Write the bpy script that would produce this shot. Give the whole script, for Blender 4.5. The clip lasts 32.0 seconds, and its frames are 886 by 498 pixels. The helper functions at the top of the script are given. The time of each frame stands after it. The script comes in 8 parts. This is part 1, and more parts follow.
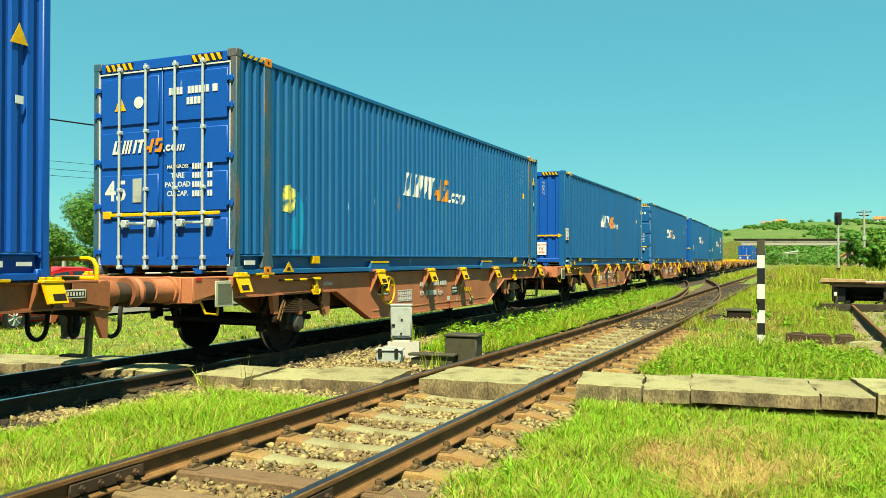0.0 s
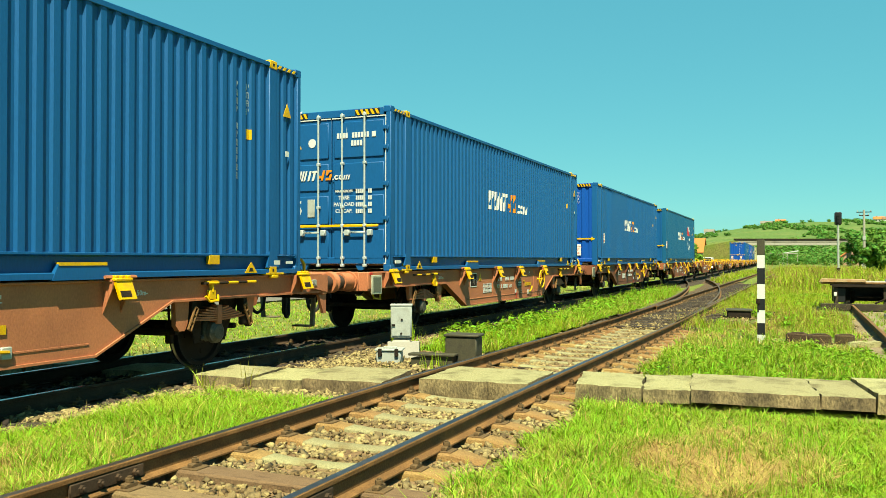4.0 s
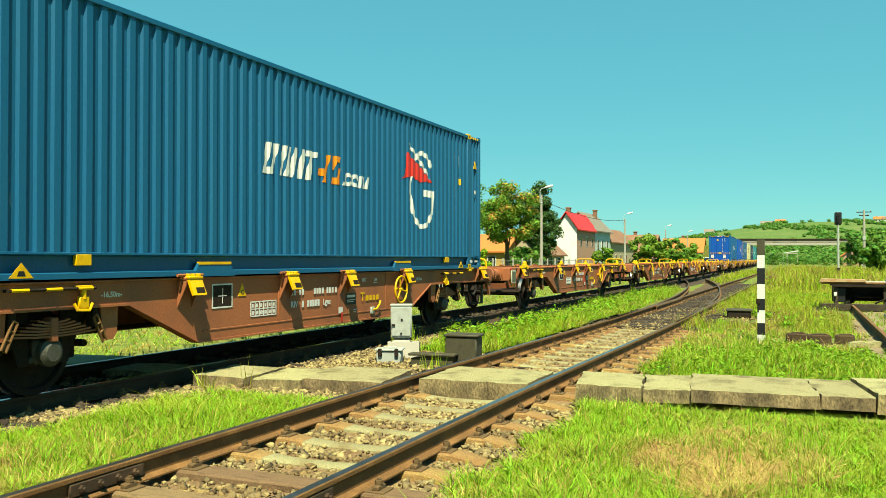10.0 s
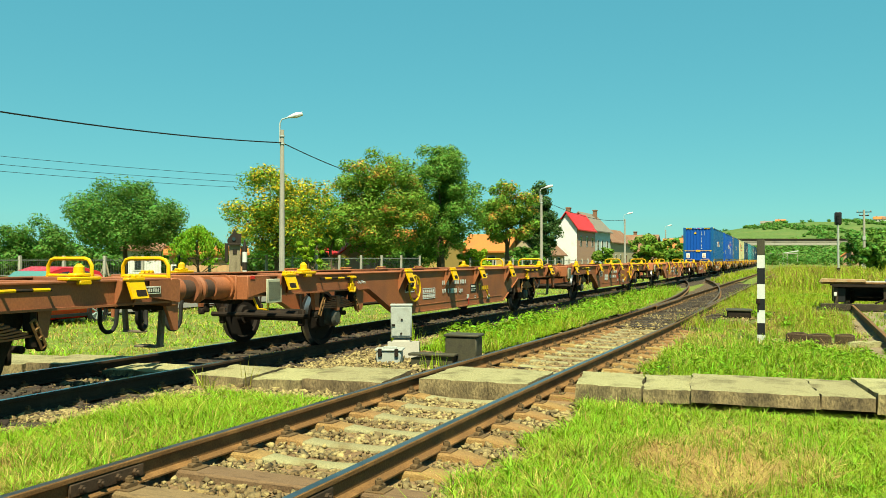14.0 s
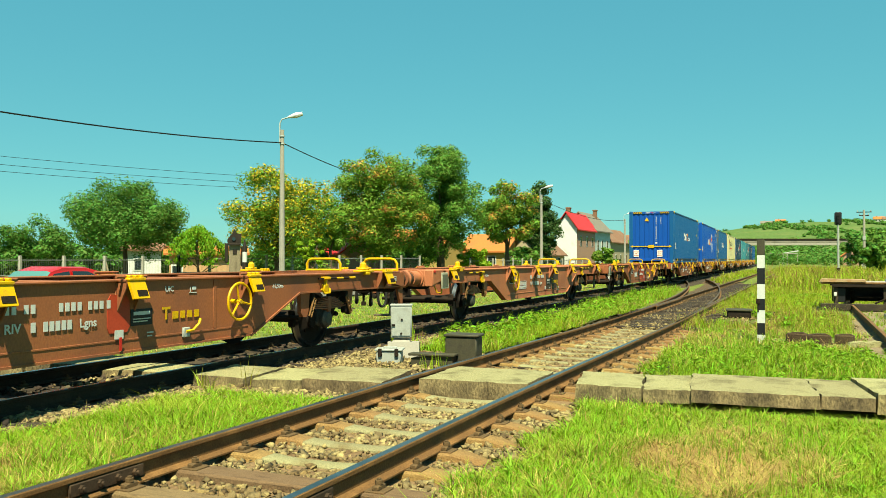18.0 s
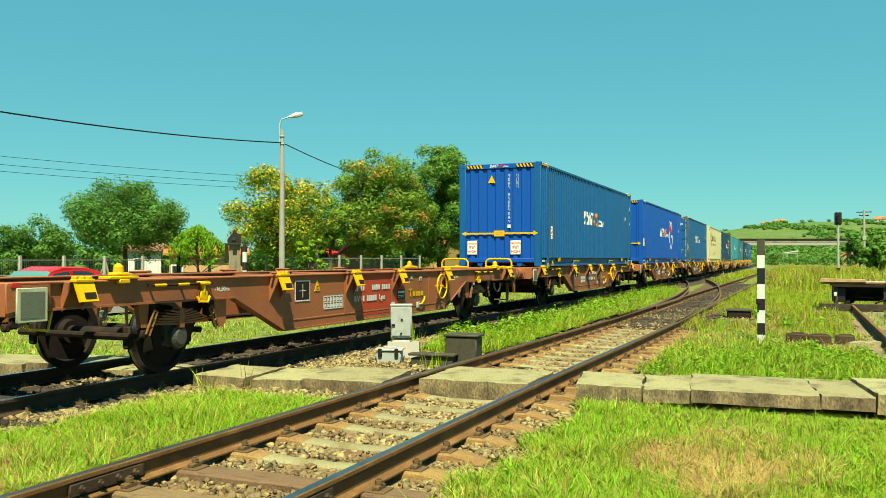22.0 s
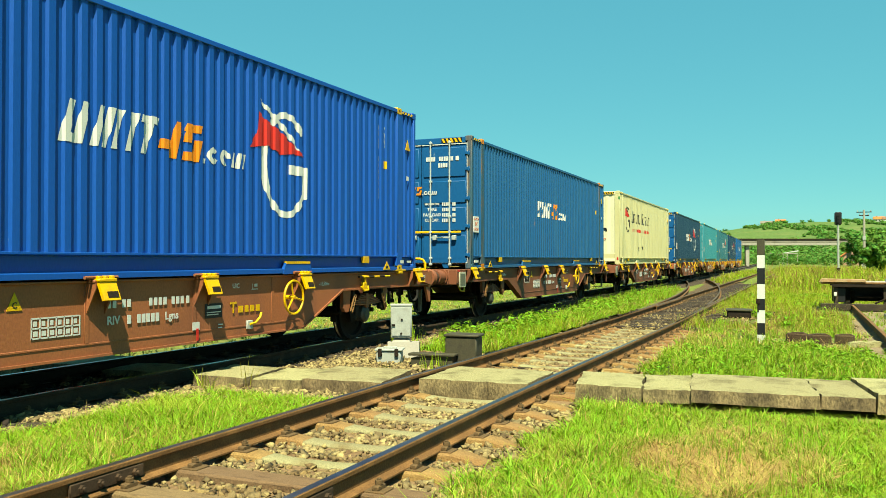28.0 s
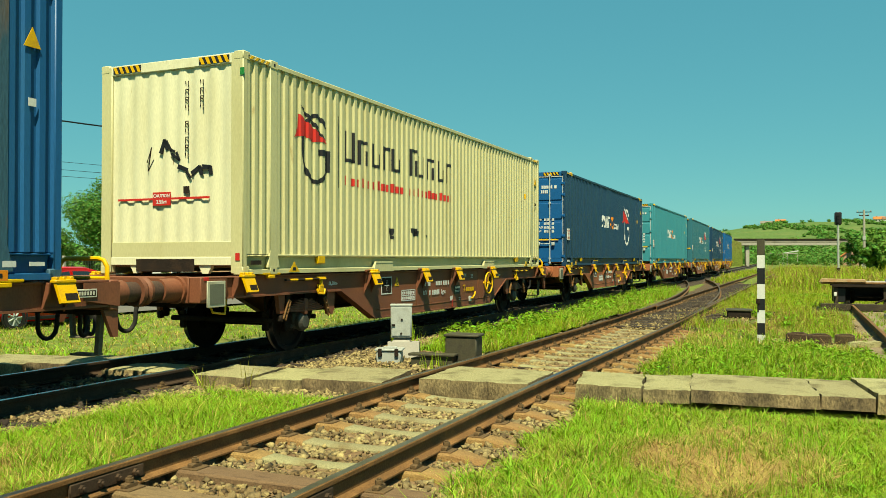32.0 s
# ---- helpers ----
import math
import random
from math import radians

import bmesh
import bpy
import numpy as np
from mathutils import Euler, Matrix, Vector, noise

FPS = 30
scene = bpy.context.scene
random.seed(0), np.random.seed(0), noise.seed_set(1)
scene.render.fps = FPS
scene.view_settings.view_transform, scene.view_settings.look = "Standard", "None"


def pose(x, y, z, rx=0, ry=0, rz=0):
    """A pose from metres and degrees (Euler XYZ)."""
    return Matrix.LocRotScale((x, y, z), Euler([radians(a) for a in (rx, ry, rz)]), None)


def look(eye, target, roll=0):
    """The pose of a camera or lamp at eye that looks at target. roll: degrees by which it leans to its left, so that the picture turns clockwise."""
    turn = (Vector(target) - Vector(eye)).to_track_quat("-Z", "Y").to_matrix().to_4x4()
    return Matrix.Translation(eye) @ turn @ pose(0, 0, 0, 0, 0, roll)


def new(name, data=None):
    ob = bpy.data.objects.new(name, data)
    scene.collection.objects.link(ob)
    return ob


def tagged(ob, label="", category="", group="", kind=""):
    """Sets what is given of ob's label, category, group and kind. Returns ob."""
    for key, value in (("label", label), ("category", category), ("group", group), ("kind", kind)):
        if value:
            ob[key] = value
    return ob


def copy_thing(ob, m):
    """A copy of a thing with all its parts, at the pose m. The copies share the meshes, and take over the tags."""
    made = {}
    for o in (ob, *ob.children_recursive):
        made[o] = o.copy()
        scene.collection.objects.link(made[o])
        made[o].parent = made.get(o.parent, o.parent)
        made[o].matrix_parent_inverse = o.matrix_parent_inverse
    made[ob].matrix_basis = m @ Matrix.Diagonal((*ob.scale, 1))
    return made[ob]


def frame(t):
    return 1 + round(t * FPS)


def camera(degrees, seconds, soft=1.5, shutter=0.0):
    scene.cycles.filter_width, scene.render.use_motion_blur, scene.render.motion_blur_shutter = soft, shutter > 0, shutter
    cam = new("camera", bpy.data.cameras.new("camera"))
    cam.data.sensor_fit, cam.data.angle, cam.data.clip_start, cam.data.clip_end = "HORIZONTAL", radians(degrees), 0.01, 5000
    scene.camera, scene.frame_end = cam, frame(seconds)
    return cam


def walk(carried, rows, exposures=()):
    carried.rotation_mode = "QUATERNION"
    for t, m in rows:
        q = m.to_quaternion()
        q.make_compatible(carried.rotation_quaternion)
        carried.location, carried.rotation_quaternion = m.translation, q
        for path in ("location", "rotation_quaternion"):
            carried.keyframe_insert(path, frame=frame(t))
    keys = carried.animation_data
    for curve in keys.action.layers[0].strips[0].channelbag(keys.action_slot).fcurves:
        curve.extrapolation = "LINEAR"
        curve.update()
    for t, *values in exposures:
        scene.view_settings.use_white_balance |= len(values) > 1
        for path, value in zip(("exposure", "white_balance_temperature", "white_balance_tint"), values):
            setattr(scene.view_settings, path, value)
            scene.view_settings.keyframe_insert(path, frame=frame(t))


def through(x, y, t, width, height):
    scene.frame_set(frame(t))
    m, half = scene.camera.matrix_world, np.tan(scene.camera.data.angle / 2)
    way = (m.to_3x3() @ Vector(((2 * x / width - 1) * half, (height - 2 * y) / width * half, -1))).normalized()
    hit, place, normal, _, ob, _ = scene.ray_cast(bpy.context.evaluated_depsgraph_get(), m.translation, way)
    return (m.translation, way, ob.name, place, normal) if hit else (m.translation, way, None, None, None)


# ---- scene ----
import functools

# The camera stands on a tripod beside a siding, 1.42 m above the rails.
EYE = (0.0, 0.0, 1.42)
YAW, TILT = 0.40786, 0.01243
AIM = (EYE[0] + math.cos(YAW) * math.cos(TILT), EYE[1] + math.sin(YAW) * math.cos(TILT), EYE[2] + math.sin(TILT))
cam = camera(55.98, 32.0, soft=0.65)
walk(cam, [(0.0, look(EYE, AIM)), (32.0, look(EYE, AIM))], exposures=[(0.0, 1.40, 7700, -9), (9.0, 1.41, 7700, -9), (12.0, 1.28, 7700, -9), (22.0, 1.26, 7700, -9), (25.0, 1.39, 7700, -9), (30.0, 1.30, 7700, -9), (31.0, 1.14, 7750, -9), (32.0, 0.99, 7900, -8)])

# ---- daylight: a high, slightly warm sun behind the camera's left shoulder ----
SUN_FROM = Vector((-0.46, -0.23, 0.86)).normalized()
world = bpy.data.worlds.new("world")
scene.world = world
world.use_nodes = True
sky = world.node_tree.nodes.new("ShaderNodeTexSky")
sky.sky_type, sky.sun_disc = "NISHITA", False
sky.sun_elevation = math.asin(SUN_FROM.z)
sky.sun_rotation = math.atan2(SUN_FROM.x, SUN_FROM.y)
sky.altitude, sky.air_density, sky.dust_density, sky.ozone_density = 1200, 1.0, 0.1, 2.0
world.node_tree.nodes["Background"].inputs["Strength"].default_value = 0.162
vivid = world.node_tree.nodes.new("ShaderNodeHueSaturation")
vivid.inputs["Hue"].default_value, vivid.inputs["Saturation"].default_value, vivid.inputs["Value"].default_value = 0.480, 2.05, 1.0
haze = world.node_tree.nodes.new("ShaderNodeGamma")
haze.inputs["Gamma"].default_value = 0.31
world.node_tree.links.new(sky.outputs["Color"], haze.inputs["Color"])
world.node_tree.links.new(haze.outputs["Color"], vivid.inputs["Color"])
air = world.node_tree.nodes.new("ShaderNodeMix")
air.data_type, air.blend_type = "RGBA", "MULTIPLY"
air.inputs["Factor"].default_value, air.inputs["B"].default_value = 1.0, (0.43, 0.965, 1.12, 1)
world.node_tree.links.new(vivid.outputs["Color"], air.inputs["A"])
world.node_tree.links.new(air.outputs["Result"], world.node_tree.nodes["Background"].inputs["Color"])
sun = new("sun", bpy.data.lights.new("sun", "SUN"))
sun.data.energy, sun.data.angle, sun.data.color = 5.0, radians(0.53), (1.0, 0.92, 0.78)
sun.matrix_world = look(SUN_FROM * 60, (0, 0, 0))


# ---- materials ----
COLOUR_SCALE = 0.69  # scales all base colours down, so shaded parts render darker beside the sky


def mat(name, col, rough=0.6, metal=0.0, col2=None, scale=6.0, amount=0.5, grain=60.0, dark=0.75, bump=0.15,
        stretch=(1, 1, 1), spread=0.0, spec=0.28, patch=0.5, island=False, through=0.0, tints=1.0, flecks=None):
    """A painted, worn or natural surface: patches of col2 at a large scale, grain at a small one."""
    m = bpy.data.materials.new(name)
    m.use_nodes = True
    nt = m.node_tree
    n, link = nt.nodes, nt.links.new
    bsdf = n["Principled BSDF"]
    col, col2 = (tuple(COLOUR_SCALE * c for c in q) for q in (col, col2 or tuple(c * 0.6 for c in col)))
    bsdf.inputs["Roughness"].default_value, bsdf.inputs["Metallic"].default_value = rough, metal
    bsdf.inputs["Specular IOR Level"].default_value = spec
    tc = n.new("ShaderNodeTexCoord")
    mp = n.new("ShaderNodeMapping")
    mp.inputs["Scale"].default_value = stretch
    link(tc.outputs["Object"], mp.inputs["Vector"])
    big, small = n.new("ShaderNodeTexNoise"), n.new("ShaderNodeTexNoise")
    big.inputs["Scale"].default_value, big.inputs["Detail"].default_value = scale, 6
    small.inputs["Scale"].default_value, small.inputs["Detail"].default_value = grain, 3
    for t in (big, small):
        link(mp.outputs["Vector"], t.inputs["Vector"])
    ramp = n.new("ShaderNodeMapRange")
    ramp.inputs["From Min"].default_value, ramp.inputs["From Max"].default_value = patch, patch + 0.22
    ramp.inputs["To Max"].default_value = amount
    link(big.outputs["Fac"], ramp.inputs["Value"])
    mix = n.new("ShaderNodeMix")
    mix.data_type = "RGBA"
    mix.inputs["A"].default_value, mix.inputs["B"].default_value = (*col, 1), (*col2, 1)
    link(ramp.outputs["Result"], mix.inputs["Factor"])
    tone = n.new("ShaderNodeMapRange")
    tone.inputs["From Min"].default_value, tone.inputs["From Max"].default_value = 0.3, 0.7
    tone.inputs["To Min"].default_value, tone.inputs["To Max"].default_value = dark, 2 - dark
    link(small.outputs["Fac"], tone.inputs["Value"])
    hsv = n.new("ShaderNodeHueSaturation")
    link(mix.outputs["Result"], hsv.inputs["Color"])
    for k, (fleck, size, cover) in enumerate(flecks or ()):
        spot, edge, over = n.new("ShaderNodeTexNoise"), n.new("ShaderNodeMapRange"), n.new("ShaderNodeMix")
        spot.inputs["Scale"].default_value, spot.inputs["Detail"].default_value = size, 5
        spot.noise_dimensions, spot.inputs["W"].default_value = "4D", 3.7 * k
        link(mp.outputs["Vector"], spot.inputs["Vector"])
        edge.inputs["From Min"].default_value, edge.inputs["From Max"].default_value, edge.inputs["To Max"].default_value = cover, cover + 0.04, 0.8
        link(spot.outputs["Fac"], edge.inputs["Value"])
        over.data_type, over.inputs["B"].default_value = "RGBA", (*fleck, 1)
        link(hsv.inputs["Color"].links[0].from_socket, over.inputs["A"])
        link(edge.outputs["Result"], over.inputs["Factor"])
        link(over.outputs["Result"], hsv.inputs["Color"])
    if spread or island:
        src = n.new("ShaderNodeNewGeometry" if island else "ShaderNodeObjectInfo")
        rnd = src.outputs["Random Per Island" if island else "Random"]
        mr = n.new("ShaderNodeMapRange")
        mr.inputs["To Min"].default_value, mr.inputs["To Max"].default_value = 1 - spread, 1 + spread
        link(rnd, mr.inputs["Value"])
        mul = n.new("ShaderNodeMath")
        mul.operation = "MULTIPLY"
        link(mr.outputs["Result"], mul.inputs[0])
        link(tone.outputs["Result"], mul.inputs[1])
        link(mul.outputs["Value"], hsv.inputs["Value"])
        hue = n.new("ShaderNodeMapRange")
        hue.inputs["To Min"].default_value, hue.inputs["To Max"].default_value = 0.5 - spread * 0.10 * tints, 0.5 + spread * 0.06 * tints
        link(rnd, hue.inputs["Value"])
        link(hue.outputs["Result"], hsv.inputs["Hue"])
    else:
        link(tone.outputs["Result"], hsv.inputs["Value"])
    link(hsv.outputs["Color"], bsdf.inputs["Base Color"])
    if bump:
        b = n.new("ShaderNodeBump")
        b.inputs["Strength"].default_value, b.inputs["Distance"].default_value = bump, 0.02
        link(small.outputs["Fac"], b.inputs["Height"])
        link(b.outputs["Normal"], bsdf.inputs["Normal"])
    if through:
        tr = n.new("ShaderNodeBsdfTranslucent")
        ms = n.new("ShaderNodeMixShader")
        ms.inputs["Fac"].default_value = through
        link(hsv.outputs["Color"], tr.inputs["Color"])
        link(bsdf.outputs["BSDF"], ms.inputs[1])
        link(tr.outputs["BSDF"], ms.inputs[2])
        link(ms.outputs["Shader"], n["Material Output"].inputs["Surface"])
    return m


def paint(name, col, worn, amount=0.35, patch=0.55, rough=0.45, flecks=(((0.30, 0.40, 0.44), 5.0, 0.72),)):
    """Container paint: vertical streaks of weathering over a plain coat."""
    return mat(name, col, rough, 0, worn, 1.4, amount, 45, 0.92, 0.05, (1.6, 1.6, 0.35), 0, 0.25, patch, flecks=flecks)


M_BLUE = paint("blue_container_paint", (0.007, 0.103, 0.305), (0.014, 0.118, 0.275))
# also coats the sun-facing ends of duller boxes, their sunlight painted in
M_BLUE_BRIGHT = paint("bright_blue_and_sunlit_end_paint", (0.004, 0.086, 0.44), (0.009, 0.10, 0.385))
M_BLUE_OLD = paint("faded_blue_container_paint", (0.009, 0.117, 0.335), (0.025, 0.152, 0.315), 0.5, 0.48, flecks=(((0.34, 0.44, 0.48), 6.0, 0.685), ((0.20, 0.10, 0.05), 4.0, 0.70)))
M_BLUE_GREEN = paint("greenish_blue_container_paint", (0.008, 0.110, 0.245), (0.016, 0.125, 0.225))
M_BLUE_DARK = paint("dark_blue_container_paint", (0.012, 0.050, 0.105), (0.02, 0.06, 0.105))
M_BLUE_DUSK = paint("dull_blue_container_paint", (0.012, 0.105, 0.285), (0.030, 0.14, 0.29), 0.5, 0.5, flecks=(((0.30, 0.40, 0.44), 6.0, 0.70), ((0.20, 0.10, 0.05), 4.0, 0.71)))
M_SMEAR = mat("fresh_teal_touch_up", (0.006, 0.21, 0.44), 0.4, 0, (0.02, 0.23, 0.44), 4, 0.6, 40, 0.95, 0)
M_TEAL = paint("teal_container_paint", (0.045, 0.27, 0.33), (0.07, 0.29, 0.32))
M_TEAL_DARK = paint("dark_teal_container_paint", (0.035, 0.16, 0.21), (0.05, 0.17, 0.20))
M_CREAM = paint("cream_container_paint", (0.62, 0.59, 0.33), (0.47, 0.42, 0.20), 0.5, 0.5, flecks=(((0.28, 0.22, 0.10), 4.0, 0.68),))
# the end's stronger sunlight is put into this paler coat; flecks are wear
M_CREAM_LIT = paint("sunlit_cream_end_paint", (0.80, 0.78, 0.54), (0.62, 0.57, 0.33), 0.55, 0.5, flecks=(((0.30, 0.24, 0.12), 5.0, 0.66), ((0.16, 0.11, 0.05), 7.0, 0.70)))
M_RUSTPOST = mat("rusty_blue_steel", (0.03, 0.10, 0.16), 0.7, 0, (0.20, 0.11, 0.05), 3.0, 0.8, 30, 0.8, 0.2, (2, 2, 0.4), 0, 0.4, 0.47)
M_WHITE = mat("white_marking_paint", (0.70, 0.71, 0.69), 0.5, 0, (0.48, 0.54, 0.56), 12, 0.4, 90, 0.92, 0.02)
M_ORANGE = mat("orange_marking_paint", (0.85, 0.26, 0.015), 0.5, 0, (0.7, 0.25, 0.04), 12, 0.4, 90, 0.95, 0.02)
M_CAUTION = mat("faded_red_print", (0.55, 0.12, 0.06), 0.6, 0, (0.62, 0.30, 0.20), 12, 0.5, 90, 0.95, 0)
M_TAG = mat("green_corner_tag", (0.02, 0.22, 0.05), 0.5)
M_TORN = mat("torn_yellow_sticker", (0.80, 0.70, 0.14), 0.6, 0, (0.03, 0.14, 0.22), 9, 1.0, 60, 0.9, 0, patch=0.42)
M_PRINT = mat("faded_orange_print", (0.62, 0.33, 0.08), 0.6, 0, None, 12, 0.3, 90, 0.95, 0)
M_RED = mat("red_marking_paint", (0.60, 0.025, 0.02), 0.5, 0, (0.4, 0.05, 0.04), 12, 0.4, 90, 0.95, 0.02)
M_YELLOW = mat("yellow_painted_steel", (0.80, 0.46, 0.01), 0.5, 0, (0.50, 0.26, 0.03), 9, 0.6, 70, 0.88, 0.1)
M_BLACK = mat("black_marking_paint", (0.015, 0.015, 0.018), 0.5, 0, None, 12, 0.3, 90, 0.9, 0.02)
M_GALV = mat("galvanised_rod_steel", (0.52, 0.58, 0.58), 0.45, 0.15, (0.36, 0.42, 0.44), 14, 0.6, 80, 0.9, 0.05)
M_RUBBER = mat("black_rubber", (0.018, 0.018, 0.018), 0.8, 0, (0.04, 0.035, 0.03), 8, 0.5, 60, 0.85, 0.1)
M_WAGON = mat("brown_red_wagon_paint", (0.365, 0.122, 0.051), 0.65, 0, (0.25, 0.090, 0.048), 1.6, 0.8, 50, 0.86, 0.1, (1, 1, 0.6), 0, 0.3, 0.45)
M_BOARD = mat("worn_pale_board_frame", (0.50, 0.50, 0.38), 0.7, 0, (0.36, 0.33, 0.22), 6, 0.6, 40, 0.9, 0.1)
M_PAPER_OLD = mat("worn_white_enamel", (0.62, 0.60, 0.52), 0.6, 0, (0.48, 0.44, 0.36), 9, 0.5, 60, 0.94, 0)
M_MESH = mat("dusty_grey_mesh", (0.15, 0.16, 0.12), 0.75, 0, (0.10, 0.105, 0.08), 8, 0.6, 90, 0.8, 0.2)
M_WAGON_FADED = mat("faded_salmon_wagon_paint", (0.52, 0.184, 0.088), 0.7, 0, (0.37, 0.132, 0.068), 1.6, 0.8, 50, 0.86, 0.1, (1, 1, 0.6), 0, 0.3, 0.47)
M_WAGON_DARK = mat("dark_brown_wagon_paint", (0.235, 0.082, 0.042), 0.65, 0, (0.15, 0.058, 0.034), 1.6, 0.8, 50, 0.86, 0.1, (1, 1, 0.6), 0, 0.3, 0.45)
M_WAGON_PATCH = mat("fresh_red_brown_paint", (0.52, 0.062, 0.028), 0.6, 0, (0.42, 0.062, 0.03), 2, 0.6, 50, 0.9, 0.05)
# darker than its grime: the underframe's shade is put into the colour
M_GEAR = mat("grimy_and_shaded_gear_steel", (0.024, 0.017, 0.013), 0.85, 0.0, (0.06, 0.034, 0.02), 6, 0.6, 50, 0.7, 0.25, spec=0.15)
M_AXLEBOX = mat("greasy_grey_casting", (0.085, 0.082, 0.070), 0.55, 0.2, (0.04, 0.032, 0.026), 8, 0.7, 50, 0.75, 0.2)
# brake dust, darkened further to hold the shade below the wagon
M_WHEEL = mat("dusty_shaded_wheel_steel", (0.018, 0.014, 0.012), 0.85, 0.0, (0.035, 0.022, 0.015), 5, 0.6, 60, 0.8, 0.15, spec=0.15)
M_TREAD = mat("polished_tread_steel", (0.42, 0.42, 0.42), 0.28, 1.0, (0.28, 0.27, 0.26), 9, 0.5, 80, 0.9, 0.02)
M_RAILTOP = mat("polished_rail_head", (0.36, 0.37, 0.37), 0.30, 0.95, (0.12, 0.09, 0.06), 2, 0.75, 80, 0.9, 0.02)
M_RAIL_DULL = mat("dull_brown_rail_head", (0.11, 0.08, 0.052), 0.6, 0.3, (0.06, 0.04, 0.026), 3, 0.7, 80, 0.85, 0.05)
M_RAILTOP_MAIN = mat("bright_worn_rail_head", (0.55, 0.56, 0.56), 0.25, 1.0, (0.40, 0.40, 0.39), 3, 0.6, 80, 0.9, 0.02)
M_RAIL = mat("rusty_rail_steel", (0.17, 0.085, 0.030), 0.85, 0.0, (0.33, 0.17, 0.060), 4, 0.7, 60, 0.75, 0.25)
# the train's shade on the main rails is put into this dark colour
M_RAIL_DARK = mat("dark_and_shaded_rail_steel", (0.050, 0.030, 0.017), 0.85, 0.0, (0.11, 0.065, 0.035), 4, 0.7, 60, 0.75, 0.25)
M_PLATE = mat("greasy_brown_buffer_steel", (0.085, 0.050, 0.036), 0.6, 0.1, (0.04, 0.03, 0.025), 6, 0.7, 50, 0.8, 0.15)
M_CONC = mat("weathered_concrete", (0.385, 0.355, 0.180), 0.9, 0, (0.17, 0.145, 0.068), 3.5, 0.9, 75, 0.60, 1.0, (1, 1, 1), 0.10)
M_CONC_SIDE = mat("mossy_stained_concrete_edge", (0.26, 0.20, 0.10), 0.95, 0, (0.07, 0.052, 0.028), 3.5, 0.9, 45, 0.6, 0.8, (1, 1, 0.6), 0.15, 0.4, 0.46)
M_CONC_POST = mat("pale_concrete_post", (0.40, 0.38, 0.33), 0.9, 0, (0.28, 0.26, 0.22), 2.2, 0.7, 60, 0.85, 0.2, (2, 2, 0.6), 0.06)
M_SLEEPER = mat("dusty_concrete_sleeper", (0.30, 0.275, 0.145), 0.9, 0, (0.20, 0.15, 0.065), 2.6, 0.8, 70, 0.76, 0.5, (1, 1, 1), 0.15)
M_SLEEPER_RUST = mat("rust_stained_concrete_seat", (0.30, 0.185, 0.070), 0.9, 0, (0.21, 0.10, 0.03), 3.2, 0.8, 70, 0.72, 0.5, (1, 1, 1), 0.15)
M_WOOD = mat("weathered_timber_sleeper", (0.24, 0.165, 0.080), 0.9, 0, (0.10, 0.065, 0.032), 5, 0.7, 60, 0.7, 0.4, (6, 1, 1), 0.2)
M_WOOD_DARK = mat("creosoted_black_timber", (0.040, 0.030, 0.021), 0.85, 0, (0.10, 0.07, 0.042), 5, 0.6, 60, 0.7, 0.4, (6, 1, 1), 0.2)
M_STONE = mat("dusty_ballast_stone", (0.29, 0.225, 0.105), 0.95, 0, (0.17, 0.105, 0.043), 1.6, 0.85, 60, 0.75, 0.4, (1, 1, 1), 0.55, 0.3, 0.5, True, 0.0, 0.25)
M_STONE_MID = mat("brown_ballast_stone", (0.13, 0.095, 0.055), 0.95, 0, (0.05, 0.038, 0.026), 0.8, 0.8, 60, 0.8, 0.3, (1, 1, 1), 0.5, 0.3, 0.45, True, 0.0, 0.3)
# main line stones: the shade under the wagons is mixed into their colour
M_STONE_DARK = mat("oily_shaded_ballast_stone", (0.085, 0.064, 0.042), 0.95, 0, (0.03, 0.024, 0.018), 0.8, 0.8, 60, 0.8, 0.3, (1, 1, 1), 0.5, 0.3, 0.45, True)
M_GRASS = mat("lush_grass_blade", (0.265, 0.465, 0.026), 0.6, 0, (0.50, 0.51, 0.08), 0.8, 0.62, 25, 0.85, 0, (1, 1, 1), 0.45, 0.25, 0.53, True, 0.28)
M_GRASS_TALL = mat("tall_seeding_grass", (0.34, 0.48, 0.026), 0.65, 0, (0.58, 0.52, 0.10), 0.13, 0.95, 25, 0.85, 0, (1, 1, 1), 0.4, 0.25, 0.5, True, 0.30)
M_SEED = mat("brown_seed_heads", (0.40, 0.25, 0.09), 0.8, 0, (0.46, 0.34, 0.12), 2, 0.6, 25, 0.85, 0, (1, 1, 1), 0.4, 0.25, 0.5, True, 0.3)
M_STRAW = mat("dry_straw", (0.60, 0.45, 0.15), 0.8, 0, (0.40, 0.27, 0.08), 2, 0.6, 25, 0.85, 0, (1, 1, 1), 0.4, 0.25, 0.5, True, 0.3)
M_IRONGREY = mat("grey_enamelled_case", (0.42, 0.45, 0.42), 0.5, 0, (0.25, 0.25, 0.21), 7, 0.5, 70, 0.9, 0.05)
M_OLIVE = mat("greasy_olive_casting", (0.075, 0.068, 0.042), 0.6, 0.1, (0.04, 0.035, 0.028), 7, 0.6, 60, 0.8, 0.2)
M_BARK = mat("tree_bark", (0.12, 0.085, 0.055), 0.9, 0, (0.07, 0.05, 0.035), 5, 0.7, 40, 0.75, 0.4, (3, 3, 0.6))
M_GLASS = mat("dark_window_glass", (0.02, 0.03, 0.035), 0.08, 0, None, 2, 0.2, 30, 0.95, 0, spec=0.8)


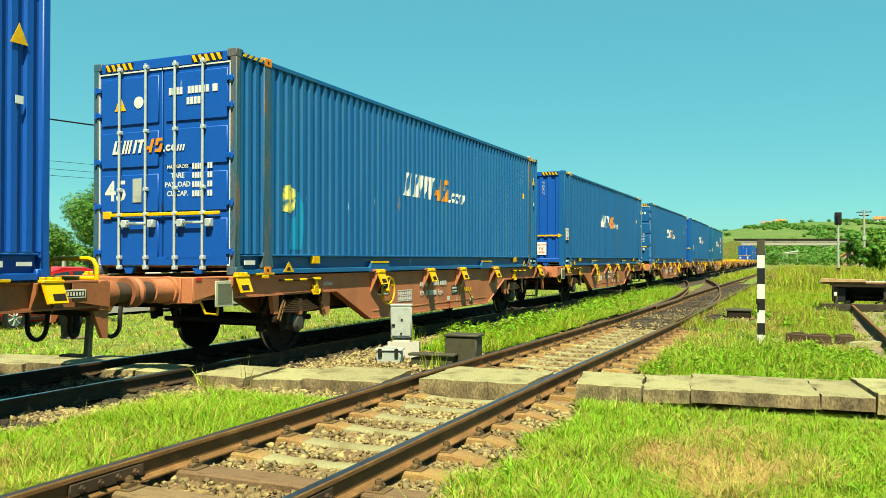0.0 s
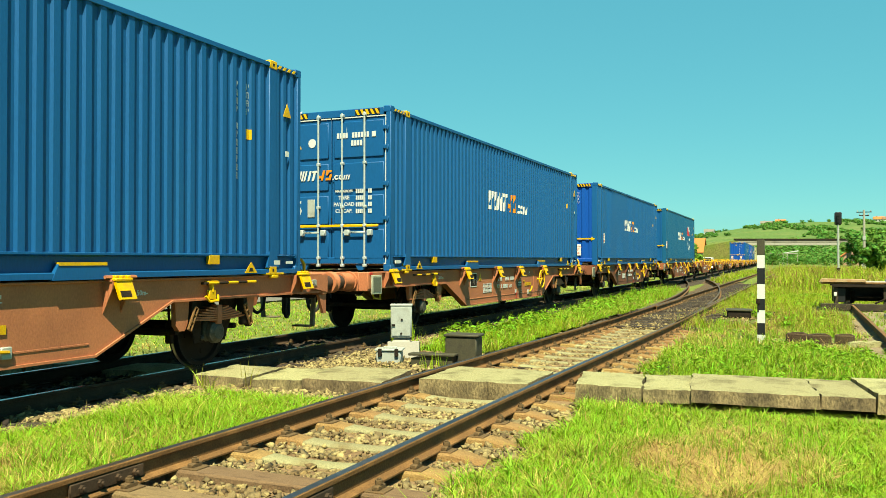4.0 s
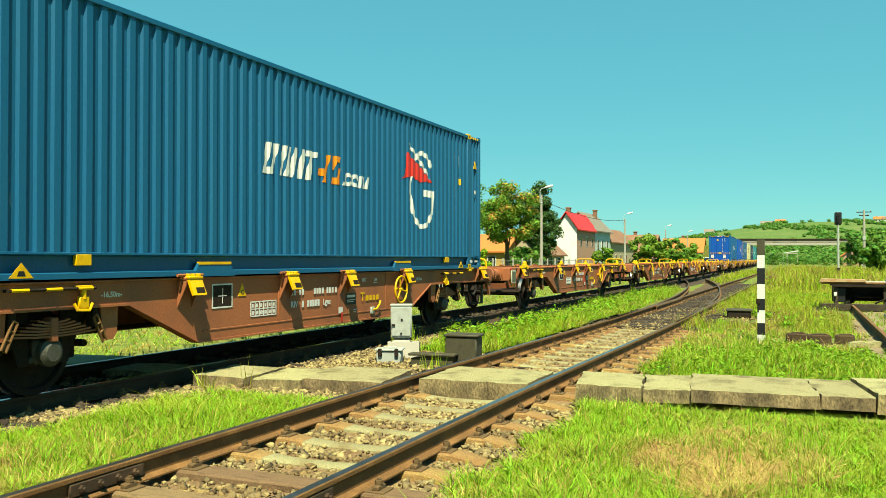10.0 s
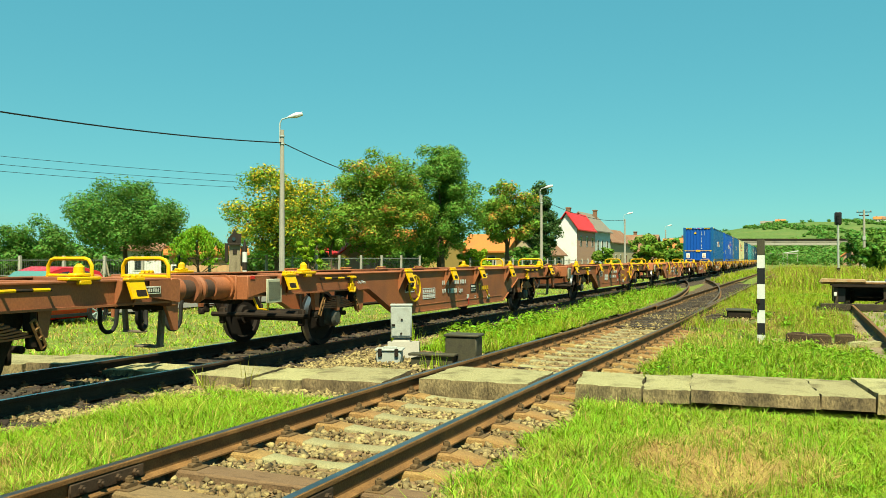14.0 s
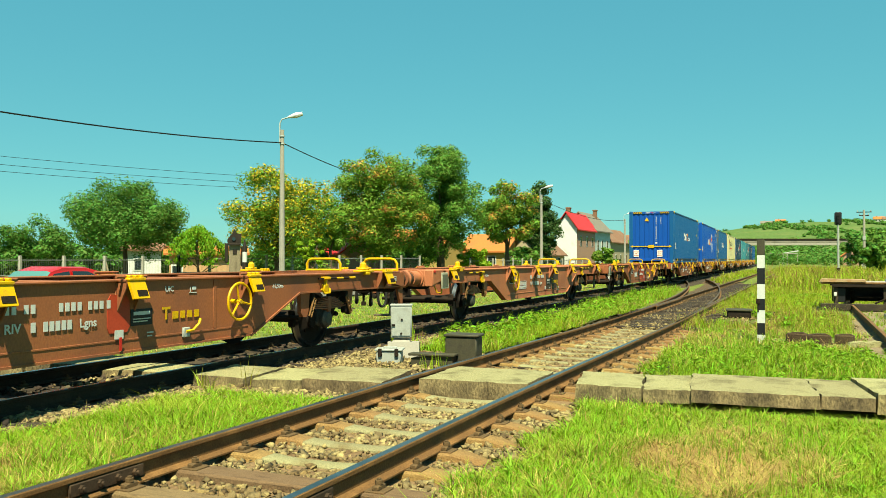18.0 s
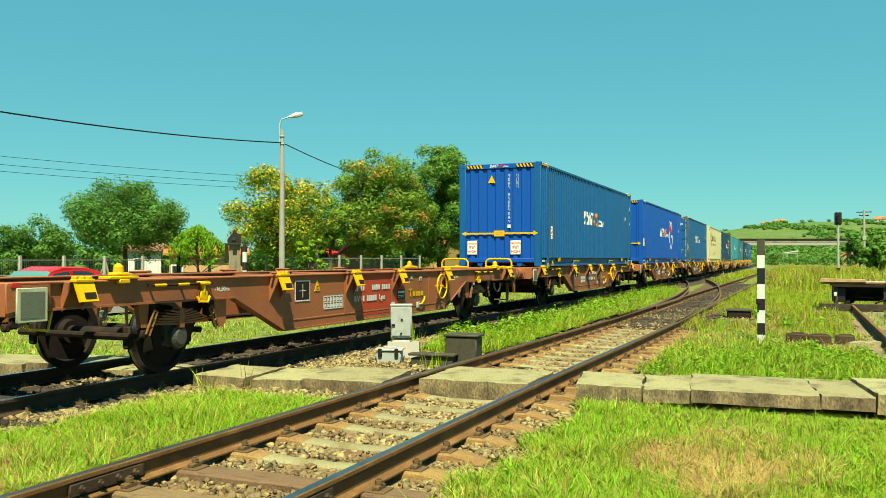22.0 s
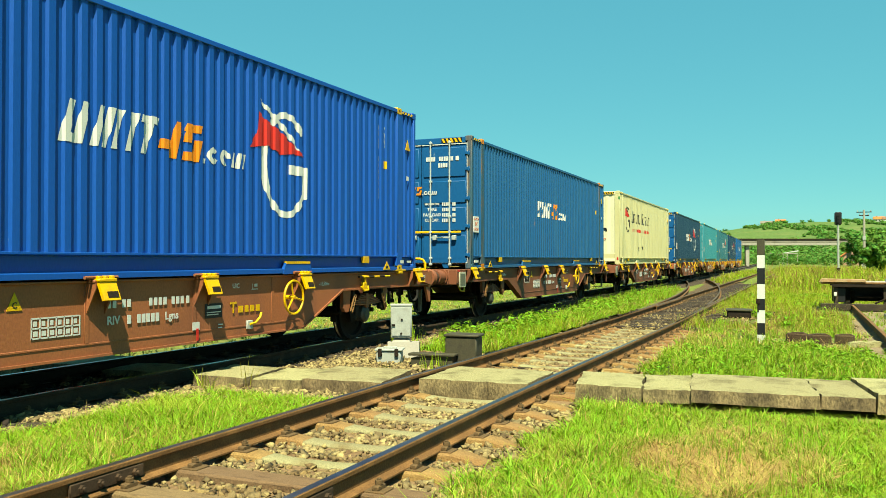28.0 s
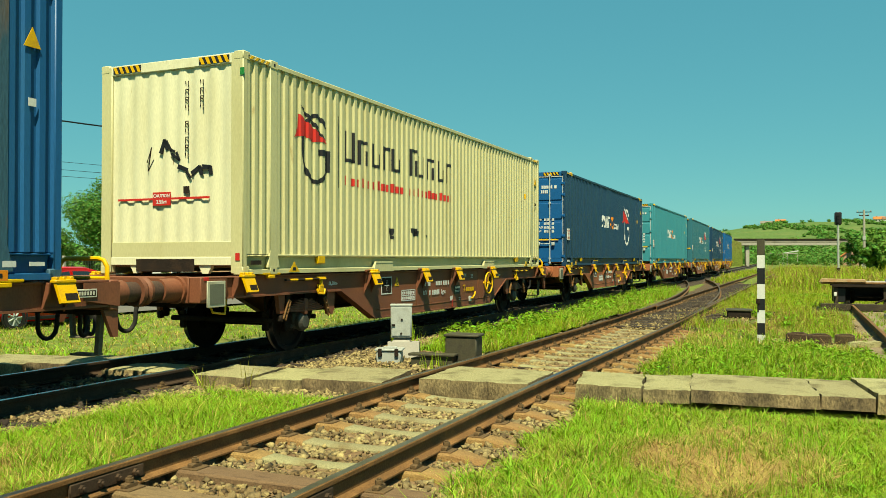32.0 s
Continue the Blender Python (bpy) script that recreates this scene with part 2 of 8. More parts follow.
# ---- mesh building ----
class Shape:
    """Collects vertices and faces of one part."""

    def __init__(self):
        self.v, self.f, self.k = [], [], []

    def add(self, verts, faces, slot=0):
        o = len(self.v)
        self.v.extend(tuple(p) for p in verts)
        self.f.extend(tuple(o + i for i in q) for q in faces)
        self.k.extend([slot] * len(faces))
        return self

    def box(self, x0, x1, y0, y1, z0, z1, c=0.0, slot=0):
        """A box, its edges chamfered by c."""
        xs, ys, zs = (min(x0, x1), max(x0, x1)), (min(y0, y1), max(y0, y1)), (min(z0, z1), max(z0, z1))
        if c <= 0:
            v = [(xs[i], ys[j], zs[k]) for i in (0, 1) for j in (0, 1) for k in (0, 1)]
            return self.add(v, [(0, 1, 3, 2), (4, 6, 7, 5), (0, 4, 5, 1), (2, 3, 7, 6), (0, 2, 6, 4), (1, 5, 7, 3)], slot)
        c = min(c, 0.45 * min(xs[1] - xs[0], ys[1] - ys[0], zs[1] - zs[0]))
        v, ix = [], {}
        for i in (0, 1):
            for j in (0, 1):
                for k in (0, 1):
                    x, y, z = xs[i], ys[j], zs[k]
                    dx, dy, dz = c * (1 - 2 * i), c * (1 - 2 * j), c * (1 - 2 * k)
                    for a, p in enumerate(((x, y + dy, z + dz), (x + dx, y, z + dz), (x + dx, y + dy, z))):
                        ix[i, j, k, a] = len(v)
                        v.append(p)
        f = []
        for i in (0, 1):
            s = -1 if i == 0 else 1
            for a, order in ((0, ((0, 0), (1, 0), (1, 1), (0, 1))), (1, ((0, 0), (0, 1), (1, 1), (1, 0))), (2, ((0, 0), (1, 0), (1, 1), (0, 1)))):
                q = [ix[(i, p, r, 0) if a == 0 else (p, i, r, 1) if a == 1 else (p, r, i, 2)] for p, r in order]
                f.append(tuple(q) if s > 0 else tuple(reversed(q)))
        for i in (0, 1):
            for j in (0, 1):
                f.append((ix[i, j, 0, 0], ix[i, j, 1, 0], ix[i, j, 1, 1], ix[i, j, 0, 1]))
                f.append((ix[i, 0, j, 0], ix[i, 1, j, 0], ix[i, 1, j, 2], ix[i, 0, j, 2]))
                f.append((ix[0, i, j, 1], ix[1, i, j, 1], ix[1, i, j, 2], ix[0, i, j, 2]))
                for k in (0, 1):
                    f.append((ix[i, j, k, 0], ix[i, j, k, 1], ix[i, j, k, 2]))
        return self.add(v, f, slot)

    def rod(self, p, q, r, n=8, r2=None, slot=0, caps=True):
        """A round bar from p to q."""
        p, q = Vector(p), Vector(q)
        a = (q - p).normalized()
        u = a.orthogonal().normalized()
        w = a.cross(u)
        r2 = r if r2 is None else r2
        v = [p + (u * math.cos(t) + w * math.sin(t)) * r for t in (2 * math.pi * i / n for i in range(n))]
        v += [q + (u * math.cos(t) + w * math.sin(t)) * r2 for t in (2 * math.pi * i / n for i in range(n))]
        f = [(i, (i + 1) % n, n + (i + 1) % n, n + i) for i in range(n)]
        if caps:
            f += [tuple(reversed(range(n))), tuple(range(n, 2 * n))]
        return self.add(v, f, slot)

    def tube(self, pts, r, n=8, slot=0):
        """A bent round bar through pts."""
        pts = [Vector(p) for p in pts]
        v, f = [], []
        u = (pts[1] - pts[0]).orthogonal().normalized()
        for i, p in enumerate(pts):
            a = (pts[min(i + 1, len(pts) - 1)] - pts[max(i - 1, 0)]).normalized()
            u = (u - a * u.dot(a)).normalized()
            w = a.cross(u)
            v += [p + (u * math.cos(2 * math.pi * k / n) + w * math.sin(2 * math.pi * k / n)) * r for k in range(n)]
            if i:
                f += [((i - 1) * n + k, (i - 1) * n + (k + 1) % n, i * n + (k + 1) % n, i * n + k) for k in range(n)]
        f += [tuple(reversed(range(n))), tuple(range(len(v) - n, len(v)))]
        return self.add(v, f, slot)

    def ring(self, centre, axis, radius, r, n=24, m=6, slot=0):
        axis = Vector(axis).normalized()
        u = axis.orthogonal().normalized()
        w = axis.cross(u)
        v, f = [], []
        for i in range(n):
            d = u * math.cos(2 * math.pi * i / n) + w * math.sin(2 * math.pi * i / n)
            for k in range(m):
                b = 2 * math.pi * k / m
                v.append(Vector(centre) + d * (radius + r * math.cos(b)) + axis * r * math.sin(b))
                f.append((i * m + k, ((i + 1) % n) * m + k, ((i + 1) % n) * m + (k + 1) % m, i * m + (k + 1) % m))
        return self.add(v, f, slot)

    def prism(self, poly, axis, a, b, slot=0):
        """A flat outline pushed from a to b along axis 'x', 'y' or 'z'; poly holds the other two coordinates."""
        def at(p, h):
            return (h, p[0], p[1]) if axis == "x" else (p[0], h, p[1]) if axis == "y" else (p[0], p[1], h)
        n = len(poly)
        v = [at(p, a) for p in poly] + [at(p, b) for p in poly]
        f = [(i, (i + 1) % n, n + (i + 1) % n, n + i) for i in range(n)] + [tuple(reversed(range(n))), tuple(range(n, 2 * n))]
        return self.add(v, f, slot)

    def lathe(self, centre, profile, n=24, slot=0):
        """A turned body round the y axis; profile: (y, radius) pairs."""
        v, f = [], []
        m = len(profile)
        for i in range(n):
            a = 2 * math.pi * i / n
            v += [(centre[0] + r * math.cos(a), centre[1] + y, centre[2] + r * math.sin(a)) for y, r in profile]
            f += [(i * m + k, i * m + k + 1, ((i + 1) % n) * m + k + 1, ((i + 1) % n) * m + k) for k in range(m - 1)]
        return self.add(v, f, slot)

    def moved(self, m):
        self.v = [tuple(m @ Vector(p)) for p in self.v]
        return self

    def mesh(self, name, mats, smooth=False):
        me = bpy.data.meshes.new(name)
        me.from_pydata(self.v, [], self.f)
        for m in (mats if isinstance(mats, (list, tuple)) else [mats]):
            me.materials.append(m)
        if any(self.k):
            me.polygons.foreach_set("material_index", self.k)
        if smooth:
            me.polygons.foreach_set("use_smooth", [True] * len(me.polygons))
        bm = bmesh.new()
        bm.from_mesh(me)
        bmesh.ops.recalc_face_normals(bm, faces=bm.faces)
        bm.to_mesh(me)
        if len(self.f) > 12 and not smooth:
            me.polygons.foreach_set("use_smooth", [True] * len(me.polygons))
            me.set_sharp_from_angle(angle=0.62)
        bm.free()
        return me


def part(name, shape, mats, parent, label="", smooth=False):
    """Links a shape (or a ready mesh) as one mesh object under a thing or a part."""
    me = shape if isinstance(shape, bpy.types.Mesh) else shape.mesh(name, mats, smooth)
    ob = new(name, me)
    ob.parent = parent
    return tagged(ob, label)


def thing(name, m, label, category, group="", kind=""):
    ob = new(name)
    ob.empty_display_size = 0.2
    ob.matrix_basis = m
    return tagged(ob, label, category, group, kind)


def solid(name, shape, mats, label, category, group="", kind="", m=None, smooth=False):
    """A thing of one mesh."""
    ob = new(name, shape.mesh(name, mats, smooth))
    if m is not None:
        ob.matrix_basis = m
    return tagged(ob, label, category, group, kind)


@functools.cache
def letters(body, size):
    """Lettering in the built-in font as a thin flat mesh."""
    c = bpy.data.curves.new("lettering", "FONT")
    c.resolution_u = 2
    c.body, c.size, c.extrude, c.align_x, c.align_y, c.offset = body, size, 0.001, "CENTER", "CENTER", size * 0.022
    ob = bpy.data.objects.new("lettering", c)
    me = bpy.data.meshes.new_from_object(ob)
    bpy.data.objects.remove(ob)
    return me


def text_mesh(body, size, mat_, m):
    me = letters(body, size).copy()
    me.transform(m)
    me.materials.clear()
    me.materials.append(mat_)
    return me


# ---- the line: straight past the camera, then bearing slightly left ----
MAIN_Y, SIDING_Y, GAUGE = 8.22, 3.62, 1.58
PITCH = 16.7676


def bend(x):
    u = x - 60.0
    return 0.021 * (math.sqrt(u * u + 80.0) + u) / 2


def siding_y(x):
    """The siding's middle: it draws a little towards the yard beyond the foot crossing."""
    k = min(1.0, max(0.0, (x - 7.0) / 14.0))
    return SIDING_Y - 0.19 * k * k * (3 - 2 * k)


def on_line(x, z=0.0):
    """The pose of a vehicle on the main line, x metres along it."""
    turn = math.degrees(math.atan2(bend(x + 5) - bend(x - 5), 10.0))
    return pose(x, MAIN_Y + bend(x), z, 0, 0, turn)


def travelled(t):
    """How far the train has rolled after t seconds; it slows a little."""
    return 7.29289 * t - 0.02319 * t * t / 2 - 0.00081 * t ** 3 / 6 + 0.0072 * t ** 4 / 1e4


def wagon_place(i, t):
    return 16.01 - travelled(t) + i * PITCH
def diverge(x):
    """How far the turnout's curved pair has drawn off towards the main line."""
    u = max(0.0, x - 19.5)
    return u * u / 490.0


# ---- ground ----
GROUND_Z = -0.24
M_GROUND = mat("meadow_ground", (0.15, 0.195, 0.036), 0.95, 0, (0.24, 0.19, 0.07), 0.16, 0.8, 3.0, 0.65, 0.3, (1, 1, 1), 0, 0.2, 0.52)
M_SOIL = mat("trodden_gravelly_soil", (0.27, 0.205, 0.125), 0.95, 0, (0.15, 0.11, 0.07), 1.3, 0.8, 35, 0.7, 0.5)
# main line bed, coloured darker to carry the shade beneath the train
M_BED = mat("oily_shaded_track_bed", (0.055, 0.041, 0.028), 0.95, 0, (0.12, 0.085, 0.05), 1.2, 0.7, 30, 0.6, 0.6)
M_BED_MID = mat("brown_track_bed", (0.12, 0.08, 0.045), 0.95, 0, (0.05, 0.036, 0.024), 1.2, 0.7, 30, 0.6, 0.6)
M_BED_PALE = mat("dusty_track_bed", (0.24, 0.155, 0.080), 0.95, 0, (0.15, 0.085, 0.04), 1.5, 0.8, 30, 0.6, 0.6)


def ground_height(x, y):
    """Flat by the tracks, a hillside far ahead."""
    h = GROUND_Z + 0.05 * noise.noise((x * 0.12, y * 0.12, 0.0)) * (1.0 if abs(y - 5) > 1 else 0.3)
    if (abs(y - SIDING_Y) < 1.4 or abs(y - MAIN_Y) < 1.7) and x < 70:
        h -= 0.12
    far = max(0.0, (x - 420.0) / 560.0)
    if far > 0:
        ridge = 1.0 / (1.0 + math.exp((y - 120.0) / 34.0))
        k = min(1.0, far)
        h += (3 * k * k - 2 * k ** 3) * (38.0 * ridge + 2.0) * (1.0 + 0.10 * noise.noise((x * 0.006, y * 0.011, 3.0)))
    return h


def steps_along(a, b, fine, lo, hi, grow=1.35):
    """Coordinates from lo to hi: evenly fine from a to b, coarser outwards."""
    out = list(np.arange(a, b + 1e-6, fine))
    d = fine
    while out[-1] < hi:
        d *= grow
        out.append(min(hi, out[-1] + min(d, 60.0)))
    d = fine
    while out[0] > lo:
        d *= grow
        out.insert(0, max(lo, out[0] - min(d, 60.0)))
    return out


gx, gy = steps_along(2.0, 60.0, 1.0, -2500.0, 2600.0), steps_along(-6.0, 30.0, 1.0, -1800.0, 1800.0)
gv = [(x, y, ground_height(x, y)) for x in gx for y in gy]
ny = len(gy)
gf = [(i * ny + j, (i + 1) * ny + j, (i + 1) * ny + j + 1, i * ny + j + 1) for i in range(len(gx) - 1) for j in range(ny - 1)]
M_HILL = mat("hillside_pasture", (0.105, 0.175, 0.040), 0.95, 0, (0.19, 0.22, 0.07), 0.035, 0.8, 0.5, 0.75, 0.0, (1, 1, 1), 0, 0.2, 0.5)
ground = Shape().add(gv, gf)
ground.k = [1 if gx[q // (ny - 1)] > 380 else 0 for q in range(len(gf))]
solid("ground", ground, [M_GROUND, M_HILL], "green meadow ground with dry yellowish patches", "ground", kind="structure", smooth=True)


def strip(name, pts, half, z_top, z_foot, foot, mat_, label, wob=0.0):
    """A low embankment with sloping shoulders along pts (x, y)."""
    v, f = [], []
    for k, (x, y) in enumerate(pts):
        w = wob * noise.noise((x * 0.9, y, 7.7))
        w2 = wob * noise.noise((x * 0.9, y, 2.2))
        v += [(x, y - half - foot + w, z_foot), (x, y - half + w * 0.5, z_top), (x, y, z_top + 0.01), (x, y + half + w2 * 0.5, z_top), (x, y + half + foot + w2, z_foot)]
        if k:
            a, b = 5 * (k - 1), 5 * k
            f += [(a + j, b + j, b + j + 1, a + j + 1) for j in range(4)]
    return solid(name, Shape().add(v, f), mat_, label, "track bed", kind="structure")


far_x = [-240 + 10 * k for k in range(23)] + [0.5 * k - 10 for k in range(1, 160)] + [70 + 10 * k for k in range(30)]
strip("ground_main_bed", [(x, MAIN_Y + bend(x)) for x in far_x], 1.28, -0.200, -0.33, 0.45, M_BED, "oily ballast bed under the main line, darkened with the train's shade", 0.25)
strip("ground_siding_bed", [(0.5 * k - 20, siding_y(0.5 * k - 20)) for k in range(80)], 1.10, -0.238, -0.33, 0.35, M_BED_PALE, "dusty pale ballast bed under the siding", 0.2)
strip("ground_turnout_bed", [(0.5 * k + 19.5, siding_y(25.0) + 0.5 * diverge(0.5 * k + 19.5)) for k in range(96)], 1.12, -0.236, -0.33, 0.35, M_BED_MID, "dark bed under the turnout timbers", 0.2)
strip("ground_third_bed", [(k * 1.0 + 10, -2.2) for k in range(60)], 1.0, -0.215, -0.33, 0.4, M_SOIL, "overgrown bed of the third track", 0.3)


# ---- rails ----
RAIL = [(-0.070, -0.172), (0.070, -0.172), (0.070, -0.160), (0.012, -0.140), (0.010, -0.045), (0.036, -0.034), (0.036, -0.008), (0.030, 0.0), (-0.030, 0.0),
        (-0.036, -0.008), (-0.036, -0.034), (-0.010, -0.045), (-0.012, -0.140), (-0.070, -0.160)]


def rail(parent, pts, label="", top=M_RAILTOP, side=None):
    """A flat-bottomed rail through pts (x, y), its head worn bright."""
    n = len(RAIL)
    v, f, k = [], [], []
    for i, (x, y) in enumerate(pts):
        a, b = pts[max(i - 1, 0)], pts[min(i + 1, len(pts) - 1)]
        d = Vector((b[0] - a[0], b[1] - a[1])).normalized()
        v += [(x - d.y * p[0], y + d.x * p[0], p[1]) for p in RAIL]
        if i:
            for j in range(n):
                f.append(((i - 1) * n + j, i * n + j, i * n + (j + 1) % n, (i - 1) * n + (j + 1) % n))
                k.append(1 if j == 7 else 0)
    f += [tuple(range(n)), tuple(reversed(range(len(v) - n, len(v))))]
    k += [0, 0]
    sh = Shape()
    sh.v, sh.f, sh.k = v, f, k
    return part("rail", sh, [side or M_RAIL, top], parent, label or "rusty rail with a bright head")


def track(name, label):
    return thing(name, Matrix.Identity(4), label, "railway track", kind="structure")


main_line = track("track_main", "main line track with worn bright rails")
siding = track("track_siding", "siding track of concrete sleepers and rusty rails")
third = track("track_third", "overgrown third track with a rusty rail")
for s in (-1, 1):
    rail(main_line, [(x, MAIN_Y + bend(x) + s * GAUGE / 2) for x in far_x], "rail with a bright head, its sides darkened as the train's shade", top=M_RAILTOP_MAIN, side=M_RAIL_DARK)
    rail(siding, [(x, siding_y(x) + s * GAUGE / 2) for x in (-20.0, *range(0, 16))])
    rail(siding, [(x, siding_y(x) + s * GAUGE / 2) for x in (*range(15, 26), 40.0, 60.0, 90.0)], "rusty rail with a dull head", top=M_RAIL_DULL)
    rail(third, [(13.0 + k, -2.2 + s * 0.79) for k in range(40)], top=M_RAIL)


def sleeper_mesh(kind):
    sh = Shape()
    if kind == "concrete":
        # rail seats raised and wide, the middle dished and narrower, the ends sloping away
        secs = [(-1.27, -0.235, 0.105), (-1.10, -0.188, 0.115), (-0.98, -0.172, 0.120), (-0.62, -0.172, 0.120), (-0.44, -0.190, 0.105), (-0.20, -0.205, 0.092)]
        secs += [(-y, z, w) for y, z, w in reversed(secs)]
        v = [(x, y, z) for y, top, w in secs for x, z in ((-w - 0.03, -0.36), (w + 0.03, -0.36), (w, top - 0.012), (w - 0.018, top), (-w + 0.018, top), (-w, top - 0.012))]
        f = [(6 * i + k, 6 * i + (k + 1) % 6, 6 * i + 6 + (k + 1) % 6, 6 * i + 6 + k) for i in range(len(secs) - 1) for k in range(6)]
        sh.add(v, f + [tuple(range(6)), tuple(range(len(v) - 6, len(v)))])
        sh.k = [1 if min(i, 10 - i) < 4 else 0 for i in range(len(secs) - 1) for k in range(6)] + [1, 1]
    else:
        sh.box(-0.12, 0.12, -1.28, 1.28, -0.33, -0.172, 0.015)
    return sh.mesh("sleeper", [M_SLEEPER, M_SLEEPER_RUST] if kind == "concrete" else M_WOOD if kind == "timber" else M_WOOD_DARK)


M_FASTENING = mat("dull_brown_fastening_steel", (0.13, 0.080, 0.036), 0.85, 0, (0.22, 0.12, 0.05), 7, 0.6, 60, 0.75, 0.3)


def fastening_mesh():
    """Rib plate, clamps and bolts on both sides of both rails."""
    sh = Shape()
    for s in (-1, 1):
        y = s * GAUGE / 2
        sh.box(-0.08, 0.08, y - 0.19, y + 0.19, -0.178, -0.160, 0.004)
        for d in (-1, 1):
            sh.box(-0.06, 0.06, y + d * 0.085, y + d * 0.14, -0.165, -0.128, 0.008)
            sh.rod((0, y + d * 0.115, -0.14), (0, y + d * 0.115, -0.085), 0.016, 6)
            sh.rod((0, y + d * 0.115, -0.125), (0, y + d * 0.115, -0.098), 0.030, 6)
    return sh.mesh("fastening", M_FASTENING)


SLEEPERS = {k: sleeper_mesh(k) for k in ("concrete", "timber", "bearer")}
FASTENING = fastening_mesh()
rnd = random.Random(5)
# main line gets black bearers too, the train's shade put into their colour
for tr, y, x0, n, kind in ((siding, SIDING_Y, 5.11 - 0.648 * 33, 56, "concrete"), (siding, SIDING_Y, 20.1, 58, "bearer"), (main_line, MAIN_Y, 1.0, 100, "bearer")):
    for k in range(n):
        x = x0 + 0.648 * k
        kd = "timber" if 4.2 < x < 5.3 and tr is siding else kind
        sl = part("sleeper", SLEEPERS[kd], None, tr, "split timber sleeper" if kd != kind else "")
        sl.matrix_basis = pose(x, (y + bend(x) if tr is main_line else siding_y(x)) + rnd.uniform(-0.03, 0.03), rnd.uniform(-0.006, 0.0), 0, 0, rnd.uniform(-1.2, 1.2))
        fs = part("fastening", FASTENING, None, sl, "rusty plate, clamps and bolts" if k == 0 else "")


# rail joint: fishplates with four bolts on both rails
for s in (-1, 1):
    for d in (-1, 1):
        y = siding_y(4.3) + s * GAUGE / 2 + d * 0.028
        fp = part("fishplate", Shape().box(4.02, 4.68, y - 0.012, y + 0.012, -0.135, -0.048, 0.006), M_RAIL_DARK, siding, "dark bolted fishplate")
        for k in range(4):
            x = 4.11 + 0.16 * k
            part("bolt", Shape().rod((x, y, -0.09), (x, y + d * 0.055, -0.09), 0.014, 6).rod((x, y + d * 0.010, -0.09), (x, y + d * 0.036, -0.09), 0.026, 6), M_RAIL_DARK, fp)


# turnout: the diverging pair curves from the siding towards the main line
dv = [19.5 + 1.5 * k for k in range(30)]
for s in (-1, 1):
    rail(siding, [(x, siding_y(x) + s * (GAUGE / 2 - 0.01) + diverge(x)) for x in dv], "curved turnout rail", top=M_RAIL_DULL)
    rail(siding, [(26.0 + 0.7 * k, siding_y(26.0) + s * (GAUGE / 2 - 0.10)) for k in range(9)], "check rail", top=M_RAIL_DULL)


# ---- foot crossing of concrete slabs, laid slightly askew ----
def slab(name, x, y, length, width, top, thick, turn, label, tiltx=0.0, tilty=0.0):
    """A worn concrete slab with chipped edges: length across the track, width along it."""
    r = random.Random(int(1000 * (x + 7 * y)))
    nx, nyy = 11, max(7, int(length / 0.085))
    chips = [(r.choice((0, 1)), r.random(), r.uniform(0.05, 0.16), r.uniform(0.01, 0.035)) for _ in range(4)]
    sh = Shape()

    def edge(i, j):
        px = (i / nx - 0.5) * width
        py = (j / nyy - 0.5) * length
        if i in (0, nx):
            bite = sum(dp * max(0.0, 1 - abs(j / nyy - u) / w) for side, u, w, dp in chips if side == (i > 0))
            px += (1 if i == 0 else -1) * (r.uniform(0, 0.012) + bite)
        if j in (0, nyy):
            py += (1 if j == 0 else -1) * r.uniform(-0.012, 0.022)
        return px, py

    pts = {(i, j): edge(i, j) for i in range(nx + 1) for j in range(nyy + 1)}
    v, ix = [], {}
    for (i, j), (px, py) in pts.items():
        rim = i in (0, nx) or j in (0, nyy)
        ix[i, j] = len(v)
        v.append((px * (0.985 if rim else 1), py * (0.99 if rim else 1), thick - (r.uniform(0.008, 0.018) if rim else r.uniform(0, 0.007))))
    f = [(ix[i, j], ix[i + 1, j], ix[i + 1, j + 1], ix[i, j + 1]) for i in range(nx) for j in range(nyy)]
    loop = [(i, 0) for i in range(nx)] + [(nx, j) for j in range(nyy)] + [(i, nyy) for i in range(nx, 0, -1)] + [(0, j) for j in range(nyy, 0, -1)]
    low = []
    for q in loop:
        low.append(len(v))
        px, py = pts[q]
        v.append((px + r.uniform(-0.006, 0.006), py + r.uniform(-0.006, 0.006), 0.0))
    n = len(loop)
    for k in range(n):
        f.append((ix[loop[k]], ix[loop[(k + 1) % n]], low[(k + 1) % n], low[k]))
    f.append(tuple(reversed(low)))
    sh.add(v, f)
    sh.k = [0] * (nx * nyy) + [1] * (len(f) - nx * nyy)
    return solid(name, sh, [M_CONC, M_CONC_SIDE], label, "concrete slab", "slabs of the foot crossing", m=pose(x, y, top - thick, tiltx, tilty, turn))


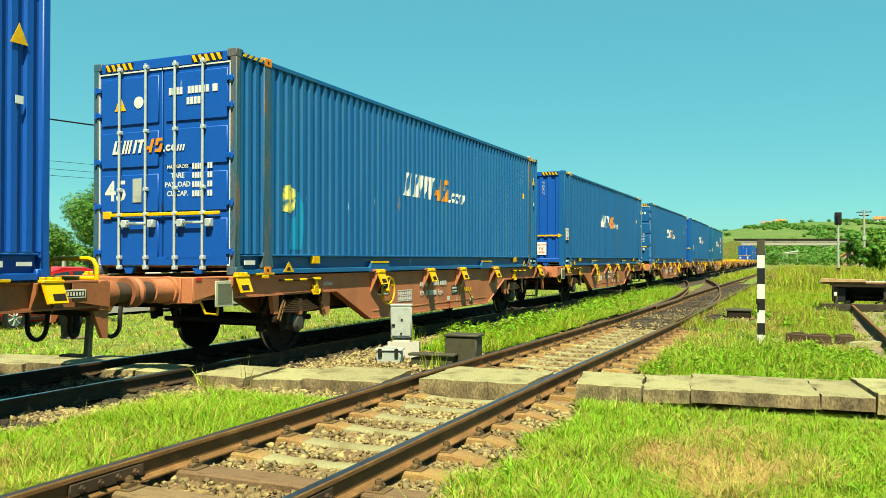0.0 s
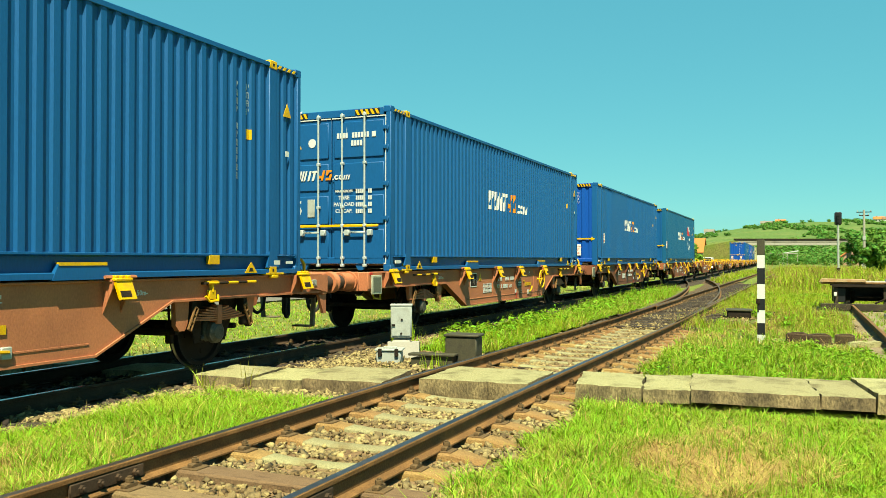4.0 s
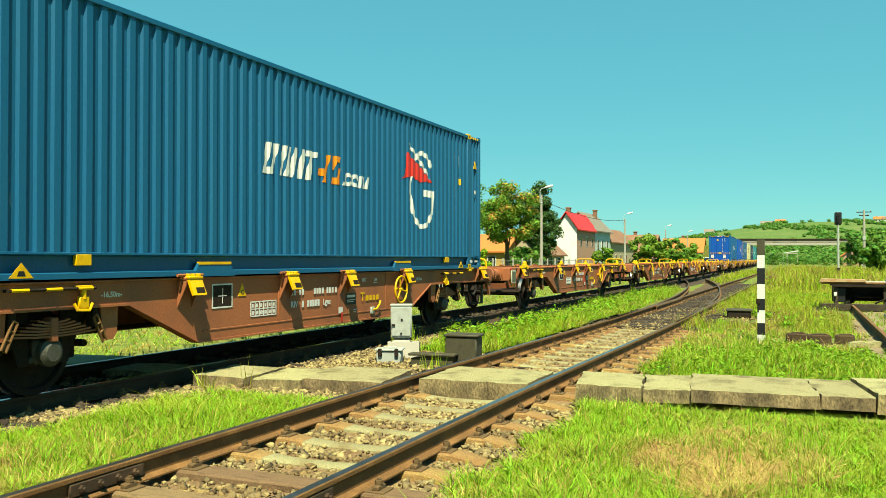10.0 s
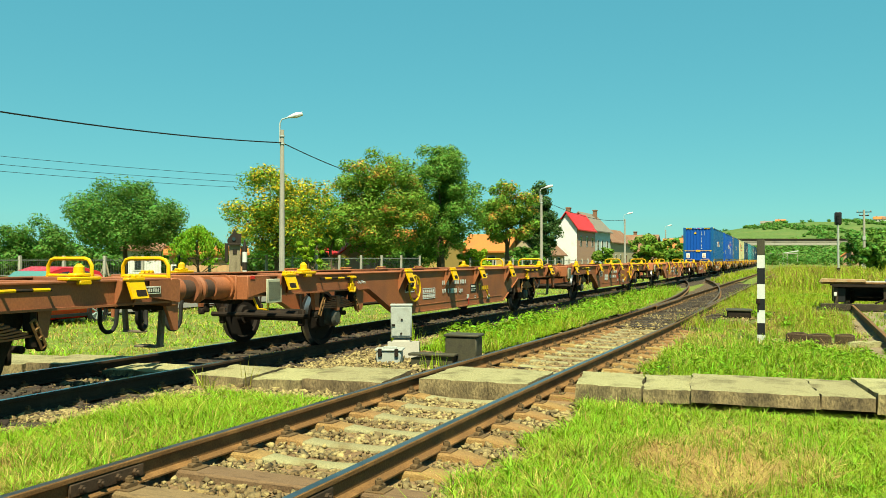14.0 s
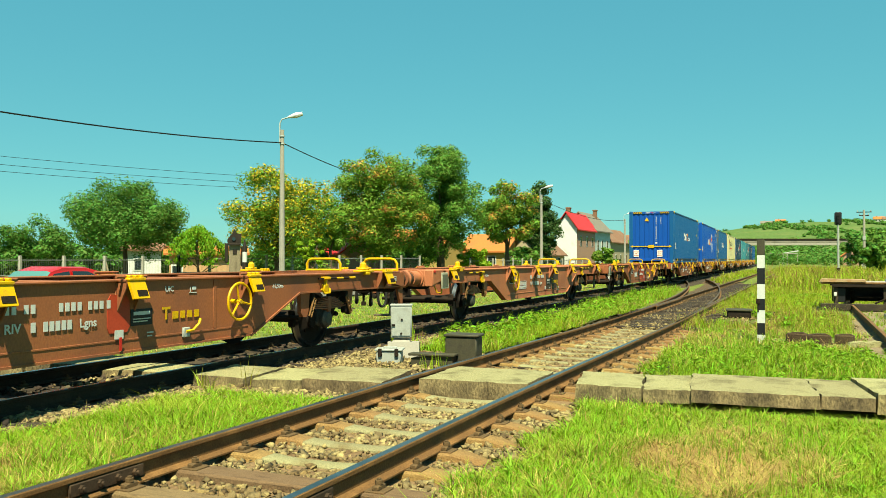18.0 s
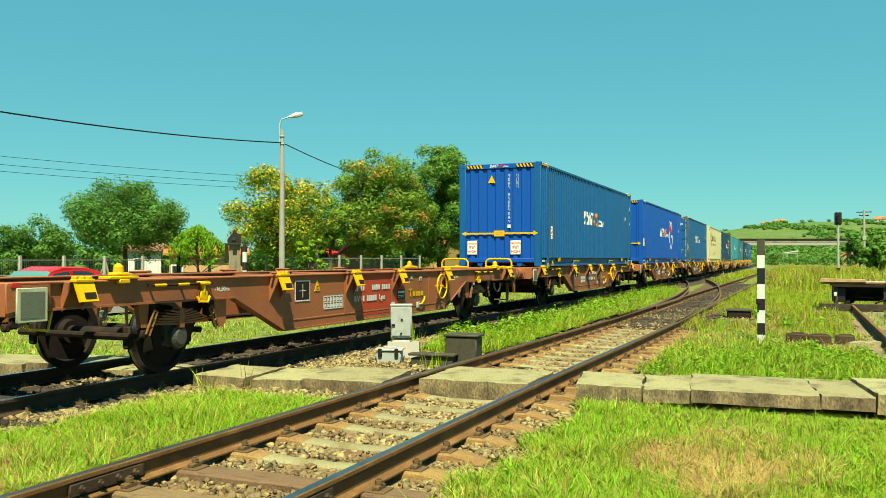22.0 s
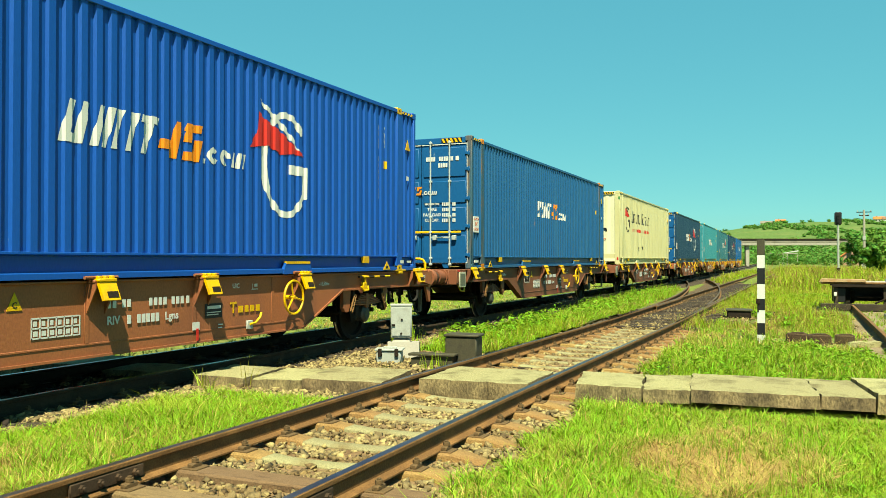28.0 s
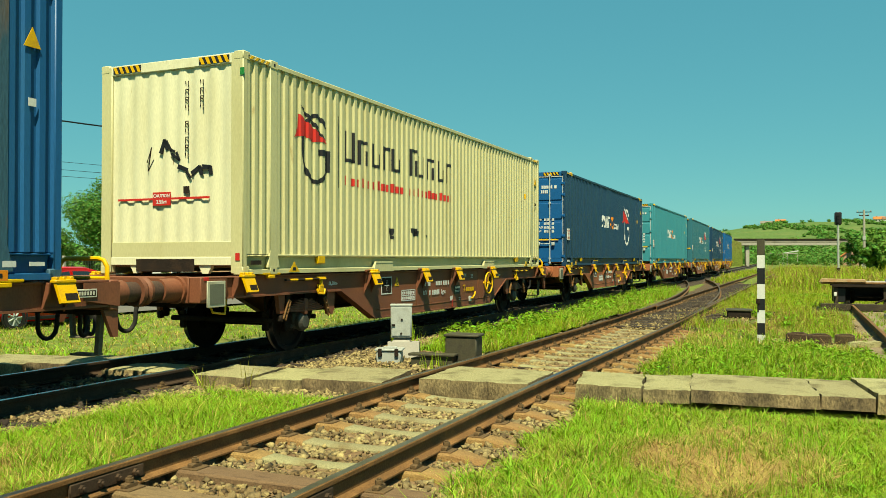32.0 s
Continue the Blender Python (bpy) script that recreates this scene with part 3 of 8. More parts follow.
SKEW = 9.0
pale = "weathered pale concrete slab of the foot crossing"
for x, y, length, width, top, thick, turn, tilt, label in (
        (9.78, 3.60, 1.36, 1.25, -0.005, 0.30, 1.0, 0.0, pale + ", chipped, between the siding rails"),
        (9.98, 2.12, 0.76, 1.20, 0.0, 0.27, SKEW, 1.2, pale + ", cracked, beside the siding rail"),
        (10.10, 1.47, 0.545, 1.25, -0.015, 0.16, SKEW - 1, -1.0, pale + ", short and tilted"),
        (10.22, 0.56, 1.33, 1.42, 0.0, 0.15, SKEW - 3, 0.6, pale + ", undermined"),
        (10.36, -0.35, 0.535, 1.38, -0.01, 0.15, SKEW - 2, 0.8, pale + ", undermined"),
        (10.48, -1.30, 1.40, 1.35, 0.03, 0.22, SKEW, 0.0, pale + ", at the far end"),
        (9.38, 5.22, 1.05, 1.28, -0.03, 0.24, SKEW, 1.0, pale + ", with a hole in its side"),
        (9.24, 6.12, 0.66, 1.15, -0.06, 0.16, SKEW + 2, -1.0, pale + ", broken"),
        (9.08, 6.86, 0.74, 1.10, -0.045, 0.16, SKEW - 2, 1.5, pale + ", cracked, beside the main line"),
        (8.98, 8.02, 0.52, 0.80, -0.05, 0.20, SKEW + 4, 2.0, pale + ", oily, between the main rails"),
        (9.02, 8.60, 0.52, 0.80, -0.07, 0.20, SKEW, -2.0, pale + ", oily, between the main rails"),
        (9.20, 9.75, 1.10, 1.10, -0.04, 0.20, SKEW, 0.0, pale + ", beyond the main line"),
        (9.00, 10.95, 1.20, 1.10, -0.07, 0.20, SKEW + 1, 0.0, pale + ", beyond the main line"),
        (8.80, 12.25, 1.30, 1.10, -0.10, 0.20, SKEW - 1, 0.0, pale + ", beyond the main line")):
    slab("concrete_slab", x, y, length, width, top, thick, turn, label, tilt)
# ---- the train: two-axle container wagons ----
M_FOOTBOARD = mat("weathered_footboard_steel", (0.17, 0.14, 0.10), 0.85, 0, (0.09, 0.06, 0.04), 5, 0.7, 50, 0.8, 0.2)
AXLE_X, WHEEL_R = 5.14, 0.46


def marks_on_side(parent, s, dark_fields, shown):
    """Lettering and signs on one side of a wagon; s is -1 or 1. The other side reads the same from its own side."""
    y = 1.2035
    turn = Matrix.Identity(4) if s < 0 else Matrix.Rotation(math.pi, 4, "Z")

    def flat(name, rects, mat_, label="", lift=0.0):
        sh = Shape()
        for x0, x1, z0, z1 in rects:
            sh.box(x0, x1, -y - 0.004 - lift, -y - lift, z0, z1)
        return part(name, sh.moved(turn), mat_, parent, label)

    def bars(name, rects, mat_):
        """Single bars on the side that is seen, one joined line on the other."""
        for group in ([[r] for r in rects] if shown else [rects]):
            flat(name, group, mat_, "", 0.005)

    def words(body, size, x, z, mat_, name="lettering", lift=0.0):
        m = turn @ Matrix.Translation((x, -y - 0.004 - lift, z)) @ Matrix.Rotation(math.pi / 2, 4, "X")
        part(name, text_mesh(body, size, mat_, m), None, parent)

    flat("mesh_panel", [(-2.72, -2.70, 0.79, 1.09), (-2.32, -2.30, 0.79, 1.09), (-2.72, -2.30, 1.08, 1.10), (-2.72, -2.30, 0.78, 0.80)], M_WHITE, "white outlined placard frame")
    flat("placard", [(-2.70, -2.32, 0.80, 1.08)], M_GEAR, "dark placard holder")
    flat("placard_cross", [(-2.515, -2.505, 0.84, 1.04), (-2.60, -2.42, 0.935, 0.945)], M_WHITE, "", 0.005)
    tri = Shape().prism([(-2.18, 0.92), (-2.00, 0.92), (-2.09, 1.10)], "y", -y - 0.004, -y)
    part("warning_triangle", tri.moved(turn), M_YELLOW, parent, "yellow warning triangle")
    words("C", 0.085, -2.09, 0.97, M_BLACK, "lettering", 0.002)
    flat("load_table", [(-1.90, -1.30, 0.82, 0.835), (-1.90, -1.30, 0.72, 0.735), (-1.90, -1.30, 0.62, 0.635)]
         + [(-1.90 + 0.1 * k, -1.885 + 0.1 * k, 0.62, 0.83) for k in range(7)]
         + [(-1.87 + 0.1 * k, -1.83 + 0.1 * k, 0.75, 0.80) for k in range(6)] + [(-1.87 + 0.1 * k, -1.82 + 0.1 * k, 0.65, 0.70) for k in range(6)], M_WHITE, "white painted load table")
    if dark_fields:
        flat("name_field", [(0.62, 1.98, 0.52, 1.00)], M_PLATE, "dark brown field behind the name", -0.002)
    bars("number_bar", [(x, x + 0.052, 0.88, 0.97) for x in (-0.92, -0.84, -0.70, -0.62, -0.28, -0.20, -0.12, -0.04, 0.10, 0.18, 0.26, 0.36)], M_WHITE)
    words("RIV", 0.13, -0.83, 0.74, M_WHITE, "lettering", 0.005)
    bars("owner_bar", [(x, x + 0.055, 0.69, 0.79) for x in (-0.62, -0.47, -0.395, -0.32, -0.245, -0.17)], M_WHITE)
    words("Lgns", 0.13, 0.10, 0.74, M_WHITE, "lettering", 0.005)
    words("UIC", 0.09, 1.35, 1.06, M_WHITE)
    flat("corner_mark", [(1.70, 1.84, 1.00, 1.012), (1.72, 1.73, 1.0, 1.08), (1.76, 1.83, 1.04, 1.08)], M_WHITE)
    flat("wear_plate", [(0.72, 1.06, 0.66, 0.85)], M_BLACK, "black maker's plate")
    flat("plate_line", [(0.76, 1.02, 0.78, 0.82), (0.75, 1.03, 0.73, 0.742), (0.75, 0.98, 0.70, 0.712)], M_WHITE, "", 0.005)
    bars("brand_mark", [(1.22, 1.36, 0.82, 0.85), (1.275, 1.305, 0.70, 0.82), (1.40, 1.50, 0.70, 0.79), (1.54, 1.62, 0.70, 0.79), (1.66, 1.75, 0.70, 0.79), (1.79, 1.88, 0.70, 0.79)], M_YELLOW)
    flat("data_line", [(0.98, 1.08, 0.56, 0.575), (0.98, 1.06, 0.52, 0.535)], M_WHITE)
    for x in (-4.42, 3.62):
        words("-16,50m-", 0.085, x, 1.03, M_WHITE, "lettering", -0.006)
    flat("tag_plate", [(0.47, 0.60, 0.53, 0.63)], M_WHITE, "white lever plate", 0.01)
    flat("red_lever", [(0.52, 0.56, 0.40, 0.55)], M_RED, "red brake lever", 0.03)


def wagon(paint_mat, patch_mat, loops_at):
    """A two-axle container wagon; loops_at is the end (-1 or 1) that carries the yellow hand loops."""
    w = thing("container_wagon", Matrix.Identity(4), "", "wagon")
    under = [(-7.56, 0.92), (-4.18, 0.92), (-2.98, 0.385), (2.98, 0.385), (4.18, 0.92), (7.56, 0.92)]
    for s in (-1, 1):
        part("solebar", Shape().prism(under + [(7.56, 1.19), (-7.56, 1.19)], "y", s * 1.20, s * 1.175), paint_mat, w)
        part("top_flange", Shape().box(-7.56, 7.56, s * 1.06, s * 1.235, 1.17, 1.195, 0.006), paint_mat, w)
        part("bottom_flange", Shape().prism([(x, z - 0.022) for x, z in under] + [(x, z + 0.004) for x, z in reversed(under)], "y", s * 1.08, s * 1.224), paint_mat, w)
        for x in (-1.20, 0.52, 2.20):
            part("stiffener", Shape().box(x - 0.03, x + 0.03, s * 1.195, s * 1.208, 0.52, 1.16, 0.003), paint_mat, w)
        part("seam", Shape().box(-2.90, 2.90, s * 1.195, s * 1.207, 0.500, 0.522, 0.003), paint_mat, w, "welded seam along the sill")
        for x in (-3.22, -1.06, 0.66, 2.86):
            sh = Shape().prism([(s * 1.2, 1.17), (s * 1.34, 1.17), (s * 1.34, 1.10), (s * 1.2, 0.82)], "x", x - 0.15, x - 0.13)
            sh.prism([(s * 1.2, 1.17), (s * 1.34, 1.17), (s * 1.34, 1.10), (s * 1.2, 0.82)], "x", x + 0.11, x + 0.13)
            sh.box(x - 0.16, x + 0.14, s * 1.15, s * 1.34, 1.17, 1.20, 0.005)
            sh.rod((x - 0.26, s * 1.30, 1.225), (x + 0.2, s * 1.30, 1.225), 0.02, 6)
            part("bracket", sh, paint_mat, w, "folding stop bracket")
        for e in (-1, 1):
            sh = Shape()
            for dx in (-0.15, 0.12):
                x = e * 6.86 + dx
                sh.prism([(s * 1.2, 1.17), (s * 1.30, 1.17), (s * 1.30, 1.08), (s * 1.2, 0.88)], "x", x - 0.01, x + 0.01)
            sh.box(e * 6.86 - 0.16, e * 6.86 + 0.13, s * 1.19, s * 1.30, 1.165, 1.185, 0.004)
            part("bracket", sh, paint_mat, w, "folding stop bracket")
        for x in (-3.22, -1.06, 0.66, 2.86, -6.86, 6.86):
            sh = Shape().prism([(s * 1.325, 1.19), (s * 1.36, 1.195), (s * 1.445, 0.985), (s * 1.415, 0.975)], "x", x - 0.13, x + 0.11)
            sh.box(x - 0.14, x + 0.12, s * 1.29, s * 1.38, 1.18, 1.215, 0.008)
            sh.prism([(s * 1.412, 1.075), (s * 1.418, 1.078), (s * 1.440, 1.012), (s * 1.434, 1.010)], "x", x - 0.06, x + 0.09, 1)
            for k in (-0.10, -0.01, 0.08):
                sh.box(x + k - 0.022, x + k + 0.022, s * 1.29, s * 1.36, 1.21, 1.245, 0.006)
            part("container_stop", sh, [M_YELLOW, M_GEAR], w, "folding yellow container stop")
        for e in (-1, 1):
            sh = Shape().box(e * 6.44, e * 6.00, s * 1.10, s * 1.28, 1.197, 1.235, 0.010)
            sh.box(e * 6.33, e * 6.11, s * 1.12, s * 1.25, 1.23, 1.275, 0.015)
            sh.rod((e * 6.22, s * 1.18, 1.27), (e * 6.22, s * 1.18, 1.34), 0.062, 12, 0.055).rod((e * 6.22, s * 1.18, 1.34), (e * 6.22, s * 1.18, 1.375), 0.055, 12, 0.02)
            sh.box(e * 6.30, e * 6.14, s * 1.22, s * 1.285, 1.15, 1.20, 0.010)
            part("spigot", sh, M_YELLOW, w, "yellow locating spigot")
            sh = Shape().box(e * 4.93, e * 4.79, s * 1.22, s * 1.27, 0.90, 1.03, 0.012)
            sh.rod((e * 4.86, s * 1.25, 1.0), (e * 4.86, s * 1.25, 1.14), 0.03, 8)
            sh.box(e * 4.96, e * 4.76, s * 1.21, s * 1.28, 1.12, 1.145, 0.005)
            sh.tube([(e * 4.98, s * 1.25, 0.96), (e * 4.96, s * 1.27, 0.89), (e * 4.80, s * 1.27, 0.88), (e * 4.74, s * 1.25, 0.95)], 0.018, 6)
            part("tie_down_hook", sh, M_YELLOW, w, "yellow tie-down hook")
            sh = Shape().rod((e * 5.78, s * 1.275, 1.115), (e * 4.72, s * 1.275, 1.115), 0.016, 8)
            for k in range(3):
                sh.rod((e * (5.76 - 0.4 * k), s * 1.275, 1.115), (e * (5.56 - 0.4 * k), s * 1.275, 1.115), 0.018, 8, slot=1)
            for k in (5.78, 5.25, 4.72):
                sh.box(e * k - 0.01, e * k + 0.01, s * 1.2, s * 1.28, 1.10, 1.13)
            part("grab_bar", sh, [M_GEAR, M_YELLOW], w, "grab bar with yellow sleeves")
            # label board and step at the corner
            if e == -loops_at:
                part("corner_plate", Shape().box(e * 7.66, e * 7.56, s * 1.249, s * 1.258, 1.145, 1.192, 0.003), M_RED, w, "small red corner plate")
                bx = 7.25 if e < 0 else 6.94
                sh = Shape().box(e * (bx + 0.36), e * bx, s * 1.252, s * 1.275, 0.80, 1.14, 0.006)
                lb = part("label_board", sh, M_BOARD, w, "pale framed label board")
                part("label_field", Shape().box(e * (bx + 0.32), e * (bx + 0.04), s * 1.275, s * 1.28, 0.84, 1.10), M_MESH, lb, "grey wire mesh field")
            if e == loops_at:
                sh = Shape().box(e * 7.36, e * 7.04, s * 1.252, s * 1.262, 1.015, 1.105, 0.003).box(e * 7.345, e * 7.055, s * 1.262, s * 1.263, 1.03, 1.09, slot=1)
                for k in range(7):
                    sh.box(e * (7.325 - 0.038 * k), e * (7.302 - 0.038 * k), s * 1.263, s * 1.265, 1.04, 1.08)
                part("end_plate", sh, [M_PAPER_OLD, M_GEAR], w, "small white plate with dark field and pale bars")
            sh = Shape().tube([(e * 7.48, s * 1.16, 0.90), (e * 7.44, s * 1.22, 0.73), (e * 7.20, s * 1.22, 0.70), (e * 7.10, s * 1.16, 0.90)], 0.016, 6)
            if e == -loops_at:
                part("step", sh, M_YELLOW, w, "yellow shunter's step")
            # axle guard, spring, axlebox
            x = e * AXLE_X
            sh = Shape()
            for d in (-1, 1):
                sh.prism([(x + d * 0.20, 0.93), (x + d * 0.46, 0.93), (x + d * 0.32, 0.36), (x + d * 0.20, 0.36)], "y", s * 0.98, s * 1.0)
                sh.box(x + d * 0.56, x + d * 0.48, s * 1.06, s * 1.18, 0.70, 0.93, 0.01)
                sh.rod((x + d * 0.58, s * 1.10, 0.80), (x + d * 0.52, s * 1.10, 0.64), 0.022, 6)
                sh.rod((x + d * 0.60, s * 1.10, 0.62), (x + d * 0.52, s * 1.10, 0.72), 0.022, 6)
            sh.box(x - 0.32, x + 0.32, s * 0.98, s * 1.0, 0.33, 0.37, 0.005)
            part("axle_guard", sh, M_GEAR, w, "grimy axle guard")
            sh = Shape()
            for k in range(6):
                h = 0.55 - 0.07 * k
                pts = [(x + h * u, 0.645 + 0.028 * k - 0.028 * (1 - u * u) + 0.045 * 0) for u in (-1, -0.5, 0, 0.5, 1)]
                top = [(p[0], p[1] + 0.02) for p in reversed(pts)]
                sh.prism(pts + top, "y", s * 1.04, s * 1.15)
            sh.box(x - 0.05, x + 0.05, s * 1.03, s * 1.16, 0.57, 0.82, 0.01)
            part("leaf_spring", sh, paint_mat, w, "stacked leaf spring")
            sh = Shape().box(x - 0.15, x + 0.15, s * 0.90, s * 1.05, 0.34, 0.62, 0.04)
            sh.rod((x, s * 1.05, WHEEL_R), (x, s * 1.11, WHEEL_R), 0.150, 16, 0.145).rod((x, s * 1.11, WHEEL_R), (x, s * 1.15, WHEEL_R), 0.145, 16, 0.09)
            sh.box(x - 0.19, x + 0.19, s * 0.93, s * 1.02, 0.36, 0.42, 0.015)
            part("axlebox", sh, M_AXLEBOX, w, "greasy grey axlebox with a round cover")
            for d in (-1, 1):
                inner = d * e < 0
                sh = Shape().prism([(x + d * 0.60, 0.93), (x + d * 0.86, 0.93), (x + d * 0.84, 0.60), (x + d * 0.78, 0.53), (x + d * 0.68, 0.53), (x + d * 0.63, 0.62)] if inner else
                                   [(x + d * 0.58, 0.93), (x + d * 0.76, 0.93), (x + d * 0.70, 0.62), (x + d * 0.60, 0.62)], "y", s * 1.09, s * 1.16)
                hb = part("hanger_bracket", sh, paint_mat, w, "tapered spring hanger bracket")
                if not inner:
                    part("shackle_block", Shape().box(x + d * 0.50, x + d * 0.64, s * 1.06, s * 1.15, 0.52, 0.68, 0.02).box(x + d * 0.60, x + d * 0.70, s * 1.08, s * 1.17, 0.49, 0.60, 0.02), M_GEAR, hb, "black shackle block")
                sh = Shape()
                for k in range(3):
                    f = (k + 0.5) / 3
                    cx, cz = x + d * (0.50 + 0.13 * f), 0.80 - 0.26 * f
                    dx, dz = d * 0.024, -0.050
                    nx, nz = 0.028 * 0.85, d * 0.028 * 0.53
                    pts = [(cx - dx + nx, s * 1.19, cz - dz + nz), (cx + dx + nx, s * 1.19, cz + dz + nz), (cx + dx - nx, s * 1.19, cz + dz - nz), (cx - dx - nx, s * 1.19, cz - dz - nz), (cx - dx + nx, s * 1.19, cz - dz + nz)]
                    sh.tube(pts, 0.016, 6)
                part("shackle", sh, M_RAIL, hb, "rusty chain-link shackle")
            for d in (-1, 1):
                sh = Shape().box(x + d * 0.50, x + d * 0.56, s * 0.72, s * 0.84, 0.34, 0.62, 0.02)
                sh.rod((x + d * 0.53, s * 0.78, 0.60), (x + d * 0.56, s * 0.78, 0.95), 0.02, 6)
                part("brake_block", sh, M_GEAR, w, "brake block on its hanger")
                sh = Shape().prism([(x + d * 0.80, 0.93), (x + d * 0.20, 0.93), (x + d * 0.19, 0.40), (x + d * 0.30, 0.36), (x + d * 0.42, 0.60), (x + d * 0.56, 0.80)], "y", s * 0.985, s * 1.005)
                part("axle_guard", sh, M_GEAR, w, "dark axle guard plate")
        # handwheel
        sh = Shape().ring((2.55, s * 1.335, 0.86), (0, 1, 0), 0.245, 0.018, 28, 6)
        for k in range(3):
            a = math.pi / 2 + k * 2 * math.pi / 3 + 0.3
            sh.rod((2.55, s * 1.325, 0.86), (2.55 + 0.24 * math.cos(a), s * 1.335, 0.86 + 0.24 * math.sin(a)), 0.014, 6)
        sh.rod((2.55, s * 1.2, 0.86), (2.55, s * 1.36, 0.86), 0.03, 8)
        part("handwheel", sh, M_YELLOW, w, "yellow parking brake handwheel")
        lx = 1.75 if s < 0 else -1.75
        sh = Shape().tube([(lx - 0.14, s * 1.24, 0.53), (lx - 0.02, s * 1.25, 0.54), (lx + 0.08, s * 1.26, 0.62), (lx + 0.10, s * 1.26, 0.68)], 0.018, 6)
        sh.box(lx - 0.18, lx - 0.06, s * 1.20, s * 1.24, 0.46, 0.58, 0.008, 1)
        part("changeover_lever", sh, [M_YELLOW, M_IRONGREY], w, "yellow lever on a grey plate")
        marks_on_side(w, s, patch_mat == "name", s == -loops_at)
        if patch_mat in ("disc", "field"):
            d = -1 if s < 0 else 1
            sh = Shape().prism([(d * -0.40, 0.60), (d * -0.66, 0.60), (d * -0.70, 0.66), (d * -0.70, 0.94), (d * -0.65, 1.02), (d * -0.42, 1.03), (d * -0.37, 0.96), (d * -0.37, 0.66)], "y", s * 1.2015, s * 1.2098) if patch_mat == "disc" else Shape().box(d * 1.02 * -1, d * 0.66, s * 1.2005, s * 1.2028, 0.45, 1.15)
            part("paint_patch", sh, M_WAGON_PATCH, w, "fresher red-brown paint patch")
    # frame
    for x in (-6.9, -4.2, -3.2, -1.1, 0.7, 2.9, 4.2, 6.9):
        part("cross_beam", Shape().box(x - 0.10, x + 0.10, -1.17, 1.17, 0.95, 1.165, 0.01), paint_mat, w)
    for s in (-1, 1):
        part("inner_sill", Shape().box(-7.5, 7.5, s * 0.34, s * 0.46, 0.94, 1.15, 0.01), paint_mat, w)
    part("brake_gear", Shape().rod((-5.0, 0.1, 0.52), (5.0, 0.1, 0.52), 0.03, 8).rod((-1.2, -0.1, 0.68), (-0.4, -0.1, 0.68), 0.19, 14).rod((0.3, 0.5, 0.72), (1.6, 0.5, 0.72), 0.17, 14)
         
         .rod((-5.72, -0.95, 0.50), (-5.72, 0.95, 0.50), 0.040, 8).rod((-4.56, -0.95, 0.50), (-4.56, 0.95, 0.50), 0.040, 8).rod((4.56, -0.95, 0.50), (4.56, 0.95, 0.50), 0.040, 8).rod((5.72, -0.95, 0.50), (5.72, 0.95, 0.50), 0.040, 8).box(-0.2, 0.1, -0.5, 0.5, 0.62, 0.9, 0.02), M_GEAR, w, "brake rods, cylinder and air tank")
    # ends
    for e in (-1, 1):
        sh = Shape().box(e * 7.56, e * 7.70, -1.24, 1.24, 0.86, 1.195, 0.012)
        for y in (-0.875, 0.875):
            sh.box(e * 7.70, e * 7.73, y - 0.19, y + 0.19, 0.86, 1.20, 0.01)
        for s in (-1, 1):
            sh.prism([(e * 7.70, 0.90), (e * 7.70, 1.17), (e * 7.2, 1.17), (e * 7.2, 0.98)], "y", s * 1.236, s * 1.25)
        part("headstock", sh, paint_mat, w)
        for y in (-0.875, 0.875):
            b = part("buffer", Shape().rod((e * 7.73, y, 1.03), (e * 8.08, y, 1.03), 0.150, 20).rod((e * 7.73, y, 1.03), (e * 7.78, y, 1.03), 0.180, 20), paint_mat, w, "round buffer housing")
            part("plunger", Shape().rod((e * 8.08, y, 1.03), (e * 8.30, y, 1.03), 0.122, 18), M_PLATE, b, "greasy plunger")
            sh = Shape().rod((e * 8.30, y, 1.03), (e * 8.345, y, 1.03), 0.175, 22, 0.185).rod((e * 8.345, y, 1.03), (e * 8.378, y, 1.03), 0.185, 22, 0.16)
            part("buffer_plate", sh, paint_mat, b, "greasy brown buffer plate")
        sh = Shape().box(e * 7.70, e * 7.98, -0.05, 0.05, 0.97, 1.07, 0.015)
        sh.tube([(e * 7.98, 0, 0.98), (e * 8.06, 0, 0.97), (e * 8.09, 0, 1.05), (e * 8.04, 0, 1.13)], 0.035, 8)
        part("draw_hook", sh, M_GEAR, w, "greasy draw hook")
        if e > 0:
            sh = Shape()
            for y in (-0.07, 0.07):
                sh.tube([(8.03, y, 1.02), (8.28, y, 0.93), (8.52, y, 0.93), (8.74, y, 1.02)], 0.02, 6)
            sh.rod((8.22, 0, 0.925), (8.56, 0, 0.925), 0.032, 8)
            sh.rod((8.39, 0, 0.93), (8.39, 0, 0.50), 0.022, 6).rod((8.39, 0, 0.56), (8.39, 0, 0.48), 0.045, 8).box(8.28, 8.50, -0.09, 0.09, 0.72, 0.90, 0.03)
            part("screw_coupling", sh, M_GEAR, w, "screw coupling")
        for y, drop in ((0.30, 0.10), (-0.42, 0.04)):
            low = 0.68 - drop
            bend = [(e * (8.045 - 0.105 * math.cos(math.pi * k / 8)), y * (0.95 - 0.03 * k), low - 0.13 * math.sin(math.pi * k / 8)) for k in range(9)]
            sh = Shape().tube([(e * 7.76, y, 0.98), (e * 7.86, y, 0.95), (e * 7.92, y * 0.98, 0.86), (e * 7.94, y * 0.96, 0.74)] + bend + [(e * 8.16, y * 0.69, 0.74), (e * 8.18, y * 0.67, 0.88)], 0.028, 8)
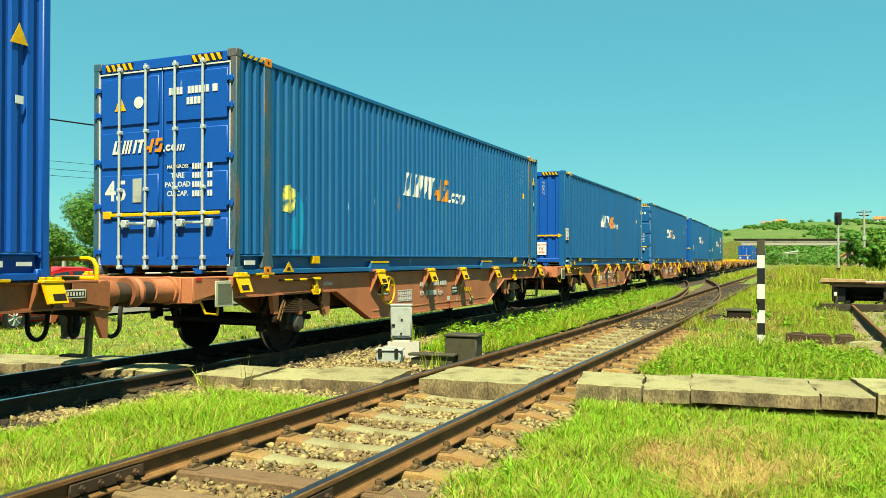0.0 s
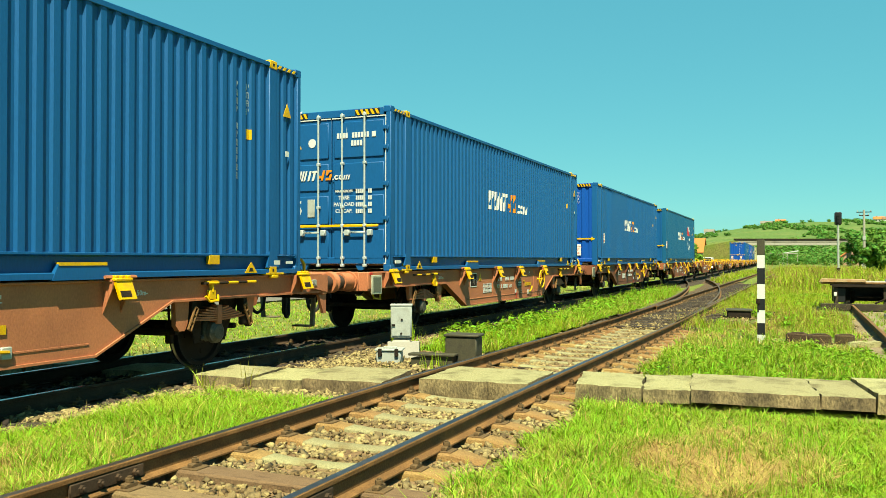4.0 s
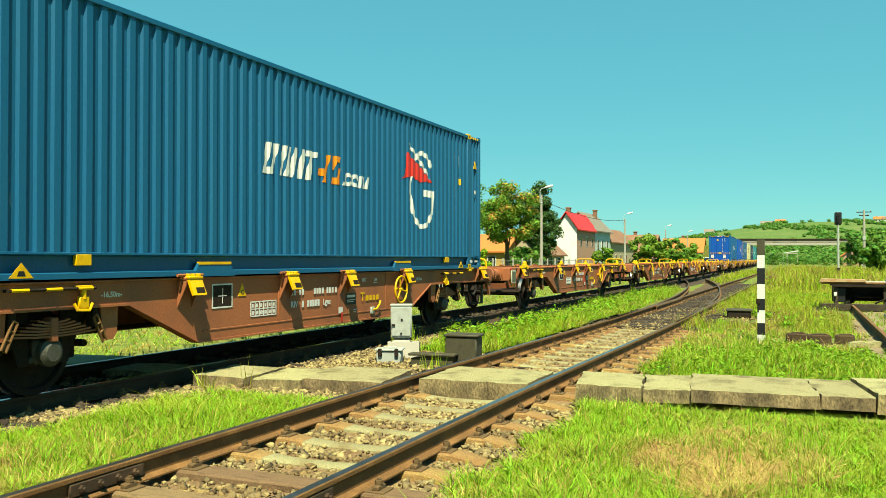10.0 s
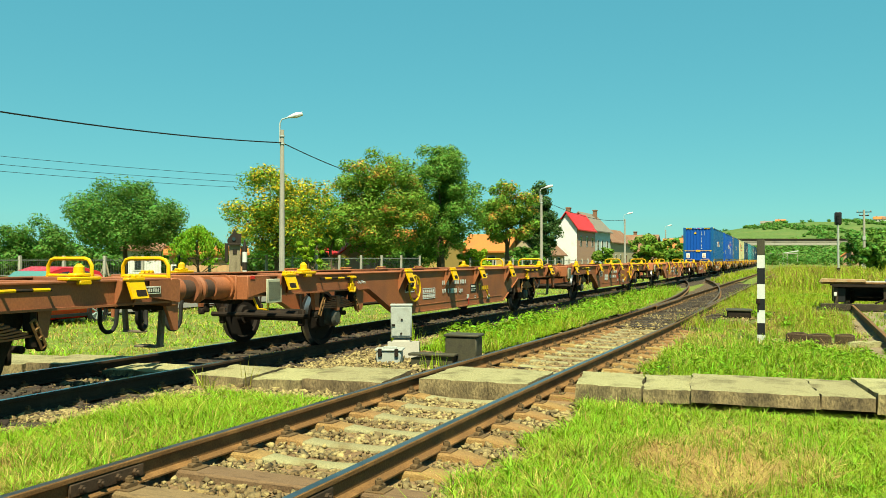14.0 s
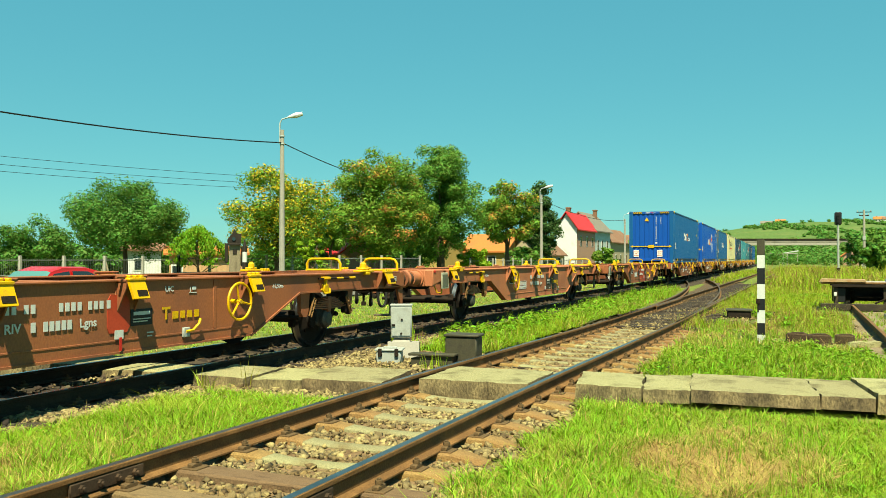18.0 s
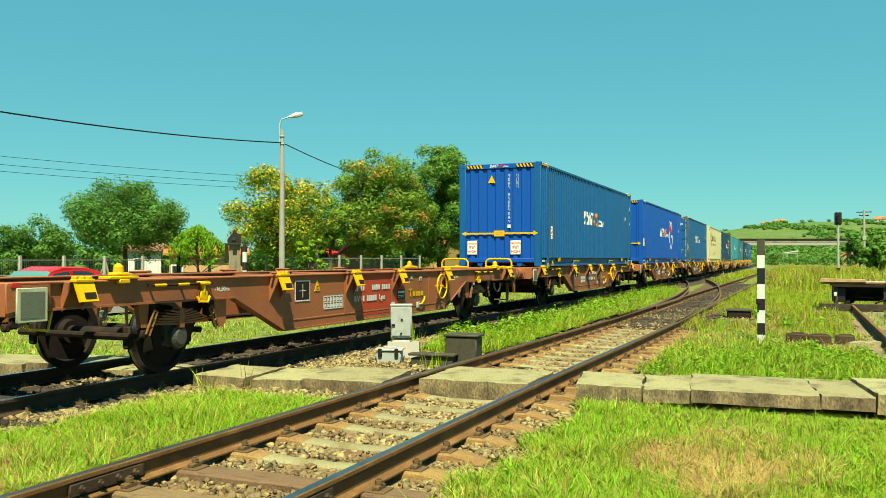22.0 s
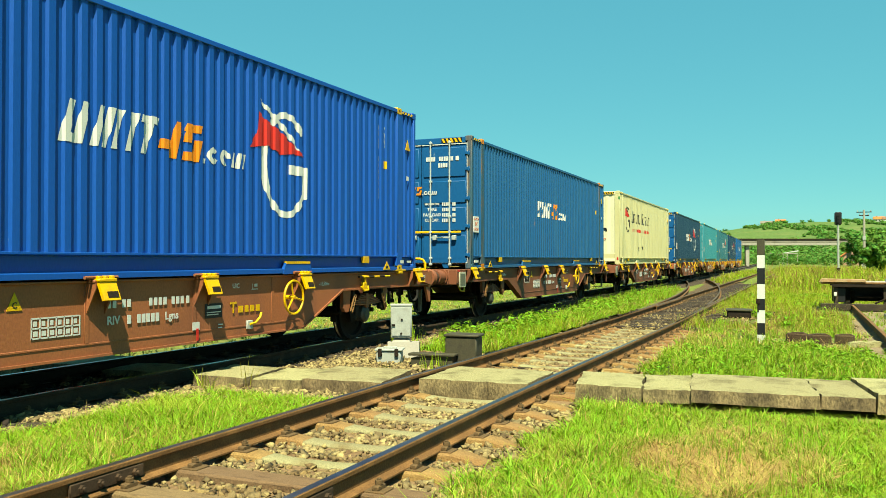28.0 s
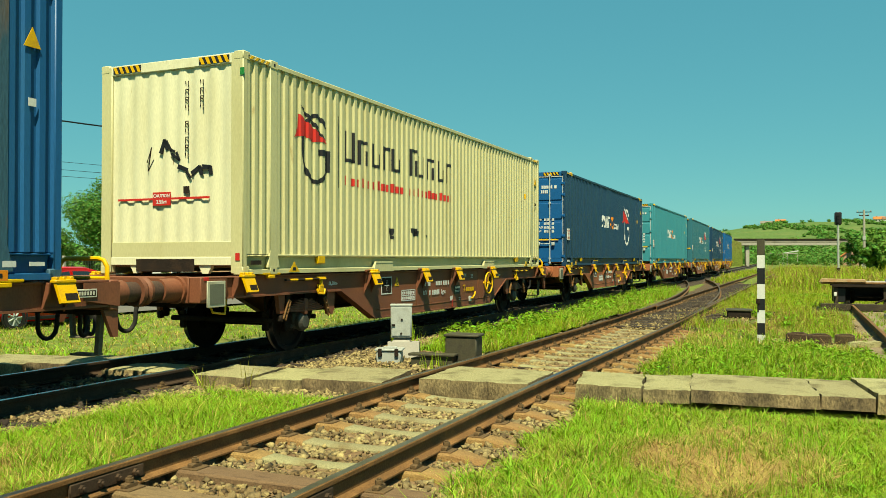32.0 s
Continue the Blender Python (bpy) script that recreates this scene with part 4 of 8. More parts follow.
            sh.rod((e * 7.68, y, 0.99), (e * 7.80, y, 0.97), 0.045, 8).rod((e * 8.18, y * 0.67, 0.84), (e * 8.20, y * 0.66, 0.95), 0.042, 8)
            part("brake_hose", sh, M_RUBBER, w, "black rubber brake hose")
        for y in (-1.02, 1.02):
            if y * e > 0:
                continue
            d = -1 if y > 0 else 1
            sh = Shape().prism([(e * 7.63, 0.92), (e * 7.69, 0.92), (e * 7.64, 0.36), (e * 7.58, 0.36)], "y", y - 0.03, y + 0.03).box(e * 7.53, e * 7.69, y, y + d * 0.34, 0.345, 0.37, 0.006)
            part("corner_bracket", Shape().prism([(e * 7.50, 0.86), (e * 7.71, 0.86), (e * 7.71, 0.56), (e * 7.64, 0.56)], "y", y * 1.19, y * 1.14), paint_mat, w)
            part("footboard", sh, M_FOOTBOARD, w, "weathered footboard on a hanger")
        part("platform", Shape().box(e * 7.30, e * 7.66, -1.15, 1.15, 0.90, 0.925, 0.006).prism([(-1.18, 0.90), (1.18, 0.90), (1.05, 0.80), (-1.05, 0.80)], "x", e * 7.60, e * 7.62), M_GEAR, w, "dark shunter's platform plate")
    e = loops_at
    for y0, y1, lean in ((-1.14, -0.42, 0.05), (0.10, 0.86, 0.05)):
        x = e * 7.62
        sh = Shape().tube([(x, y0, 1.19), (x, y0, 1.34), (x, y0 + 0.05, 1.41), (x, y0 + 0.12, 1.43), (x, y1 - 0.12, 1.43), (x, y1 - 0.05, 1.41), (x, y1, 1.34), (x, y1, 1.19)], 0.026, 8)
        sh.rod((x, y0 - 0.02, 1.21), (x, y1 + 0.02, 1.21), 0.024, 8)
        part("hand_loop", sh, M_YELLOW, w, "bent yellow handrail loop")
    # wheelsets: an axle and two disc wheels each
    for e in (-1, 1):
        ax = new("wheelset", Shape().rod((0, -1.0, 0), (0, 1.0, 0), 0.085, 14).mesh("wheelset", M_GEAR))
        ax.parent = w
        ax.matrix_basis = pose(e * AXLE_X, 0, WHEEL_R)
        tagged(ax, "dark steel axle with two wheels")
        for s in (-1, 1):
            g = s * GAUGE / 2
            prof = [(g - s * 0.09, 0.0), (g - s * 0.10, 0.15), (g - s * 0.02, 0.17), (g - s * 0.01, 0.37), (g - s * 0.065, 0.395), (g - s * 0.065, 0.482), (g - s * 0.035, 0.487)]
            tread = [(g - s * 0.035, 0.487), (g - s * 0.02, 0.465), (g + s * 0.065, 0.457)]
            outer = [(g + s * 0.065, 0.457), (g + s * 0.068, 0.395), (g + s * 0.02, 0.375), (g + s * 0.03, 0.17), (g + s * 0.09, 0.14), (g + s * 0.09, 0.0)]
            sh = Shape().lathe((0, 0, 0), prof, 36).lathe((0, 0, 0), tread, 36, 1).lathe((0, 0, 0), outer, 36)
            for k in range(4):
                a = k * math.pi / 2
                sh.rod((0.27 * math.cos(a), g - s * 0.012, 0.27 * math.sin(a)), (0.27 * math.cos(a), g + s * 0.035, 0.27 * math.sin(a)), 0.03, 8)
            part("wheel", sh, [M_WHEEL, M_TREAD], ax, "disc wheel with a bright worn tread")
    return w


# ---- containers ----
CL, CW, CH = 13.78, 2.55, 3.06
HL, HW = CL / 2, CW / 2


RIB = 0.207  # from rib to rib


def corrugated(x0, x1, y, s, z0, z1, pitch=RIB, depth=0.033):
    """A vertical-ribbed sheet along x, outer face at y towards s."""
    n = max(1, round((x1 - x0) / pitch))
    p = (x1 - x0) / n
    line = []
    for i in range(n):
        a = x0 + i * p
        line += [(a, 0), (a + 0.40 * p, 0), (a + 0.54 * p, 1), (a + 0.90 * p, 1)]
    line.append((x1, 0))
    v = [(a, y - s * depth * d, z) for a, d in line for z in (z0, z1)]
    return Shape().add(v, [(2 * i, 2 * i + 2, 2 * i + 3, 2 * i + 1) for i in range(len(line) - 1)])


def drape(holder, s):
    """Lays the painted marks of one side into the ribs of its long panel."""
    x0, x1 = -HL + 0.81, HL - 0.81
    n = round((x1 - x0) / RIB)
    p = (x1 - x0) / n
    line = [(x0 + (i + f) * p, d) for i in range(n) for f, d in ((0.0, 0), (0.40, 0), (0.54, 1), (0.90, 1))] + [(x1, 0)]
    if s > 0:
        line = [(-a, d) for a, d in reversed(line)]

    def cut(poly, edge, keep):
        out = []
        for (ax, az), (bx, bz) in zip(poly, poly[1:] + poly[:1]):
            if (ax - edge) * keep >= 0:
                out.append((ax, az))
            if (ax - edge) * (bx - edge) < 0:
                f = (edge - ax) / (bx - ax)
                out.append((edge, az + f * (bz - az)))
        return out

    for ob in holder.children:
        if ob.name.split(".")[0] not in ("mark", "sign_ring", "sign_flag", "rule", "code_line", "tar_spots", "torn_sticker", "paint_smear", "yellow_label", "placard", "placard_print"):
            continue
        me, sh = ob.data, Shape()
        for q in me.polygons:
            pts = [me.vertices[k].co for k in q.vertices]
            if max(v.y for v in pts) > -HW - 0.003 or max(v.x for v in pts) - min(v.x for v in pts) < 1e-5:
                continue
            off = -HW - pts[0].y
            flat = [(v.x, v.z) for v in pts]
            lo, hi = min(a for a, z in flat), max(a for a, z in flat)
            for (a, da), (b, db) in zip(line, line[1:]):
                if b <= lo or a >= hi:
                    continue
                piece = cut(cut(flat, a, 1), b, -1)
                if len(piece) > 2:
                    sh.add([(u, -HW + 0.012 + 0.033 * (da + (db - da) * (u - a) / (b - a)) - off, z) for u, z in piece], [tuple(range(len(piece)))])
        if sh.f:
            ob.data = sh.mesh(ob.name, me.materials[0])


def stripes(parent, x, y0, y1, z, name="hazard_stripe"):
    """Black and yellow slanting bars on an end header at x (facing -x)."""
    bk = Shape().box(x - 0.003, x, y0, y1, z, z + 0.10)
    part(name, bk, M_BLACK, parent, "black hazard band")
    sh = Shape()
    n = 5
    p = (y1 - y0) / n
    for i in range(n):
        a = y0 + i * p
        sh.prism([(a, z), (a + p * 0.5, z), (a + p, z + 0.10), (a + p * 0.5, z + 0.10)], "x", x - 0.006, x - 0.003)
    part(name, sh, M_YELLOW, parent, "yellow slanting bars")


def bars_mark(parent, x0, z0, size, y, s, lead=M_WHITE, tail=M_ORANGE, axis="x"):
    """A firm's mark as plain slanting bars: white ones, orange ones, then small white ones. It reads along +x on the -y side."""
    k = 0.28 * size

    def slant(a, w, h, base=0.0):
        q = [(x0 + a * size, z0 + base * size), (x0 + (a + w) * size, z0 + base * size), (x0 + (a + w) * size + k * h, z0 + (base + h) * size), (x0 + a * size + k * h, z0 + (base + h) * size)]
        return q if axis == "x" else [(-p[0], p[1]) for p in q]

    ax = "y" if axis == "x" else "x"
    a = Shape()
    for u, wd in ((0.0, 0.24), (0.40, 0.24), (0.92, 0.20), (1.22, 0.20), (1.52, 0.20), (1.98, 0.24), (2.50, 0.26)):
        a.prism(slant(u, wd, 1.0), ax, y, y + s * 0.004)
    a.prism(slant(0.05, 0.55, 0.22), ax, y, y + s * 0.0045)
    a.prism([(p[0] + (0.28 * size * 0.8 if axis == "x" else -0.28 * size * 0.8), p[1]) for p in slant(2.30, 0.66, 0.2, 0.8)], ax, y, y + s * 0.0045)
    part("mark", a, lead, parent, "white bars of the firm's mark")
    b = Shape()
    for u, wd, h, base in ((3.20, 0.62, 0.26, 0.22), (3.55, 0.26, 1.0, 0.0), (4.10, 0.62, 0.24, 0.0), (4.48, 0.26, 0.5, 0.1), (4.16, 0.26, 0.5, 0.5), (4.20, 0.62, 0.22, 0.8)):
        b.prism(slant(u, wd, h, base), ax, y, y + s * (0.004 + 0.0005 * u))
    part("mark", b, tail, parent, "orange bars of the firm's mark")
    c = Shape().prism(slant(4.92, 0.13, 0.14), ax, y, y + s * 0.004)
    for u in (5.32, 5.83):
        for i in range(10):
            a0, a1 = (math.pi * 2 * q / 12 + (0.6 if u < 5.5 else 0.0) for q in (i, i + 1))
            q = [(x0 + (u + 0.06 + r * math.cos(t)) * size, z0 + (0.25 + r * math.sin(t)) * size) for r, t in ((0.25, a0), (0.25, a1), (0.10, a1), (0.10, a0))]
            c.prism(q if axis == "x" else [(-p[0], p[1]) for p in q], ax, y, y + s * 0.004)
    for u in (6.14, 6.40, 6.66):
        c.prism(slant(u, 0.15, 0.46), ax, y, y + s * 0.004)
    part("mark", c, lead, parent, "small white shapes of the firm's mark")


def flag_mark(parent, x, z, h, y, s, col, axis="x"):
    """A round open ring with a red flag: the haulier's sign in plain shapes."""
    ax = "y" if axis == "x" else "x"

    def put(q):
        return q if axis == "x" else [(-p[0], p[1]) for p in q]

    sh = Shape()
    n = 26
    pts = []
    for i in range(n + 1):
        a = math.radians(42 + 285 * i / n)
        pts.append((math.cos(a), math.sin(a)))
    for i in range(n):
        q = []
        for (c, d), r in ((pts[i], 1.0), (pts[i + 1], 1.0), (pts[i + 1], 0.80), (pts[i], 0.80)):
            q.append((x + 0.395 * h * c * r, z + 0.5 * h * d * (1.0 if r == 1.0 else 0.88) - 0.04 * h))
        sh.prism(put(q), ax, y, y + s * 0.004)
    sh.prism(put([(x + 0.06 * h, z - 0.12 * h), (x + 0.36 * h, z - 0.12 * h), (x + 0.36 * h, z - 0.03 * h), (x + 0.06 * h, z - 0.03 * h)]), ax, y, y + s * 0.0045)
    sh.prism(put([(x + 0.26 * h, z - 0.36 * h), (x + 0.35 * h, z - 0.34 * h), (x + 0.36 * h, z - 0.05 * h), (x + 0.27 * h, z - 0.05 * h)]), ax, y, y + s * 0.0042)
    sh.prism(put([(x - 0.42 * h, z + 0.52 * h), (x - 0.34 * h, z + 0.44 * h), (x + 0.24 * h, z + 0.10 * h), (x + 0.10 * h, z + 0.24 * h), (x - 0.12 * h, z + 0.38 * h)]), ax, y, y + s * 0.006)
    part("sign_ring", sh, col, parent, "open ring of the haulier's sign")
    fl = Shape().prism(put([(x + u * h, z + q * h) for u, q in ((-0.44, 0.40), (-0.30, 0.33), (-0.10, 0.27), (0.10, 0.17), (0.32, 0.07), (0.12, 0.08), (-0.08, 0.05), (-0.30, 0.11), (-0.58, 0.06), (-0.46, 0.20))]), ax, y, y + s * 0.007)
    part("sign_flag", fl, M_RED, parent, "red flag of the haulier's sign")


def code_column(parent, x, z0, z1, s_y, mat_, axis="x", step=0.112, w=0.058):
    """A column of upright code bars."""
    sh = Shape()
    z, k, t = z1, 0, 0.013
    while z - 0.088 > z0:
        bars = [(-w / 2, -w / 2 + t, -0.088, 0.0), (w / 2 - t, w / 2, -0.088 if k % 3 else -0.044, 0.0), (-w / 2, w / 2, -t, 0.0), (-w / 2, w / 2, -0.050, -0.037)]
        if k != 4:
            for a, b, p, q in bars[:2 + k % 3]:
                if axis == "x":
                    sh.box(x + a, x + b, s_y, s_y + math.copysign(0.004, s_y), z + p, z + q)
                else:
                    sh.box(s_y, s_y + math.copysign(0.004, s_y), x + a, x + b, z + p, z + q)
        z, k = z - step, k + 1
    part("code_line", sh, mat_, parent, "column of code bars")


def door_end(c, body, rod, x, s):
    """A pair of doors with four locking bars on the end at x, facing s."""
    hw = HW - 0.10
    for d in (-1, 1):
        leaf = Shape()
        y0, y1 = sorted((d * 0.012, d * hw))
        leaf.box(x - s * 0.07, x - s * 0.03, y0, y1, 0.13, CH - 0.16, 0.004)
        zs, panels = [0.16, 0.83, 1.47, 2.08, CH - 0.20], []
        for a, b in zip(zs, zs[1:]):
            panels.append(Shape().box(x - s * 0.035, x - s * 0.008, y0 + 0.05, y1 - 0.05, a + 0.05, b - 0.05, 0.012))
        door = part("door", leaf, body, c, "blue steel door leaf with pressed panels" if body is not M_CREAM else "steel door leaf")
        for sh in panels:
            part("door_panel", sh, body, door)
        part("gasket", Shape().box(x - s * 0.03, x - s * 0.012, d * hw, d * (hw - 0.022), 0.14, CH - 0.17).box(x - s * 0.03, x - s * 0.012, y0, y1, CH - 0.185, CH - 0.165).box(x - s * 0.03, x - s * 0.012, y0, y1, 0.13, 0.15), M_WHITE, door, "pale door gasket")
        for z in (0.32, 0.98, 1.62, 2.30, 2.66):
            part("hinge", Shape().box(x - s * 0.04, x - s * -0.012, d * (hw - 0.06), d * (hw + 0.06), z - 0.035, z + 0.035, 0.006).rod((x - s * -0.012, d * (hw + 0.035), z - 0.05), (x - s * -0.012, d * (hw + 0.035), z + 0.05), 0.018, 8), body, door)
        for y in (0.26, 0.74):
            bar = part("lock_rod", Shape().rod((x + s * 0.035, d * y, 0.10), (x + s * 0.035, d * y, CH - 0.09), 0.019, 8), rod, door, "galvanised locking bar")
            for z in (0.10, 0.24, 0.85, 1.20, 2.02, CH - 0.14):
                part("rod_bracket", Shape().box(x - s * 0.01, x + s * 0.055, d * y - 0.034, d * y + 0.034, z - 0.028, z + 0.028, 0.008), rod, door)
            hz = 0.72
            part("door_handle", Shape().box(x + s * 0.04, x + s * 0.06, d * y - 0.02, d * (y) + (0.34 if d * y < 0 else -0.34) * (1 if y > 0.5 else -1), hz - 0.018, hz + 0.018, 0.006).box(x - s * 0.01, x + s * 0.07, d * y - 0.16, d * y - 0.06, hz - 0.06, hz + 0.05, 0.01), rod, door, "galvanised door handle")
    return None


M_PAPER = mat("weathered_white_sticker", (0.86, 0.84, 0.80), 0.6, 0, (0.66, 0.60, 0.54), 9, 0.5, 60, 0.94, 0)


def caution(parent, m, k):
    """The red print of a height placard, three lines, as one mesh."""
    lines = [(text_mesh(body, size * k, M_CAUTION, m @ Matrix.Translation((0, z * k, 0)))) for body, size, z in (("CAUTION", 0.072, 0.115), ("9'6\"", 0.125, 0.0), ("HIGH", 0.105, -0.115))]
    bm = bmesh.new()
    for me in lines:
        bm.from_mesh(me)
    bm.to_mesh(lines[0])
    bm.free()
    part("placard_print", lines[0], None, parent, "red caution print")


def container(body, end_body, design):
    """A 45-foot container; its -x end faces the camera's way, its base stands at z = 0."""
    cream = body is M_CREAM
    c = thing("shipping_container", Matrix.Identity(4), design["label"], "container", "containers on the train")
    post_mat = design.get("post", body)
    ink = design.get("ink", M_WHITE)
    for s in (-1, 1):
        for x0, x1 in ((-HL + 0.10, -HL + 0.63), (-HL + 0.81, HL - 0.81), (HL - 0.63, HL - 0.10)):
            part("side_panel", corrugated(x0, x1, s * (HW - 0.012), s, 0.285, CH - 0.09), body, c)
        for e in (-1, 1):
            part("intermediate_post", Shape().box(e * (HL - 0.81), e * (HL - 0.63), s * (HW - 0.09), s * (HW - 0.002), 0.14, CH - 0.10, 0.012).prism([(e * (HL - 0.86), 0.10), (e * (HL - 0.58), 0.10), (e * (HL - 0.64), 0.34), (e * (HL - 0.80), 0.34)], "y", s * (HW - 0.03), s * (HW + 0.004)), post_mat, c)
            part("corner_post", Shape().box(e * (HL - 0.10), e * (HL - 0.004), s * (HW - (0.21 if (design["end"] == "doors") == (e > 0) else 0.11)), s * (HW - 0.002), 0.02, CH - 0.02, 0.012), post_mat if e < 0 else body, c)
            for z0, z1 in ((0.0, 0.12), (CH - 0.12, CH)):
                ct = part("corner_casting", Shape().box(e * (HL - 0.81), e * (HL - 0.63), s * (HW - 0.16), s * (HW + 0.006), z0, z1, 0.010), body if cream else M_ORANGE if post_mat is not body else M_YELLOW, c, "cream corner casting" if cream else "rust-stained corner casting" if post_mat is not body else "yellow painted corner casting")
                part("casting_hole", Shape().box(e * (HL - 0.75), e * (HL - 0.69), s * (HW - 0.02), s * (HW + 0.009), z0 + 0.03, z1 - 0.03, 0.012), M_BLACK, ct)
                part("end_casting", Shape().box(e * (HL - 0.16), e * HL, s * (HW - 0.16), s * HW, z0, z1, 0.012), post_mat, c)
        part("top_rail", Shape().box(-HL + 0.10, HL - 0.10, s * (HW - 0.06), s * HW, CH - 0.10, CH - 0.03, 0.008), body, c)
        prof = [(HW - 0.02, 0.29), (HW + 0.002, 0.285), (HW + 0.002, 0.265), (HW - 0.070, 0.245), (HW - 0.078, 0.085), (HW, 0.07), (HW, 0.012), (HW - 0.09, 0.012), (HW - 0.09, 0.29)]
        rail = Shape().prism([(s * y, z) for y, z in prof], "x", -HL + 0.64, HL - 0.64)
        for e in (-1, 1):
            rail.prism([(s * y, min(0.285, z + 0.0)) for y, z in prof[2:]], "x", e * (HL - 0.12), e * (HL - 0.64))
        part("bottom_rail", rail, body, c)
        for x in (-2.75, 2.75):
            part("fork_pocket", Shape().prism([(x - 0.40, 0.0), (x + 0.40, 0.0), (x + 0.32, 0.165), (x - 0.32, 0.165)], "y", s * (HW - 0.05), s * (HW + 0.006), 0), body, c, "fork pocket plate in the bottom rail")
            part("pocket_edge", Shape().box(x - 0.32, x + 0.32, s * (HW - 0.04), s * (HW + 0.012), 0.150, 0.185), M_YELLOW if not cream else body, c, "worn yellow pocket edge")
        for x in (-5.65, 5.65):
            ls = part("lift_sign", Shape().prism([(x - 0.14, 0.03), (x + 0.14, 0.03), (x, 0.18)], "y", s * (HW + 0.001), s * (HW + 0.006)), M_YELLOW, c, "yellow lifting sign")
            part("sign_print", Shape().prism([(x - 0.05, 0.05), (x + 0.05, 0.05), (x + 0.03, 0.10), (x - 0.03, 0.10)], "y", s * (HW + 0.006), s * (HW + 0.008)), M_BLACK, ls)
        for x in (-4.88, 4.88):
            part("reflector", Shape().box(x - 0.10, x + 0.10, s * (HW - 0.052), s * (HW + 0.004), 0.15, 0.27, 0.004), M_YELLOW, c, "yellow reflector plate")
        d = -1 if s < 0 else 1
        # markings: they read from left to right on either side
        turn = Matrix.Identity(4) if s < 0 else Matrix.Rotation(math.pi, 4, "Z")
        holder = new("side_markings", Shape().box(HL - 0.42, HL - 0.33, -HW - 0.004, -HW + 0.0, 1.72, 1.80).mesh("side_markings", ink))
        holder.parent = c
        holder.matrix_basis = turn
        code_column(holder, HL - 1.52, 1.25, 2.62, -HW - 0.001, ink)
        code_column(holder, HL - 1.28, 2.15, 2.62, -HW - 0.001, ink)
        part("yellow_label", Shape().box(HL - 1.32, HL - 1.22, -HW - 0.005, -HW, 1.86, 2.00), M_YELLOW, holder)
        part("warning_triangle", Shape().prism([(HL - 0.48, 2.30), (HL - 0.28, 2.30), (HL - 0.38, 2.50)], "y", -HW - 0.006, -HW + 0.0), M_YELLOW, holder, "yellow warning triangle")
        part("small_mark", Shape().box(HL - 0.70, HL - 0.55, -HW - 0.005, -HW, 0.14, 0.20).box(HL - 0.40, HL - 0.22, -HW - 0.005, -HW, 0.15, 0.19).box(-HL + 0.20, -HL + 0.42, -HW - 0.005, -HW + 0.02, 0.14, 0.20), ink, holder)
        if design.get("placard", True):
            u = -HL + design.get("placard_at", 0.30)
            part("placard", Shape().box(u - 0.155, u + 0.155, -HW - 0.004, -HW + 0.03, 0.84, 1.21), M_PAPER, holder, "white paper caution placard with red print")
            caution(holder, Matrix.Translation((u, -HW - 0.005, 1.025)) @ Matrix.Rotation(math.pi / 2, 4, "X"), 1.0)
        for x in (-HL + 0.14, HL - 0.62):
            st = Shape()
            for k in range(4):
                st.prism([(x + 0.12 * k, CH - 0.09), (x + 0.12 * k + 0.06, CH - 0.09), (x + 0.12 * k + 0.11, CH - 0.04), (x + 0.12 * k + 0.05, CH - 0.04)], "y", -HW - 0.004, -HW)
            part("hazard_stripe", st, M_YELLOW, holder, "yellow slanting edge bars")
        if design.get("logo"):
            bars_mark(holder, -HL + design["logo"] + 0.27, 1.435, 0.452, -HW - 0.001, -1)
        if design.get("flag"):
            flag_mark(holder, -HL + design["flag"], 1.66, 1.56, -HW - 0.001, -1, M_WHITE)
        if cream:
            flag_mark(holder, -HL + 1.88, 1.98, 1.10, -HW - 0.001, -1, M_BLACK)
            part("rule", Shape().box(-HL + 2.52, -HL + 2.55, -HW - 0.005, -HW, 1.38, 2.55), M_BLACK, holder, "thin upright line")
            a = Shape()
            for k, (u, hgt) in enumerate(((2.78, .52), (3.23, .42), (3.70, .42), (4.12, .42), (4.50, .42), (5.28, .52), (5.63, .42), (6.08, .42), (6.58, .42), (7.03, .42))):
                a.box(-HL + u, -HL + u + 0.07, -HW - 0.005, -HW, 1.84, 1.84 + hgt).box(-HL + u + 0.07, -HL + u + 0.30, -HW - 0.005, -HW, 1.84 + hgt - 0.06 if k % 2 else 1.84, 1.84 + hgt if k % 2 else 1.90)
                a.box(-HL + u + 0.25, -HL + u + 0.30, -HW - 0.005, -HW, 1.84, 1.84 + hgt * (0.6 if k % 3 else 1.0))
            part("mark", a, M_BLACK, holder, "black bars of the haulier's name")
            a = Shape()
            for k in range(25):
                a.box(-HL + 2.78 + 0.187 * k, -HL + 2.78 + 0.187 * k + (0.11 if k % 4 else 0.05), -HW - 0.005, -HW, 1.45, 1.58 + 0.03 * (k % 3 == 0))
            part("mark", a, M_RED, holder, "small red bars under the name")
            a = Shape()
            for x, z, r in ((4.45, 0.72, 0.10), (4.50, 0.62, 0.05), (5.45, 0.74, 0.12), (5.55, 0.72, 0.08), (6.0, 0.68, 0.03)):
                a.prism([(-HL + x + r * math.cos(q) * (1 + 0.3 * math.sin(3 * q)), z + r * math.sin(q) * (1 + 0.4 * math.cos(2 * q))) for q in (k * math.pi / 5 for k in range(10))], "y", -HW - 0.005, -HW)
            part("tar_spots", a, M_BLACK, holder, "black smears")
